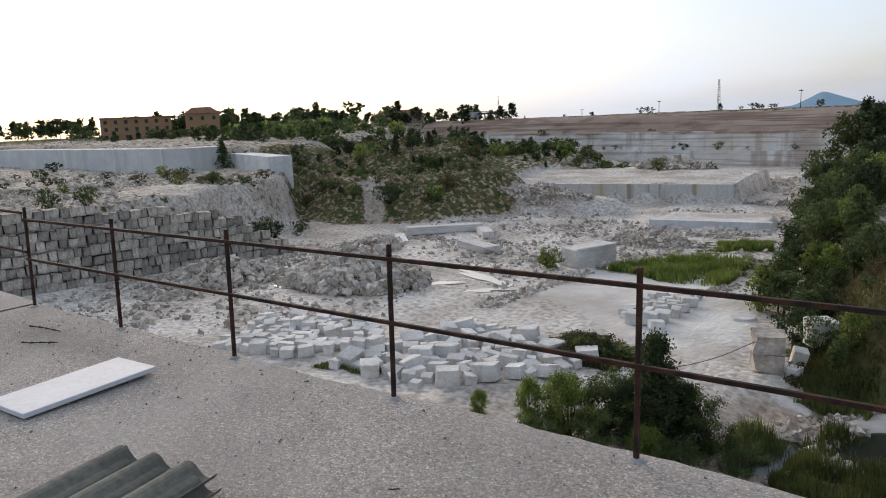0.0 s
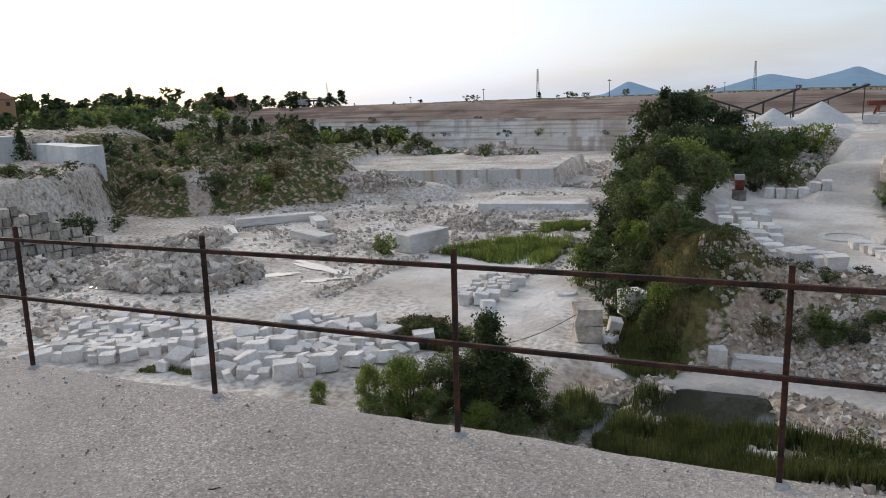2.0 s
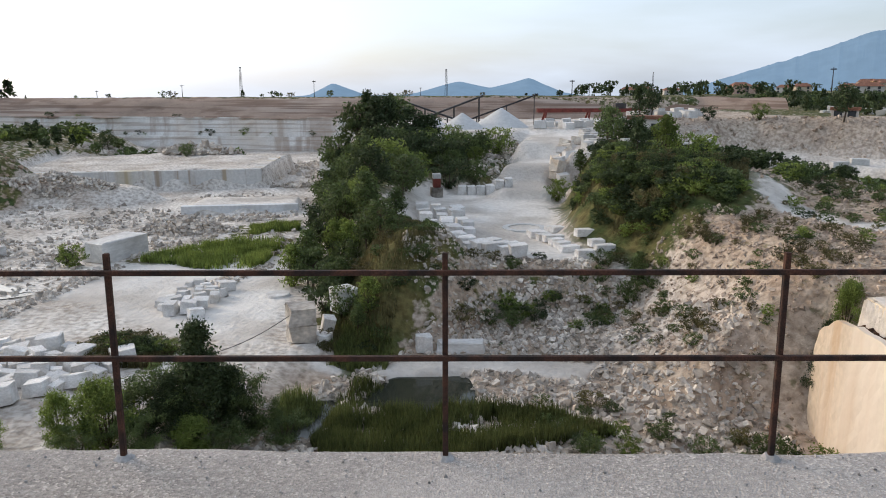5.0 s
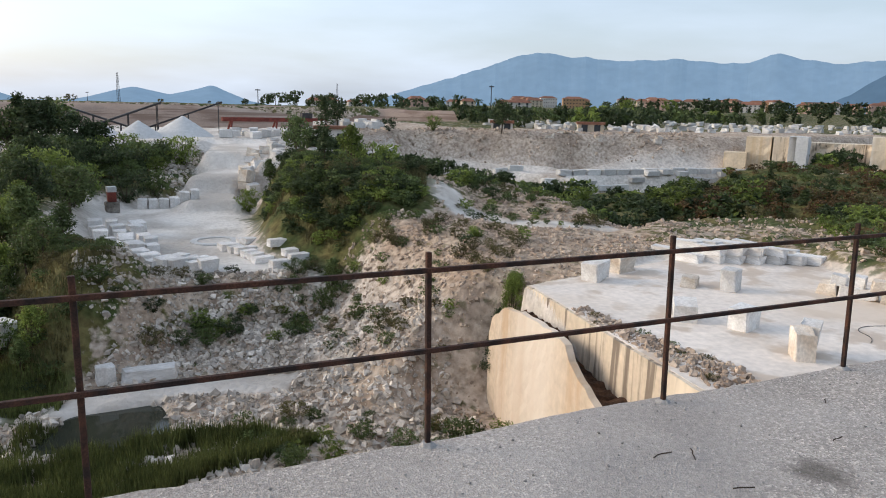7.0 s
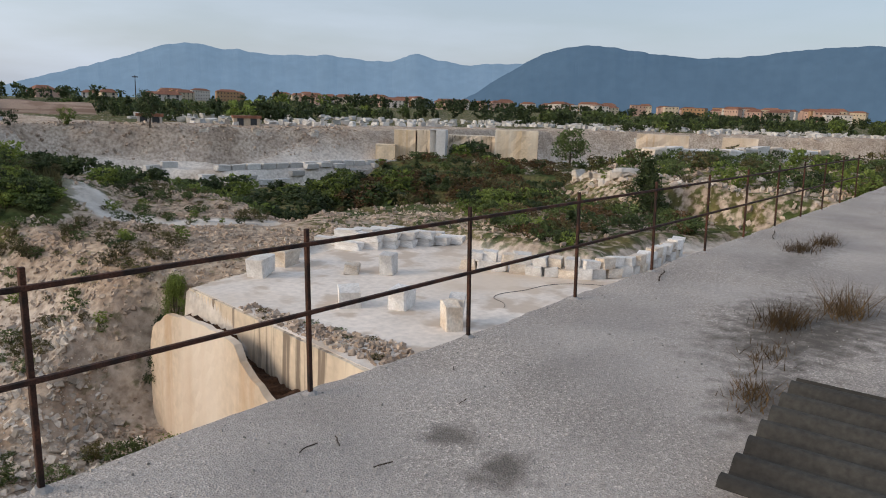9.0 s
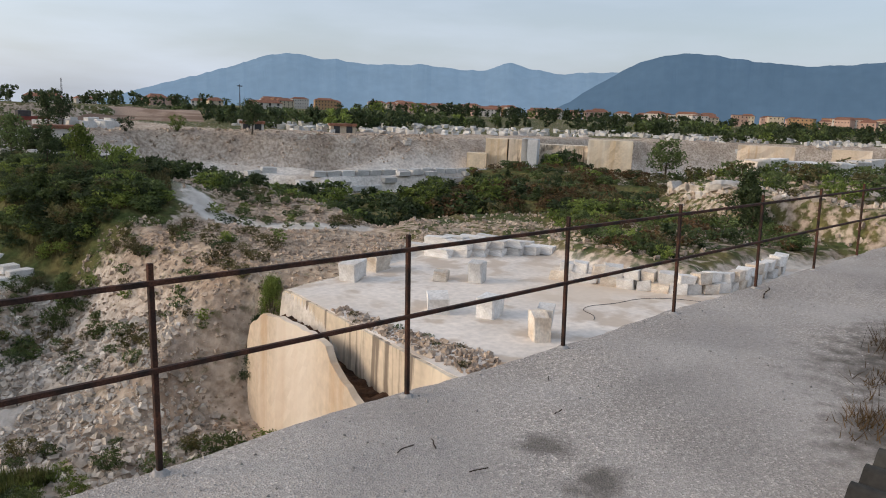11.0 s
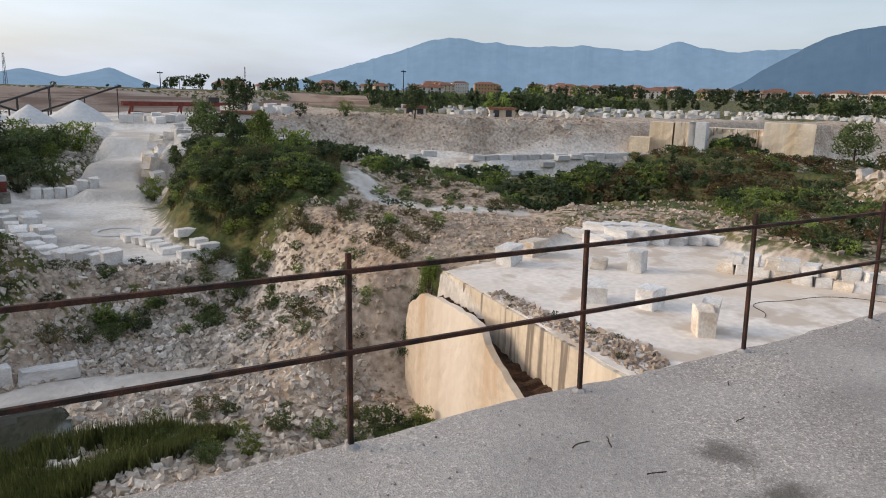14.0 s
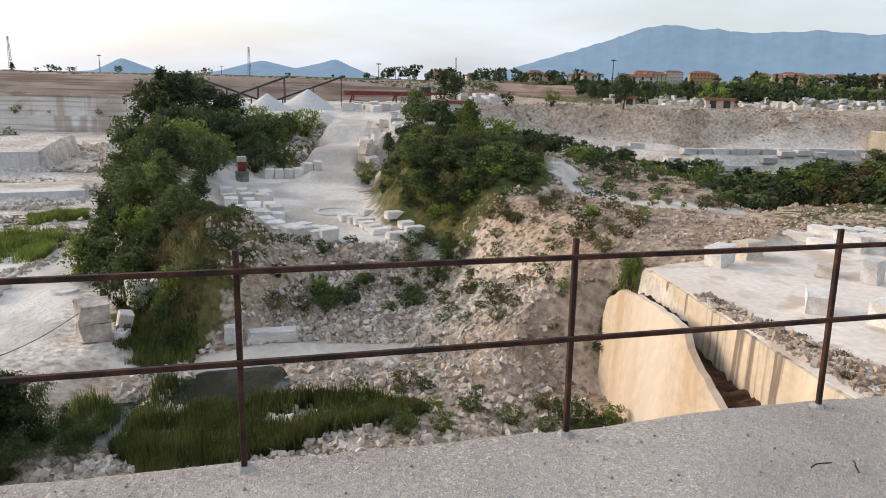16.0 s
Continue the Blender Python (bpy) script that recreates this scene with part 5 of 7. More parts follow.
def thicket(places, label, seed):
    """Growth too far or too dense to count: trunks and leaves of many plants as one mesh."""
    r = random.Random(seed)
    V, F, M, mats, base = [], [], [], [], 0
    for kind, x, y, h, wide in places:
        t = r.choice(TPL[kind])
        z = ground_z(x, y) - 0.05
        w = h * wide * r.uniform(0.85, 1.2)
        a = r.uniform(0, 6.28)
        ca, sa = math.cos(a), math.sin(a)
        me = [c for c in t.children if c.name.startswith("crown")][0].data
        co = np.empty(len(me.vertices) * 3, np.float32)
        me.vertices.foreach_get("co", co)
        co = co.reshape(-1, 4, 3)
        keep = 420 if math.hypot(x, y) < 75 else (240 if math.hypot(x, y) < 150 else 150)
        q = co[np.random.default_rng(r.randrange(9999)).permutation(len(co))[:keep]]
        c = q.mean(1, keepdims=True)
        q = c + (q - c) * (len(co) / len(q)) ** 0.5
        q = q.reshape(-1, 3)
        V.append(np.column_stack([x + w * (q[:, 0] * ca - q[:, 1] * sa), y + w * (q[:, 0] * sa + q[:, 1] * ca), z + h * q[:, 2]]))
        m = me.materials[0]
        if m.name not in [k.name for k in mats]:
            mats.append(m)
        M.append(np.full(len(q) // 4, [k.name for k in mats].index(m.name)))
        s = 0.02 * h                                     # a three-sided stem
        st = np.array([[x + s * math.cos(b), y + s * math.sin(b), z] for b in (0, 2.1, 4.2)] + [[x, y, z + 0.6 * h]])
        V.append(np.concatenate([st[[0, 1, 3, 3]], st[[1, 2, 3, 3]]]))
        if BARK.name not in [k.name for k in mats]:
            mats.append(BARK)
        M.append(np.full(2, [k.name for k in mats].index(BARK.name)))
    V, M = np.concatenate(V), np.concatenate(M)
    n = len(V) // 4
    me = bpy.data.meshes.new("thicket")
    me.vertices.add(len(V))
    me.vertices.foreach_set("co", V.astype(np.float32).ravel())
    me.loops.add(4 * n)
    me.loops.foreach_set("vertex_index", np.arange(4 * n, dtype=np.int32))
    me.polygons.add(n)
    me.polygons.foreach_set("loop_start", np.arange(0, 4 * n, 4, dtype=np.int32))
    for m in mats:
        me.materials.append(m)
    me.polygons.foreach_set("material_index", M.astype(np.int32))
    me.update(calc_edges=True)
    tagged(new("thicket", me), label, "thicket", kind="stuff")


def wood(poly, n, kinds, hmin, hmax, seed, group="", wide=1.0, gap=0.5, label="", joined=False):
    r = random.Random(seed)
    p = np.array(poly)
    lo, hi = p.min(0), p.max(0)
    done, tries = [], 0
    while len(done) < n and tries < 40 * n:
        tries += 1
        x, y = r.uniform(lo[0], hi[0]), r.uniform(lo[1], hi[1])
        if sdist(np.array([x]), np.array([y]), poly)[0] > 0:
            continue
        h = r.uniform(hmin, hmax)
        if any(math.hypot(x - a, y - b) < gap * (h + c) / 4 for a, b, c in done):
            continue
        done.append((x, y, h))
        if not joined:
            put(r.choice(kinds), x, y, h, None, wide, label, group)
    if joined:
        thicket([(r.choice(kinds), x, y, h, wide) for x, y, h in done], label or group, seed)


# green ridge
for x, y, h, k in ((-14.6, 114.7, 7.6, "broad"), (-10.8, 110.5, 8.6, "dark"), (-5.7, 114.5, 7.0, "dark"), (-3.2, 115.1, 5.6, "dark"), (-11.0, 99.6, 5.6, "broad"), (-9.2, 97.3, 5.4, "dark"),
                   (-16.5, 111.8, 5.5, "broad"), (-7.2, 66.1, 5.0, "dark"), (-4.7, 72.5, 4.4, "broad"), (-7.0, 57.9, 4.4, "poplar"), (-12.8, 82.8, 3.6, "shrub"), (0.3, 89.0, 3.9, "shrub"),
                   (3.8, 92.6, 3.3, "shrub"), (5.0, 105.5, 3.9, "broad"), (-4.2, 56.6, 2.8, "poplar"), (-1.7, 57.6, 1.9, "poplar"), (-9.6, 57.3, 4.0, "poplar"), (-11.6, 56.9, 4.3, "poplar")):
    put(k, x, y, h, None, 1.1, group="trees on the ridge")
wood([(-13, 52), (-7, 40), (-4, 42), (-4, 48), (-7, 66), (-10, 66), (-13, 60)], 26, ("shrub", "shrub", "broad", "poplar"), 1.8, 3.6, 1, "trees on the ridge", 1.1)
wood([(-15, 70), (-7, 66), (-5, 84), (-8, 110), (-18, 112)], 34, ("broad", "dark", "broad", "shrub"), 2.8, 5.2, 2, "trees on the ridge", 1.1)
wood([(-5, 72), (-3, 92), (6, 100), (9, 116), (-8, 116), (-9, 90)], 36, ("shrub", "broad", "dark", "shrub"), 2.0, 4.2, 3, "trees on the ridge", 1.2)
wood([(-18, 112), (-8, 112), (-8, 128), (-20, 130)], 12, ("dark", "broad"), 4, 7, 4, "trees on the ridge")
wood([(-4, 46), (-1, 49), (-2, 62), (-5, 60)], 18, ("dry", "dry", "shrub"), 0.4, 0.9, 5, "bushes on the ridge", 1.3)
# hill
wood([(13.5, 58), (17, 54), (22, 60), (25, 76), (20, 82), (14, 74)], 110, ("shrub", "shrub", "dry"), 0.7, 1.4, 6, "bushes on the hill", 1.3, 0.4)
wood([(15, 52), (20, 50), (26, 58), (24, 66), (17, 58)], 44, ("dry", "shrub"), 0.8, 1.6, 7, "bushes on the hill", 1.3, 0.4)
for x, y, h, k in ((16.6, 60.3, 4.2, "dark"), (19.6, 62.1, 4.4, "poplar"), (21.6, 62.1, 3.2, "shrub"), (13.9, 47.4, 2.6, "poplar"), (13.2, 46.6, 1.8, "shrub"), (13.4, 82.7, 2.7, "shrub"), (15.5, 80, 3.0, "poplar"),
                   (33.9, 124.7, 5.6, "dark"), (36.5, 127, 5.0, "dark"), (23.2, 101.3, 5.7, "broad"), (24.5, 106.9, 5.6, "dark"), (26.6, 104.5, 4.5, "dark"), (62.3, 111.4, 6.0, "dark"), (51.7, 117.4, 2.7, "shrub"), (43.2, 117.3, 2.3, "shrub"),
                   (110.0, 59.1, 6.4, "broad"), (115, 56, 4.8, "poplar"), (105, 90, 3.4, "dark"), (76.3, 56.1, 2.2, "shrub"), (94.3, 39.9, 4.3, "broad"), (102.1, 40.9, 3.9, "broad"), (98, 39, 3.2, "poplar"), (58.0, 22.2, 5.0, "dark"), (57.0, 21.0, 3.6, "dark"),
                   (49.1, 43.3, 2.8, "shrub"), (53.4, 41.6, 2.9, "shrub")):
    put(k, x, y, h, None, 1.0)
put("near", 19.3, 31.2, 3.9, 1, 0.62, "dark green bush growing at the corner of the stone face")
put("near", 20.2, 31.6, 2.8, 0, 0.8, "light green bush growing at the corner of the stone face")
wood([(25, 101), (36, 99), (38, 103), (27, 106)], 14, ("dark", "shrub"), 2.0, 3.2, 8, "bushes by the shed", 1.4, 0.35)
wood([(11.8, 64), (12.4, 55.5), (14.4, 52), (16.5, 49.8), (21, 48.8), (22.5, 51), (19, 58), (14, 63)], 150, ("dark", "shrub", "shrub"), 0.6, 1.25, 61, "", 1.6, 0.25, "dense green bushes on the hillside above the yard", True)
# valley and red slope
wood([(57, 46), (56, 34), (52, 27), (50, 33), (52, 42)], 60, ("shrub", "dark", "dry"), 0.8, 1.7, 62, "", 1.5, 0.3, "green scrub at the foot of the rock face", True)
wood([(40, 98), (52, 92), (78, 80), (62, 62), (50, 54), (42, 60), (40, 76)], 90, ("shrub", "dark", "dark", "shrub"), 1.3, 2.9, 9, "", 1.5, 0.4, "dense dark bushes filling the valley floor", True)
wood([(60, 46), (70, 62), (80, 82), (108, 84), (108, 44), (84, 38), (70, 42)], 230, ("dry", "shrub", "red", "red", "dark"), 0.7, 1.5, 10, "", 1.5, 0.4, "dry and green bushes over the red slope", True)
wood([(46, 44), (57, 35), (64, 42), (72, 58), (60, 60), (50, 52)], 170, ("red", "red", "dark", "dry"), 0.8, 1.7, 48, "", 1.5, 0.35, "thick scrub at the foot of the red slope", True)
wood([(24, 47), (30, 40), (40, 41), (42, 50), (36, 64), (29, 60)], 80, ("dry", "dry", "shrub"), 0.3, 0.9, 49, "", 1.4, 0.4, "low dry bushes on the crest of the spoil", True)
wood([(36, 52), (42, 48), (58, 48), (70, 62), (60, 66), (50, 56), (42, 62), (38, 76)], 90, ("dark", "shrub", "shrub"), 1.2, 2.4, 41, "", 1.5, 0.35, "dark bushes along the valley side", True)
wood([(12.5, 57), (16, 51), (21, 51), (26, 60), (27, 80), (18, 84), (13, 76)], 150, ("shrub", "dark", "dark"), 0.7, 1.3, 42, "", 1.6, 0.3, "thick low bushes covering the hill", True)
wood([(-8, 40), (-4, 41), (0, 49), (-1, 57), (-5, 58), (-9, 48)], 70, ("dry", "dry", "shrub"), 0.35, 0.9, 43, "", 1.5, 0.3, "thick low bushes on the nose of the ridge", True)
wood([(9, 46), (14, 54), (22, 46), (28, 38), (20, 33), (15, 33)], 70, ("dry", "dry", "shrub"), 0.3, 0.8, 44, "", 1.4, 0.3, "low dry bushes on the brown spoil", True)
wood([(58, 14), (62, 36), (74, 40), (110, 30), (110, 10), (64, 6)], 90, ("dry", "shrub"), 0.8, 2.2, 11, "", 1.4, 0.5, "bushes scattered on the rocky slope", True)
wood([(46, 30), (56, 26), (60, 40), (48, 46)], 22, ("dry", "shrub"), 0.7, 1.6, 12, "", 1.4, 0.5, "low bushes on rubble behind the plateau", True)
wood([(27, 60), (30, 58), (38, 62), (44, 74), (44, 96), (34, 94), (28, 80)], 90, ("dark", "shrub", "dark"), 0.9, 1.9, 74, "", 1.5, 0.35, "dark bushes on the far flank of the hill", True)
# spoil slopes
wood([(10, 47), (15, 53), (22, 46), (28, 38), (19, 31), (15, 33), (11, 40)], 46, ("dry", "dry"), 0.35, 0.95, 13, "bushes on the spoil", 1.3)
wood([(-2, 45), (3, 51), (12, 50), (12, 44), (4, 43)], 30, ("dry", "shrub"), 0.5, 1.3, 14, "bushes below the yard", 1.4)
wood([(3, 28), (8, 27), (15, 27), (15.5, 30), (10, 32), (5, 34)], 22, ("dry", "shrub"), 0.4, 1.0, 15, "bushes by the pond", 1.4)
wood([(104.5, 80.5), (109, 77), (112, 79), (108, 83)], 12, ("belt", "shrub"), 1.4, 3.4, 71, "", 1.2, 0.4, "bushes before the recessed quarry face", True)
wood([(18.3, 20), (18.7, 23.4), (19.4, 23), (20, 15), (19.4, 13.4), (18.0, 13.4)], 16, ("dry",), 0.12, 0.4, 72, "", 1.2, 0.2, "dry weeds along the plateau's broken edge", True)
wood([(39.6, 24), (39.2, 18), (48, 18), (57, 15), (58, 26), (48, 32)], 110, ("dry", "shrub", "dark", "red"), 0.4, 1.3, 73, "", 1.5, 0.3, "scrub on the rubble behind the dry wall", True)
wood([(13.4, 26), (16.4, 23.0), (17.2, 27), (16.4, 29.5)], 12, ("dry", "shrub"), 0.7, 1.4, 16, "bushes at the foot of the stone face", 1.2)
# below the terrace
for x, y, h, i, w in ((-17.3, 26.6, 2.8, 0, 0.8), (-15.3, 26.6, 3.3, 0, 1.0), (-14.4, 28.0, 2.6, 2, 1.1), (-13.2, 29.3, 3.0, 2, 1.1), (-11.8, 29.3, 5.4, 1, 1.15), (-12.8, 27.6, 3.0, 1, 1.3), (-10.6, 29.7, 3.4, 1, 1.2), (-9.7, 30.0, 3.1, 2, 0.9),
                      (-20.4, 26.4, 1.6, 0, 1.0), (-13.7, 26.2, 1.9, 2, 1.3), (-11.6, 27.0, 1.9, 0, 1.4), (-10.4, 27.2, 1.8, 2, 1.3), (-8.0, 29.3, 1.6, 2, 1.4), (-12.2, 30.6, 2.6, 2, 1.2), (-16.2, 25.6, 1.6, 2, 1.2)):
    put("near", x, y, h, i, w, group="bushes below the terrace")
wood([(-22, 36.5), (-17.5, 36), (-17, 39), (-21.5, 39.8)], 16, ("shrub", "dry"), 0.7, 1.4, 17, "bushes on the quarry floor", 1.6, 0.4)
put("shrub", -34.3, 60.6, 2.2, 0)
put("shrub", -35.2, 61.4, 1.6, 1)
# mound, left tier, far face
for x, y, h, k in ((-117.1, 84.0, 5.6, "dark"), (-75.4, 52.4, 4.2, "dark"), (-78.6, 36.2, 3.0, "shrub"), (-77.9, 40.4, 2.6, "shrub"), (-82.5, 38.8, 2.4, "shrub"), (-84, 35, 2.6, "shrub"), (-78.7, 62.7, 2.4, "shrub"),
                   (-88.8, 101.9, 4.0, "dark"), (-87.3, 105.3, 3.3, "dark"), (-85.0, 107.6, 3.3, "dark"), (-95.2, 99.3, 3.3, "shrub"), (-75.3, 83.8, 3.4, "shrub"), (-101.8, 103.1, 4.0, "dark"), (-73.8, 154.3, 4.2, "broad"), (-52.2, 141.8, 2.6, "shrub")):
    put(k, x, y, h)
wood([(-112, 88), (-90, 80), (-68, 86), (-66, 100), (-84, 122), (-112, 120)], 130, ("shrub", "dry", "dry", "dark"), 0.8, 2.2, 18, "", 1.3, 0.5, "bushes scattered over the spoil mound", True)
wood([(-110, 66), (-86, 54), (-82, 62), (-96, 76)], 16, ("shrub", "dry"), 0.8, 2.2, 19, "", 1.4, 0.5, "bushes scattered by the stacked wall", True)
wood([(-160, 40), (-110, 36), (-100, 60), (-150, 70)], 18, ("shrub", "dry"), 0.8, 2.0, 20, "", 1.4, 0.5, "bushes scattered over the upper tier", True)
wood([(-150, 196), (-122, 136), (-96, 114), (-76, 128), (-82, 164), (-96, 192)], 120, ("shrub", "dark", "dark", "broad"), 1.4, 4.0, 21, "", 1.2, 0.5, "trees and bushes behind the spoil mound", True)
wood([(-78, 146), (-46, 150), (-44, 158), (-80, 160)], 18, ("broad", "shrub"), 1.5, 3.6, 22, "", 1.2, 0.5, "bushes in front of the far face", True)
for k in range(46):
    f = prng.random()
    x, y = -170 + 160 * f, 219.5 - 32 * f
    zt = prng.choice((-6.4, -6.4, -10.3))
    put(prng.choice(("shrub", "dark", "shrub")), x, y + (0.4 if zt < -9 else 1.6), prng.uniform(1.0, 2.8), None, 1.2, "shrub growing on a ledge of the far face", "shrubs on the far face", z=zt)
# rim and the plain
wood([(-340, 110), (-300, 160), (-190, 226), (-178, 238), (-330, 260), (-420, 120)], 90, ("broad", "dark", "dark", "pine"), 5, 10, 23, "", 1.1, 0.4, "dark trees along the quarry rim", True)
wood([(-300, 170), (-180, 226), (-140, 217), (-136, 226), (-180, 245), (-300, 200)], 110, ("dark", "broad", "dark"), 3.0, 6.5, 46, "", 1.2, 0.35, "dark tree line along the rim", True)
wood([(-92, 60), (-80, 58), (-76, 66), (-82, 72), (-92, 72)], 16, ("dry", "shrub", "dry"), 0.6, 1.6, 47, "", 1.4, 0.4, "bushes on the dirt slope by the track", True)
wood([(-262, 128), (-210, 186), (-190, 176), (-230, 120)], 50, ("dark", "broad"), 2.4, 4.2, 45, "", 1.2, 0.4, "dark trees in front of the villa", True)
wood([(-180, 150), (-150, 185), (-128, 140), (-120, 110), (-135, 100), (-180, 120)], 80, ("shrub", "dark", "broad"), 2.0, 5.0, 24, "", 1.2, 0.5, "trees over the upper quarry face", True)
wood([(-178, 228), (-20, 196), (90, 186), (90, 200), (-20, 206), (-178, 240)], 40, ("shrub", "dry", "dark"), 0.7, 2.0, 25, "", 1.3, 0.5, "low bushes along the quarry rim", True)
wood([(40, 220), (70, 205), (110, 200), (160, 230), (120, 300), (50, 300)], 70, ("belt", "dark", "pine", "belt"), 2.5, 5, 26, "", 1.0, 0.5, "dark trees on the plain behind the works", True)
wood([(70, 128), (100, 125), (150, 160), (210, 170), (240, 230), (130, 230), (80, 190)], 150, ("belt", "belt", "shrub", "broad", "cypress"), 2.2, 5.2, 27, "", 1.15, 0.5, "line of dark trees on the plain", True)
wood([(170, 100), (220, 70), (270, 30), (340, 40), (330, 160), (220, 170)], 110, ("belt", "belt", "broad", "shrub"), 2.6, 5.6, 28, "", 1.15, 0.5, "green trees among the stone yards", True)
wood([(120, 70), (150, 84), (180, 70), (190, 40), (150, 40)], 26, ("broad", "dark", "shrub"), 2.5, 5.5, 29, "", 1.1, 0.5, "green trees beside the bench quarry", True)
wood([(300, 160), (420, 60), (640, 60), (640, 420), (260, 420), (220, 260)], 230, ("belt", "belt", "belt", "shrub", "cypress"), 3.5, 8, 30, "", 1.2, 0.5, "far dark trees before the town", True)


for group in TPL.values():                    # patterns that no place uses by itself
    for t in group:
        if t.name not in first_use:
            for o in (*t.children_recursive, t):
                bpy.data.objects.remove(o)


def blades(name, poly, n, h, material, label, seed, z=None, keep=None):
    """Grass or reeds: thin bent blades, as one sheet of growth."""
    rng = np.random.default_rng(seed)
    p = np.array(poly)
    lo, hi = p.min(0), p.max(0)
    c = rng.uniform(lo, hi, (n * 5, 2))
    ok = (sdist(c[:, 0], c[:, 1], poly) < 0.4 * vnoise(c[:, 0], c[:, 1], 1.4, seed)) & (fbm(c[:, 0], c[:, 1], 2.2, 3, seed + 1) > rng.uniform(-0.9, 0.4, len(c)))
    c = c[ok][:n]
    m = len(c)
    zz = ground(c[:, 0], c[:, 1])[0]
    hh = h * rng.uniform(0.45, 1.15, m) * (1 + 0.35 * vnoise(c[:, 0], c[:, 1], 2.0, seed + 5))
    a = rng.uniform(0, 2 * math.pi, m)
    w = 0.035 + 0.02 * rng.uniform(0, 1, m)
    lean = rng.normal(0, 0.16, (m, 2)) * hh[:, None]
    b0 = np.column_stack([c[:, 0] - w * np.cos(a), c[:, 1] - w * np.sin(a), zz - 0.05])
    b1 = np.column_stack([c[:, 0] + w * np.cos(a), c[:, 1] + w * np.sin(a), zz - 0.05])
    t = np.column_stack([c + lean, zz + hh])
    V = np.stack([b0, b1, t], 1).reshape(-1, 3)
    me = bpy.data.meshes.new(name)
    me.vertices.add(len(V))
    me.vertices.foreach_set("co", V.astype(np.float32).ravel())
    me.loops.add(3 * m)
    me.loops.foreach_set("vertex_index", np.arange(3 * m, dtype=np.int32))
    me.polygons.add(m)
    me.polygons.foreach_set("loop_start", np.arange(0, 3 * m, 3, dtype=np.int32))
    me.update(calc_edges=True)
    me.materials.append(material)
    tagged(new(name, me), label, "grass", kind="stuff")


blades("reeds", [(-6.6, 29), (-6.4, 34.6), (-4.8, 36.6), (-3.6, 37.0), (-3.6, 34.6), (-1.2, 32.9), (1.6, 33.0), (5.8, 31.8), (8.4, 29.4), (-5, 26)], 24000, 0.85, REED, "green reeds growing in the pond", 1)
blades("reeds", [(-9, 30.5), (-7.4, 31.4), (-6.6, 34.2), (-7.6, 34.6), (-9, 33)], 2500, 0.9, REED, "green reeds at the pond's end", 2)
blades("grass", [(-29, 63), (-22, 60), (-17, 60), (-17, 72), (-25, 70)], 12000, 0.9, LEAF_LIGHT, "tall green grass on the quarry floor", 3)
blades("grass", [(-22, 75), (-17, 78), (-18, 83), (-23, 80)], 4000, 0.7, LEAF_LIGHT, "green grass patch on the quarry floor", 4)
blades("grass", [(-7.5, 38.5), (-4, 38.8), (-3.5, 41.5), (-7, 43)], 2500, 0.7, REED, "grass by the track", 5)
blades("grass", [(-22.5, 36.2), (-17, 35.5), (-16.5, 39), (-22, 40)], 4500, 0.6, LEAF_DRY, "dry grass on the quarry floor", 6)
blades("grass", [(-34, 27), (-29, 29), (-28, 31.5), (-33, 30)], 2500, 0.3, REED, "thin grass between the blocks", 7)


blades("grass", [(-8, 40), (-4, 41), (0, 49), (-1, 57), (-5, 58), (-9, 48)], 9000, 0.45, LEAF_DRY, "dry grass on the nose of the ridge", 8)
blades("grass", [(11.8, 64), (12.4, 55.5), (16.5, 49.8), (22.5, 50), (26, 60), (22, 70), (14, 66)], 12000, 0.5, LEAF_DRY, "dry grass between the bushes of the hill", 9)


# ---------------- pond ----------------
def pond():
    m = bpy.data.materials.new("pond_water")
    m.use_nodes = True
    b = m.node_tree.nodes["Principled BSDF"]
    b.inputs["Base Color"].default_value = (0.035, 0.038, 0.028, 1)
    b.inputs["Roughness"].default_value = 0.06
    b.inputs["IOR"].default_value = 1.33
    bm = bmesh.new()
    vs = [bm.verts.new((1.0 + 9.5 * math.cos(a) - 1.0, 32.8 + 6.0 * math.sin(a), -15.42)) for a in np.linspace(0, 2 * math.pi, 49)[:-1]]
    bm.faces.new(vs)
    ob = link_bm("water", bm, m)
    tagged(ob, "dark still pond between rubble and reeds", "pond", kind="structure")


pond()

# ---------------- works, town, masts, mountains ----------------
PLASTER = [mat("plaster_" + n, c, 0.9, 0.12, 0.4, 4.0, 0.1, rand=0.15) for n, c in (("ochre", (0.40, 0.25, 0.14)), ("white", (0.62, 0.58, 0.53)), ("pink", (0.50, 0.34, 0.27)), ("cream", (0.56, 0.47, 0.35)))]
ROOF = mat("clay_tiles", (0.30, 0.14, 0.09), 0.9, 0.3, 0.8, 6.0, 0.3, rand=0.25)
DARKGLASS = mat("dark_windows", (0.05, 0.055, 0.06), 0.25, 0.2, 1, 5, 0)
IRON_RED = mat("red_steel", (0.22, 0.055, 0.04), 0.7, 0.35, 1.0, 8.0, 0.2)
IRON_DARK = mat("dark_steel", (0.06, 0.055, 0.055), 0.7, 0.35, 1.0, 8.0, 0.2)
SHEET = mat("pale_sheet_metal", (0.50, 0.50, 0.49), 0.6, 0.15, 0.8, 8.0, 0.1)
GRAVEL = mat("white_gravel", (0.60, 0.59, 0.57), 0.95, 0.12, 1.5, 9.0, 0.5)


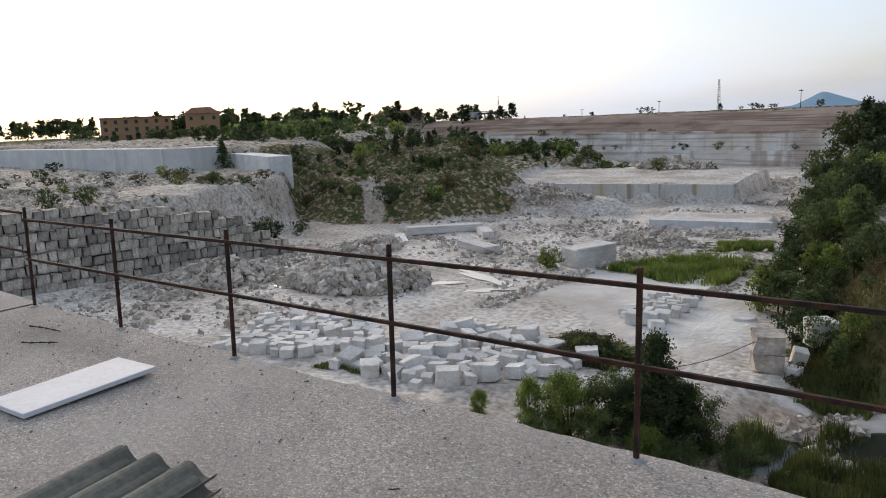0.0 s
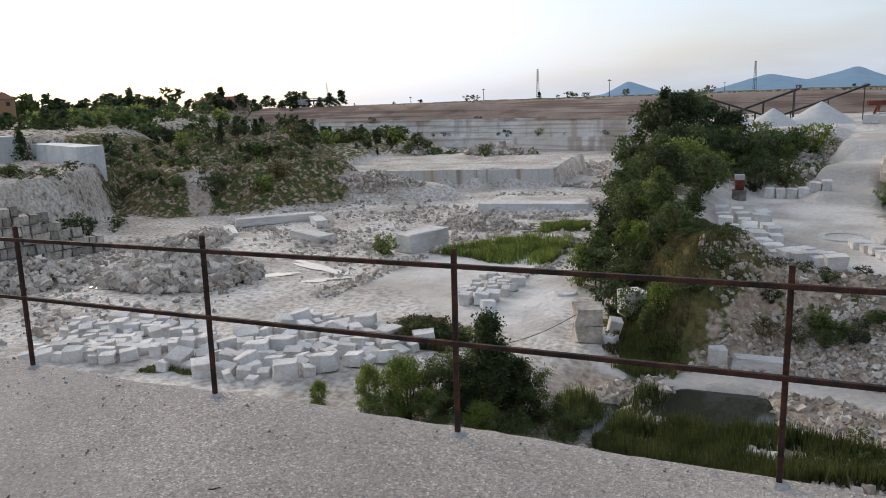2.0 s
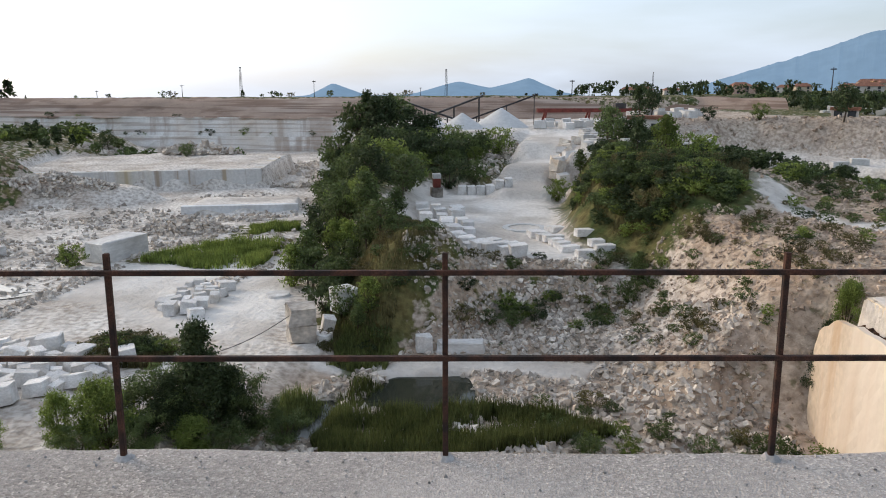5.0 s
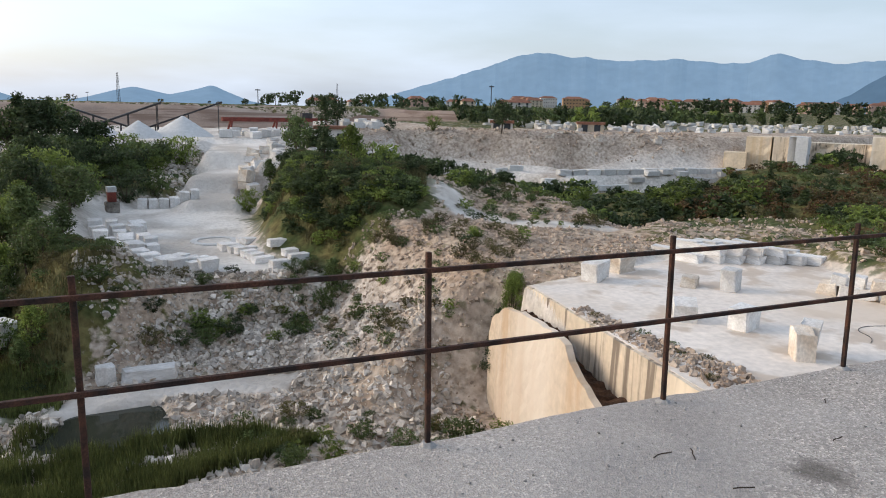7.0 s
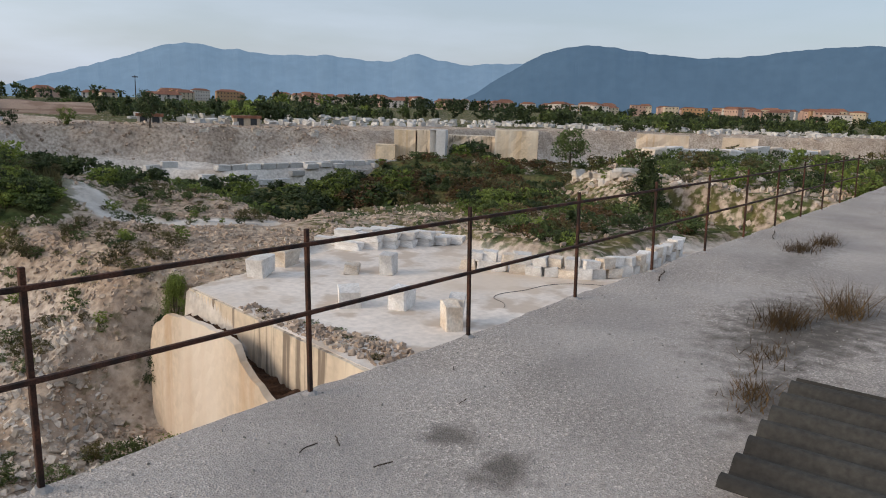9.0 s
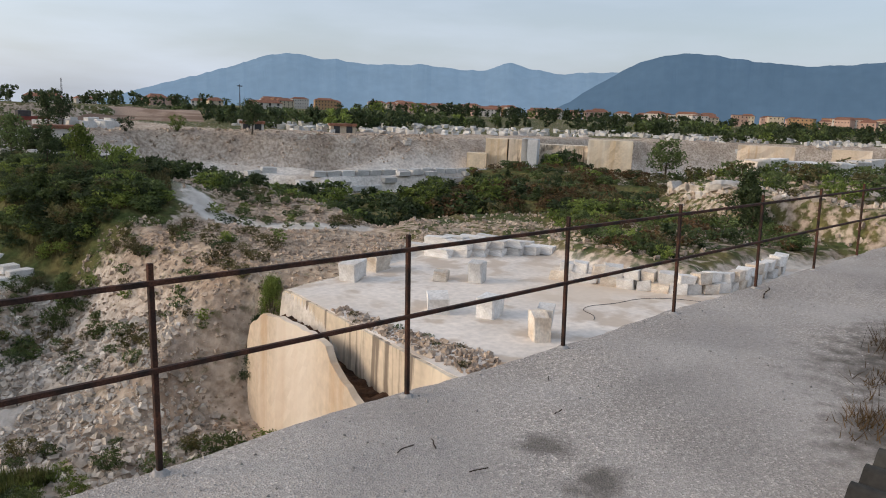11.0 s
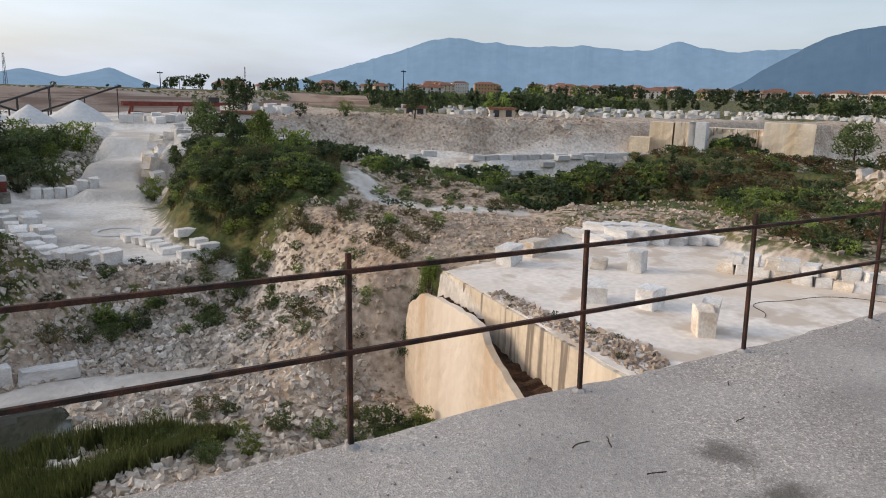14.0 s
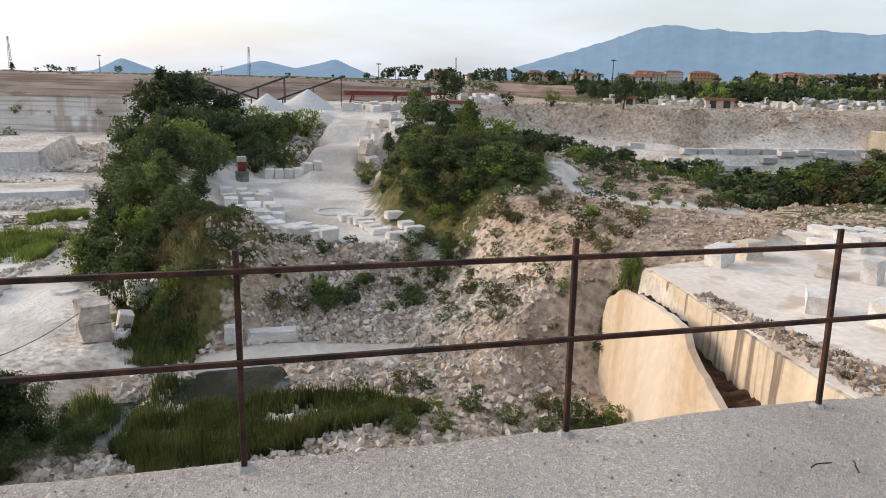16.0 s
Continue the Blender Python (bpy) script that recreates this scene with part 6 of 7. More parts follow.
def house(x, y, w, d, h, rz, colour, label, z=None, flat=False, floors=2, group="houses of the town"):
    root = empty("house", pose(x, y, (ground_z(x, y) if z is None else z) - 0.3, 0, 0, rz))
    bm = bmesh.new()
    add_box(bm, (w, d, h), pose(0, 0, h / 2))
    part("wall", bm, PLASTER[colour], root)
    bm = bmesh.new()
    e = 0.5
    if flat:
        add_box(bm, (w + e, d + e, 0.5), pose(0, 0, h + 0.25))
    else:
        rh = 0.18 * min(w, d) + 0.6
        lo = [bm.verts.new((sx * (w / 2 + e), sy * (d / 2 + e), h + 0.02)) for sx, sy in ((-1, -1), (1, -1), (1, 1), (-1, 1))]
        hi = [bm.verts.new((sx * w * 0.28, 0, h + rh)) for sx in (-1, 1)]
        bm.faces.new(lo)
        bm.faces.new((lo[0], lo[1], hi[1], hi[0]))
        bm.faces.new((lo[2], lo[3], hi[0], hi[1]))
        bm.faces.new((lo[1], lo[2], hi[1]))
        bm.faces.new((lo[3], lo[0], hi[0]))
    part("roof", bm, ROOF, root)
    nx = max(2, int(w / 3.5))
    for f in range(floors):
        for k in range(nx):
            bm = bmesh.new()
            add_box(bm, (1.2, 0.12, 1.4), pose((k - (nx - 1) / 2) * w / nx, -d / 2 - 0.03, (f + 0.55) * h / floors))
            part("window", bm, DARKGLASS, root)
    tagged(root, label, "house", group)
    return root


# villa on the rim
house(-272, 160, 26, 12, 8.6, 58, 0, "long ochre villa with a flat tiled roof on the quarry rim", None, True, 3, "villa on the rim")
house(-254, 178, 13, 11, 8.0, 56, 0, "ochre wing of the villa on the quarry rim", None, False, 2, "villa on the rim")
house(-200, 238, 22, 9, 4.0, 30, 2, "low tiled farmhouse behind the trees", None, False, 1, "villa on the rim")
hr = random.Random(77)
for k in range(110):
    a = radians(hr.uniform(28, 80))
    r = hr.uniform(760, 1200)
    house(r * math.sin(a), r * math.cos(a) - 3, hr.uniform(12, 26), hr.uniform(10, 14), hr.uniform(7, 11) + 0.012 * (r - 760), math.degrees(-a) + hr.uniform(-25, 25), hr.choice((1, 1, 2, 2, 3, 0)), hr.choice(("town house with a clay-tiled roof", "plastered town house with red roof tiles")), None, hr.random() < 0.25, hr.choice((2, 3, 3)))
for k in range(12):
    a = radians(hr.uniform(12, 30))
    r = hr.uniform(420, 640)
    house(r * math.sin(a), r * math.cos(a) - 3, hr.uniform(8, 14), 8, hr.uniform(3.2, 4.4), math.degrees(-a) + hr.uniform(-25, 25), hr.choice((1, 2, 3)), "low house with a clay-tiled roof on the plain", None, False, 2)
# sheds
house(31.5, 112, 5.5, 3.6, 3.0, -14, 1, "small pale shed by the yard lane", None, True, 1, "sheds of the works")
house(66, 118, 4, 2.6, 1.6, -30, 1, "small white works hut on the bench", None, True, 1, "sheds of the works")
house(86, 118, 5, 2.6, 1.6, -30, 3, "low works hut on the bench", None, True, 1, "sheds of the works")


def gravel_cone(x, y, r, h, label):
    bm = bmesh.new()
    n = 28
    rings = []
    for k in range(7):
        f = k / 6
        rr = r * (1 - f) + 0.15
        rings.append([bm.verts.new((x + rr * math.cos(a) * (1 + 0.06 * math.sin(3 * a + x)), y + rr * math.sin(a), -0.2 + h * f ** 0.93)) for a in np.linspace(0, 2 * math.pi, n + 1)[:-1]])
    for a, b in zip(rings, rings[1:]):
        for i in range(n):
            bm.faces.new((a[i], a[(i + 1) % n], b[(i + 1) % n], b[i]))
    bm.faces.new(rings[-1])
    z = ground_z(x, y)
    for v in bm.verts:
        v.co.z += z
    tagged(link_bm("gravel_cone", bm, GRAVEL, smooth=True), label, "gravel heap")


gravel_cone(3.0, 134, 4.2, 3.0, "conical pile of white gravel at the works")
gravel_cone(10.5, 136, 5.6, 3.8, "large conical pile of white gravel at the works")
gravel_cone(-2.5, 138, 3.5, 2.3, "small conical pile of white gravel at the works")


def conveyor(x, y, L, rz, rise, label):
    z = ground_z(x, y)
    root = empty("conveyor", pose(x, y, z, 0, 0, rz))
    bm = bmesh.new()
    q = add_box(bm, (L, 1.0, 0.32), pose(L / 2, 0, 1.0 + rise / 2, 0, -math.degrees(math.atan2(rise, L)), 0))
    part("belt_frame", bm, IRON_DARK, root)
    for f in (0.15, 0.55, 0.92):
        bm = bmesh.new()
        for s in (-0.4, 0.4):
            add_tube(bm, (L * f, s, -0.1), (L * f, s, 1.0 + rise * f), 0.09, 6)
        part("leg", bm, IRON_DARK, root)
    tagged(root, label, "conveyor", "conveyors of the works")


conveyor(-6, 142, 14, 12, 5.0, "dark inclined conveyor at the gravel works")
conveyor(4, 146, 15, -6, 5.5, "dark inclined conveyor over a gravel pile")
conveyor(2, 150, 12, 170, 4.0, "dark inclined conveyor at the gravel works")


def gantry():
    z = ground_z(36, 166)
    root = empty("gantry_crane", pose(36, 166, z, 0, 0, 0))
    for dy in (-1.0, 1.0):
        bm = bmesh.new()
        add_box(bm, (26, 0.5, 0.9), pose(-2, dy, 2.5), 0.03)
        part("beam", bm, IRON_RED, root)
    for x in (-13, -3, 9):
        for dy in (-1.8, 1.8):
            bm = bmesh.new()
            add_tube(bm, (x - 0.6, dy * 1.3, -0.3), (x, dy * 0.6, 2.2), 0.24, 6)
            part("leg", bm, IRON_RED, root)
    bm = bmesh.new()
    add_box(bm, (2.4, 2.6, 1.2), pose(4, 0, 3.5), 0.05)
    trolley = part("trolley", bm, IRON_DARK, root)
    bm = bmesh.new()
    add_tube(bm, (4, 0, 1.0), (4, 0, 3.0), 0.06, 5)
    part("hoist_rope", bm, IRON_DARK, trolley)
    tagged(root, "red steel gantry crane over the far stone yard", "gantry crane")


gantry()


def plant_on_rim():
    """Old stone-sawing gantry on the rim."""
    z = ground_z(-150, 226)
    root = empty("sawing_gantry", pose(-152, 226, z, 0, 0, -14))
    bm = bmesh.new()
    add_box(bm, (15, 1.2, 0.7), pose(8, 0, 2.6), 0.03)
    part("beam", bm, IRON_DARK, root)
    bm = bmesh.new()
    add_box(bm, (5, 3, 2.0), pose(-3, 0, 2.2), 0.1)
    part("engine_house", bm, SHEET, root)
    for x in (-5, -1, 4, 12, 14.5):
        bm = bmesh.new()
        add_tube(bm, (x, 0, -0.5), (x, 0, 2.5), 0.22, 6)
        part("leg", bm, IRON_DARK, root)
    bm = bmesh.new()
    add_tube(bm, (-10, 0, 3.6), (16, 0, 3.1), 0.10, 6)
    part("boom", bm, IRON_DARK, root)
    tagged(root, "old dark sawing gantry on the quarry rim", "gantry")


plant_on_rim()


def mast(az, dist, h, w, label, lattice=True):
    a = radians(az)
    x, y = -dist * math.sin(a), dist * math.cos(a) - 3
    root = empty("mast", pose(x, y, ground_z(x, y) - 0.5, 0, 0, az))
    if lattice:
        for sx, sy in ((-1, -1), (1, -1), (0, 1)):
            bm = bmesh.new()
            add_tube(bm, (sx * w, sy * w, 0), (sx * w * 0.4, sy * w * 0.4, h), w * 0.13, 4)
            part("leg", bm, IRON_DARK, root)
        n = int(h / (w * 2.4))
        for k in range(n):
            bm = bmesh.new()
            z0, z1 = h * k / n, h * (k + 1) / n
            s0, s1 = w * (1 - 0.6 * k / n), w * (1 - 0.6 * (k + 1) / n)
            add_tube(bm, (-s0, -s0, z0), (s1, -s1, z1), w * 0.07, 3)
            add_tube(bm, (s0, -s0, z0), (-s1, -s1, z1), w * 0.07, 3)
            part("brace", bm, IRON_DARK, root)
    else:
        bm = bmesh.new()
        add_tube(bm, (0, 0, 0), (0, 0, h), w, 6, w * 0.5)
        part("pole", bm, IRON_DARK, root)
        bm = bmesh.new()
        add_box(bm, (w * 8, w * 1.5, w * 1.5), pose(0, 0, h * 0.93))
        part("crossarm", bm, IRON_DARK, root)
    tagged(root, label, "mast", "masts on the plain")


for az, d, h, w, lat in ((15.6, 420, 17.0, 0.9, True), (0.0, 420, 16.0, 0.9, True), (31.9, 420, 14.0, 0.5, True), (19.8, 330, 5.8, 0.18, False), (-9.7, 420, 9.5, 0.35, False), (-15.65, 420, 13.0, 0.6, True), (25.5, 300, 3.2, 0.16, False), (-27.6, 520, 16, 0.45, False), (2.0, 380, 5.5, 0.16, False), (10.2, 420, 10, 0.25, False), (-11.0, 420, 7, 0.25, False)):
    mast(az, d, h, w, "tall lattice mast on the plain" if lat else "slim pole with a crossarm on the plain", lat)


# distance haze is painted: a blue base colour plus an even emission
def mountain_mat(name, col, haze_glow):
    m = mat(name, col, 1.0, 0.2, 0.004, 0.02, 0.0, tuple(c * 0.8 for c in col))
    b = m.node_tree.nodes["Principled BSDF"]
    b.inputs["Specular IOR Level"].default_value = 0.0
    b.inputs["Emission Color"].default_value = (*haze_glow, 1)
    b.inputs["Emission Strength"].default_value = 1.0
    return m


def mountains(name, dist, crest, material, label, seed, rough=0.12):
    """A distant range: a broad ridge whose crest rises and falls by bearing and rise, in degrees."""
    c = np.array(sorted(crest))
    az = np.linspace(c[0, 0], c[-1, 0], 300)
    el = np.interp(az, c[:, 0], c[:, 1])
    k = np.hanning(13)
    el = np.convolve(np.pad(el, 6, mode="edge"), k / k.sum(), mode="valid")
    el = el + rough * fbm(az, az * 0, 2.2, 5, seed) * np.clip(el, 0, 1)
    depth = np.linspace(-0.12, 0.12, 9)
    X, Y, Z = [], [], []
    for f in depth:
        k = 1 - (abs(f) / 0.12) ** 1.4
        r = dist * (1 + f)
        jag = 1 + 0.10 * fbm(az * 1.0, az * 0 + f * 40, 2.0, 3, seed + 2) * (1 - k)
        X.append(-r * np.sin(np.radians(az)))
        Y.append(r * np.cos(np.radians(az)))
        Z.append(-70 + (r * np.tan(np.radians(el)) + 71.7) * k * jag)
    V = np.stack([np.array(X), np.array(Y), np.array(Z)], -1).reshape(-1, 3)
    na = len(az)
    F = [(i * na + j, i * na + j + 1, (i + 1) * na + j + 1, (i + 1) * na + j) for i in range(len(depth) - 1) for j in range(na - 1)]
    me = bpy.data.meshes.new(name)
    me.from_pydata(V.tolist(), [], F)
    me.materials.append(material)
    tagged(new(name, me), label, "mountain", kind="structure")


# the emission colours stand in for blue air before each range
M_FAR = mountain_mat("far_hazed_hills", (0.07, 0.10, 0.14), (0.140, 0.215, 0.300))
M_NEAR = mountain_mat("nearer_hazed_hills", (0.035, 0.055, 0.075), (0.066, 0.114, 0.178))
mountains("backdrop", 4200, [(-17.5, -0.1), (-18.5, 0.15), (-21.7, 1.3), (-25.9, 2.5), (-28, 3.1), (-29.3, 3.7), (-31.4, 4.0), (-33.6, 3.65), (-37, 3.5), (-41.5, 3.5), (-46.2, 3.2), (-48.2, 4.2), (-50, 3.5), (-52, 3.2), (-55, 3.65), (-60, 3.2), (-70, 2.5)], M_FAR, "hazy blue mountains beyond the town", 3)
mountains("backdrop_near", 3500, [(-50.5, -0.2), (-52.4, 1.1), (-55.7, 3.1), (-58, 4.4), (-61, 5.0), (-63.3, 4.85), (-66, 4.4), (-69.4, 4.0), (-72.6, 4.4), (-75.2, 4.8), (-80, 5.0), (-90, 3.5), (-110, 2.0)], M_NEAR, "dark mountain in blue haze beyond the town", 5)
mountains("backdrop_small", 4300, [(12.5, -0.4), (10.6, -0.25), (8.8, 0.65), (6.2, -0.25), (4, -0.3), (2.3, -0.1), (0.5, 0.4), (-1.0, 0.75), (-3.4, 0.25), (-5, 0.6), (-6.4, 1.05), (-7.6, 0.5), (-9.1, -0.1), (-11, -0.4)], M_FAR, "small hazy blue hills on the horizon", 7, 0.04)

# ---------------- things on the terrace ----------------
FIBRE = mat("grey_fibre_cement", (0.20, 0.19, 0.155), 0.9, 0.25, 1.5, 30.0, 0.4, (0.12, 0.115, 0.095), bump_d=0.004)
FIBRE_D = mat("dark_fibre_cement", (0.060, 0.056, 0.048), 0.9, 0.3, 1.5, 30.0, 0.4, (0.035, 0.032, 0.028), bump_d=0.004)
STRAW = leaf_mat("dry_grass", (0.19, 0.12, 0.05), (0.11, 0.07, 0.035))
TWIG = mat("dry_twig", (0.07, 0.05, 0.035), 0.95, 0.3, 5, 40, 0.3)


def sheet_stack(m, waves, length, heights, material, label):
    """Corrugated sheets lying on one another, each a little askew."""
    r = random.Random(waves)
    root = empty("corrugated_sheets", m)
    for k, z in enumerate(heights):
        bm = bmesh.new()
        per, amp, th = 0.235, 0.034, 0.007
        n = waves * 12
        sx, sy, a = r.uniform(-0.03, 0.03) * k, r.uniform(-0.04, 0.04) * k, r.uniform(-1.5, 1.5)
        rows = []
        for i in range(n + 1):
            u = i / n * waves * per
            s = math.sin(2 * math.pi * u / per)
            h = amp * math.copysign(abs(s) ** 0.7, s)
            rows.append([bm.verts.new((u + sx, sy, z + h)), bm.verts.new((u + sx, sy - length, z + h)), bm.verts.new((u + sx, sy - length, z + h - th)), bm.verts.new((u + sx, sy, z + h - th))])
        for p, q in zip(rows, rows[1:]):
            for j in range(4):
                bm.faces.new((p[j], q[j], q[(j + 1) % 4], p[(j + 1) % 4]))
        bm.faces.new(rows[0])
        bm.faces.new(rows[-1][::-1])
        part("sheet", bm, material, root, smooth=False)
    tagged(root, label, "corrugated sheets")


def terrace_things():
    r = random.Random(12)
    bm = bmesh.new()
    add_box(bm, (0.49, 0.94, 0.035), None, 0.004)
    ob = link_bm("white_slab", bm, mat("white_slab", (0.66, 0.66, 0.68), 0.6, 0.06, 2.0, 20.0, 0.1))
    ob.matrix_world = pose(-5.20, -1.01, 0.036, 1.0, -1.0, 1.5)
    tagged(ob, "thin white stone slab lying on the terrace floor", "slab")
    sheet_stack(pose(-3.74, -1.54, 0.0, 0, 0, 10), 3, 1.5, (0.035, 0.075, 0.115), FIBRE, "stack of grey corrugated fibre-cement sheets on the terrace floor")
    sheet_stack(pose(3.34, -2.42, 0.0, 0, 0, 3), 7, 1.5, (0.035, 0.075, 0.115, 0.155, 0.195), FIBRE_D, "stack of dark corrugated fibre-cement sheets on the terrace floor")
    # dry weeds rooted in the dirt
    for x, y, n, h in ((6.83, -1.69, 300, 0.22), (4.96, -2.02, 160, 0.12), (7.6, -2.0, 200, 0.34), (5.8, -1.85, 90, 0.12), (10.8, -0.85, 260, 0.16), (11.6, -1.0, 200, 0.2)):
        pts = np.array([(r.gauss(0, 0.16), r.gauss(0, 0.09)) for _ in range(n)])
        bm = bmesh.new()
        for px, py in pts:
            hh = h * r.uniform(0.3, 1.1)
            lx, ly = r.gauss(0, 0.5) * hh, r.gauss(0, 0.5) * hh
            a = r.uniform(0, 6.28)
            w = 0.004
            bm.faces.new([bm.verts.new((px - w * math.cos(a), py - w * math.sin(a), 0.002)), bm.verts.new((px + w * math.cos(a), py + w * math.sin(a), 0.002)), bm.verts.new((px + lx, py + ly, hh))])
        ob = link_bm("dry_weed", bm, STRAW)
        ob.matrix_world = pose(x, y, 0.0)
        tagged(ob, "dry straw-coloured weed growing on the terrace", "weed", "weeds on the terrace")
    # twigs and scraps
    for x, y, L, rz in ((7.82, -0.17, 0.55, 20), (11.85, -0.28, 0.8, 8), (4.0, -0.36, 0.07, 40), (2.73, -0.95, 0.10, -30), (-6.6, -0.6, 0.35, 30), (-2.4, -0.9, 0.06, 10), (2.6, -0.55, 0.12, 5), (2.75, -0.6, 0.1, 60), (3.6, -0.75, 0.06, 0), (1.2, -0.7, 0.05, 80), (-7.0, -0.35, 0.5, 12)):
        bm = bmesh.new()
        p = Vector((-L / 2, 0, 0.012))
        for k in range(4):
            q = p + Vector((L / 4, r.uniform(-0.06, 0.06) * L, r.uniform(-0.002, 0.006)))
            add_tube(bm, p, q, 0.004 if L < 0.2 else 0.009, 5, 0.003)
            p = q
        ob = link_bm("twig", bm, TWIG)
        ob.matrix_world = pose(x, y, 0.0, 0, 0, rz)
        tagged(ob, "dry dark twig lying on the terrace floor", "twig", "twigs on the terrace")
    # loose grit in numbers nobody could count
    rng = np.random.default_rng(3)
    n = 5000
    x, y = rng.uniform(-7.5, 9, n), -3.2 * rng.uniform(0, 1, n) ** 1.4 + 0.02
    s = 0.005 + 0.014 * rng.uniform(0, 1, n) ** 3
    rock_cloud("grit", np.column_stack([x, y, s * 0.2]), s, island(mat("grit", (0.45, 0.42, 0.39), 0.9, 0.2, 20, 90, 0.0), 0.6), "small loose stones on the terrace floor", 5, 0.7, "grit")


terrace_things()


# ---------------- railing that leaves the corner, and small things in the pit ----------------
def side_railing():
    rail = empty("side_railing", pose(-8.03, 0, 0))
    for k in range(1, 5):
        bm = bmesh.new()
        add_box(bm, (0.026, 0.026, 1.05), pose(-1.6 * k, 0.08 * k, 0.45))
        part("post", bm, RUST, rail)
    for z in (0.985, 0.58):
        bm = bmesh.new()
        add_tube(bm, (0, 0, z), (-6.4, 0.32, z), 0.014, 6)
        part("rail", bm, RUST, rail)
    tagged(rail, "rusty iron railing turning off at the terrace corner", "railing")
    bm = bmesh.new()
    vs = [bm.verts.new(p) for p in ((-8.15, -14, 0), (-8.15, 0.12, 0), (-15, 0.4, 0), (-24, 0.8, 0), (-24, -14, 0))]
    lo = [bm.verts.new((v.co.x, v.co.y, -17)) for v in vs]
    bm.faces.new(vs)
    bm.faces.new(lo[::-1])
    for i in range(5):
        bm.faces.new((vs[i], vs[(i + 1) % 5], lo[(i + 1) % 5], lo[i]))
    tagged(link_bm("floor_west", bm, FLOOR), "grey concrete terrace beyond the corner", "floor", kind="structure")


side_railing()


def ring(x, y, r, h, name, label, category):
    bm = bmesh.new()
    n = 40
    z = ground_z(x, y)
    A = []
    for a in np.linspace(0, 2 * math.pi, n + 1)[:-1]:
        c, s = math.cos(a), math.sin(a)
        A.append([bm.verts.new((x + k * c, y + k * s, z + zz)) for k, zz in ((r, -0.1), (r, h), (r * 0.72, h), (r * 0.72, -0.1))])
    for p, q in zip(A, A[1:] + A[:1]):
        for j in range(3):
            bm.faces.new((p[j], q[j], q[j + 1], p[j + 1]))
    tagged(link_bm(name, bm, GRAVEL), label, category)


ring(7.4, 64.0, 2.1, 0.10, "stone_ring", "low ring of pale stone in the yard", "ring")
bm = bmesh.new()
bmesh.ops.create_cone(bm, cap_ends=True, segments=28, radius1=1.0, radius2=0.9, depth=0.2)
ob = link_bm("stone_disc", bm, STONE)
ob.matrix_world = pose(-13.3, 51.3, ground_z(-13.3, 51.3) + 0.08)
tagged(ob, "flat round white stone lying on the dusty road", "stone disc")


def cable():
    """A cable slung from the stacked blocks to the ground across the road."""
    a, b = Vector((-9.6, 40.8, ground_z(-9.4, 41) + 2.1)), Vector((-14.6, 37.4, ground_z(-14.6, 37.4) + 0.2))
    cu = bpy.data.curves.new("cable", 'CURVE')
    cu.dimensions, cu.bevel_depth, cu.bevel_resolution = '3D', 0.022, 1
    sp = cu.splines.new('POLY')
    sp.points.add(10)
    for i in range(11):
        sp.points[i].co = (*(a.lerp(b, i / 10) - Vector((0, 0, 0.35 * math.sin(math.pi * i / 10)))), 1)
    cu.materials.append(IRON_DARK)
    tagged(new("cable", cu), "black cable slung from the stacked blocks", "cable")


cable()


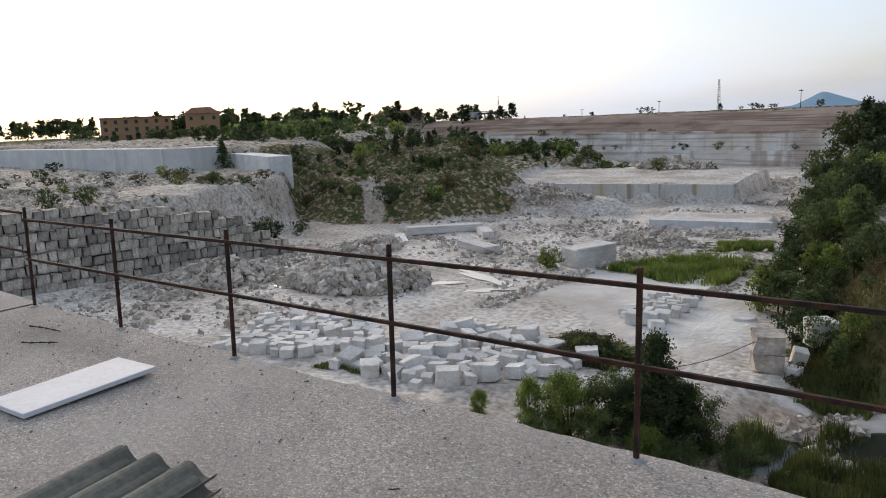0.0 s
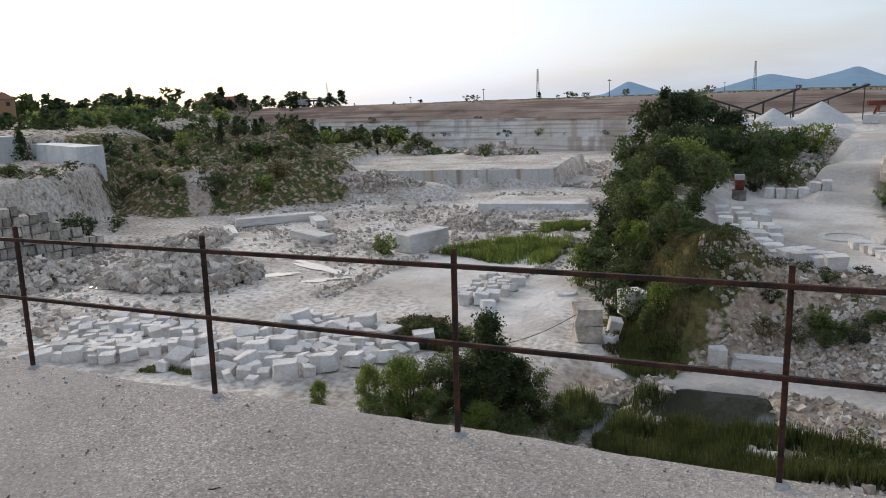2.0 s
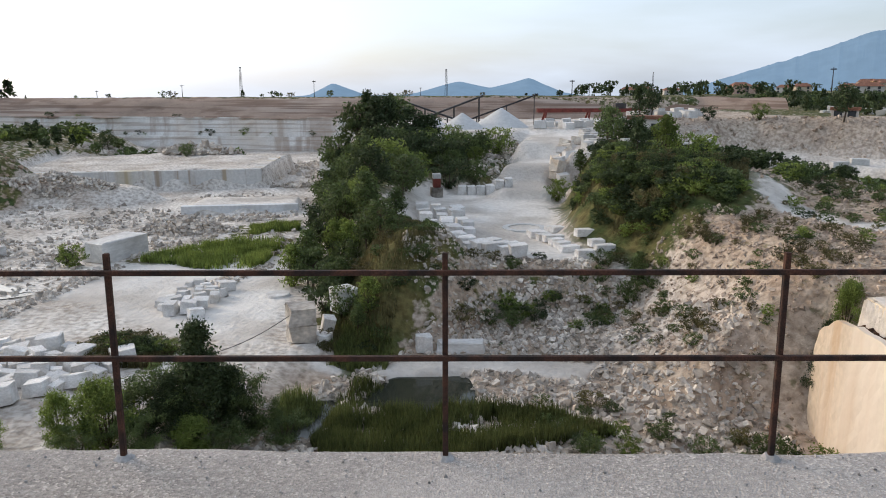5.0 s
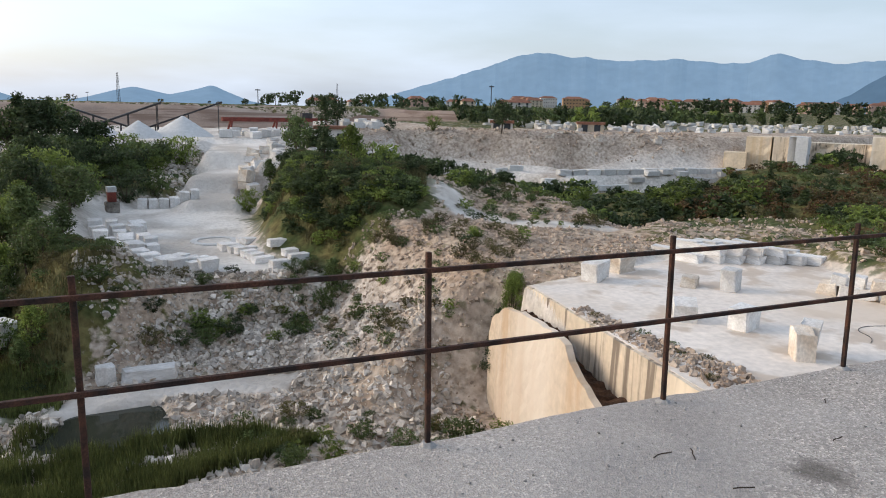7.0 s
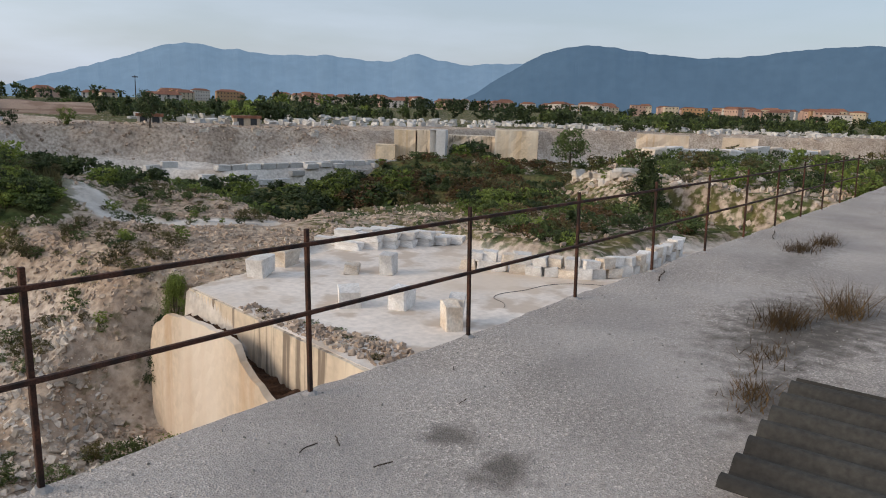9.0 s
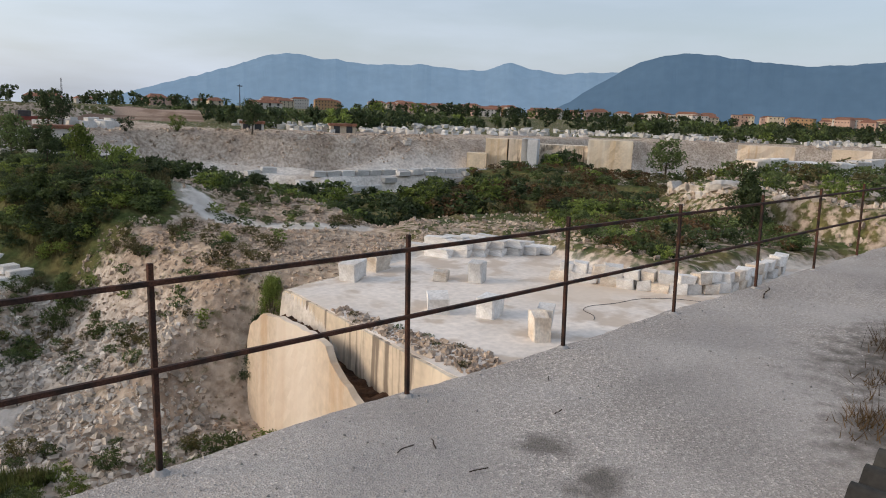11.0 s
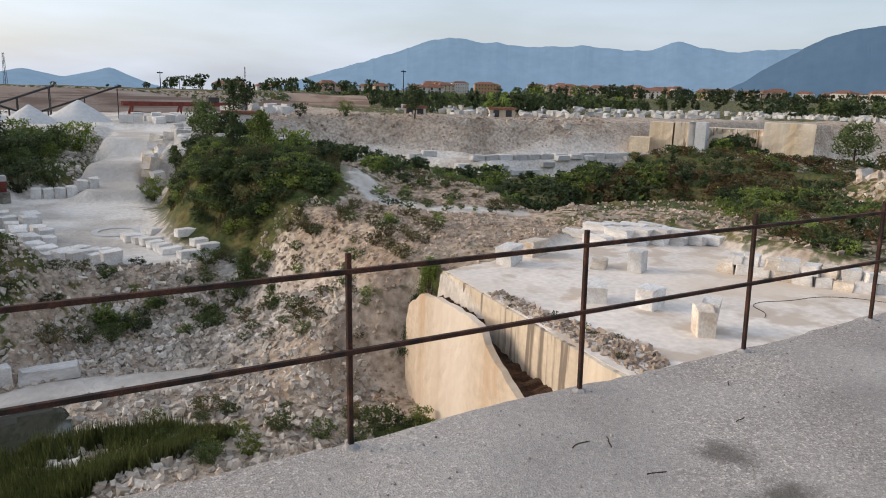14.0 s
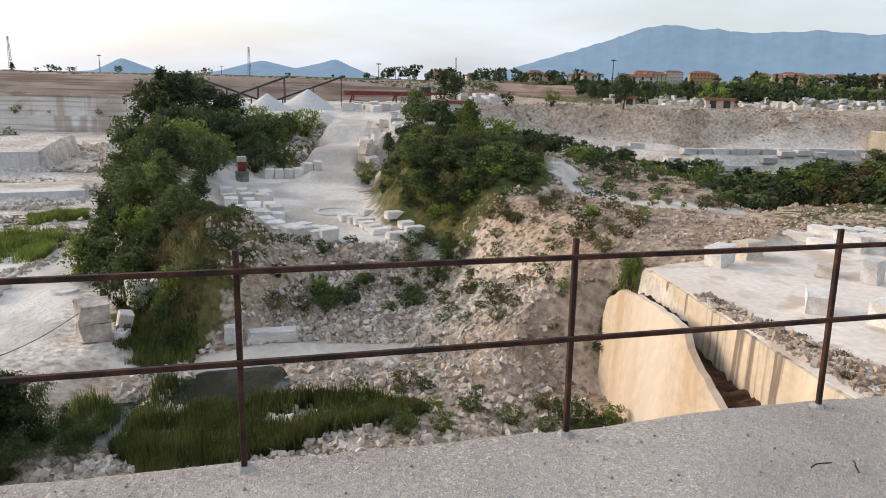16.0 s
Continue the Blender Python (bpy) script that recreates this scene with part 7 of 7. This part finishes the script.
def floor_cable():
    """A thin black hose lying in loops on the sawn floor."""
    cu = bpy.data.curves.new("hose", 'CURVE')
    cu.dimensions, cu.bevel_depth, cu.bevel_resolution = '3D', 0.013, 1
    sp = cu.splines.new('NURBS')
    way = ((27.5, 15.2), (28.4, 15.6), (28.2, 16.6), (29.6, 17.0), (31.0, 16.2), (33.0, 16.4), (34.6, 15.2), (35.2, 13.8))
    sp.points.add(len(way) - 1)
    for p, (x, y) in zip(sp.points, way):
        p.co = (x, y, -7.387, 1)
    sp.use_endpoint_u = True
    cu.materials.append(IRON_DARK)
    tagged(new("hose", cu), "thin black hose lying on the sawn stone floor", "hose")


floor_cable()


def loader(x, y, rz):
    """A small rusty stone-cutting machine by the ramp."""
    root = empty("cutting_machine", pose(x, y, ground_z(x, y), 0, 0, rz))
    bm = bmesh.new()
    add_box(bm, (1.4, 1.2, 1.2), pose(0, 0, 0.6), 0.05)
    part("base", bm, STONE_W, root)
    bm = bmesh.new()
    add_box(bm, (0.9, 0.8, 1.2), pose(0, 0, 1.8), 0.05)
    part("cabin", bm, IRON_RED, root)
    bm = bmesh.new()
    add_box(bm, (1.0, 0.9, 0.6), pose(0, 0, 2.6), 0.05)
    part("roof", bm, SHEET, root)
    tagged(root, "red and grey cutting machine beside the yard ramp", "machine")


loader(-1.2, 84.5, 10)


def puddle(x, y, rx, ry, rz, seed):
    """A shallow sheet of water on the quarry floor."""
    bm = bmesh.new()
    n = 40
    a = np.linspace(0, 2 * math.pi, n + 1)[:-1]
    k = 1 + 0.45 * vnoise(np.cos(a) * 3, np.sin(a) * 3, 1.3, seed)
    z = float(np.mean(ground(x + rx * np.cos(a) * 0.6, y + ry * np.sin(a) * 0.6)[0])) + 0.05
    bm.faces.new([bm.verts.new((rx * q * math.cos(t), ry * q * math.sin(t), 0)) for q, t in zip(k, a)])
    ob = link_bm("puddle", bm, PUDDLE)
    ob.matrix_world = pose(x, y, z, 0, 0, rz)
    tagged(ob, "shallow milky puddle on the quarry floor", "puddle", "puddles on the quarry floor")


PUDDLE = mat("milky_water", (0.46, 0.44, 0.40), 0.10, 0.1, 0.3, 3.0, 0.0)
PUDDLE.node_tree.nodes["Principled BSDF"].inputs["Specular IOR Level"].default_value = 0.5
for x, y, rx, ry, rz in ((-43.5, 57.5, 3.6, 1.0, 20), (-38.5, 54.5, 4.2, 0.8, -25), (-40.5, 50.5, 2.6, 0.7, 35), (-52, 42.5, 2.6, 0.6, 10), (-35.5, 50.0, 3.0, 0.6, 40), (-58.5, 46.5, 2.2, 0.8, 0)):
    puddle(x, y, rx, ry, rz, int(rx * 10))
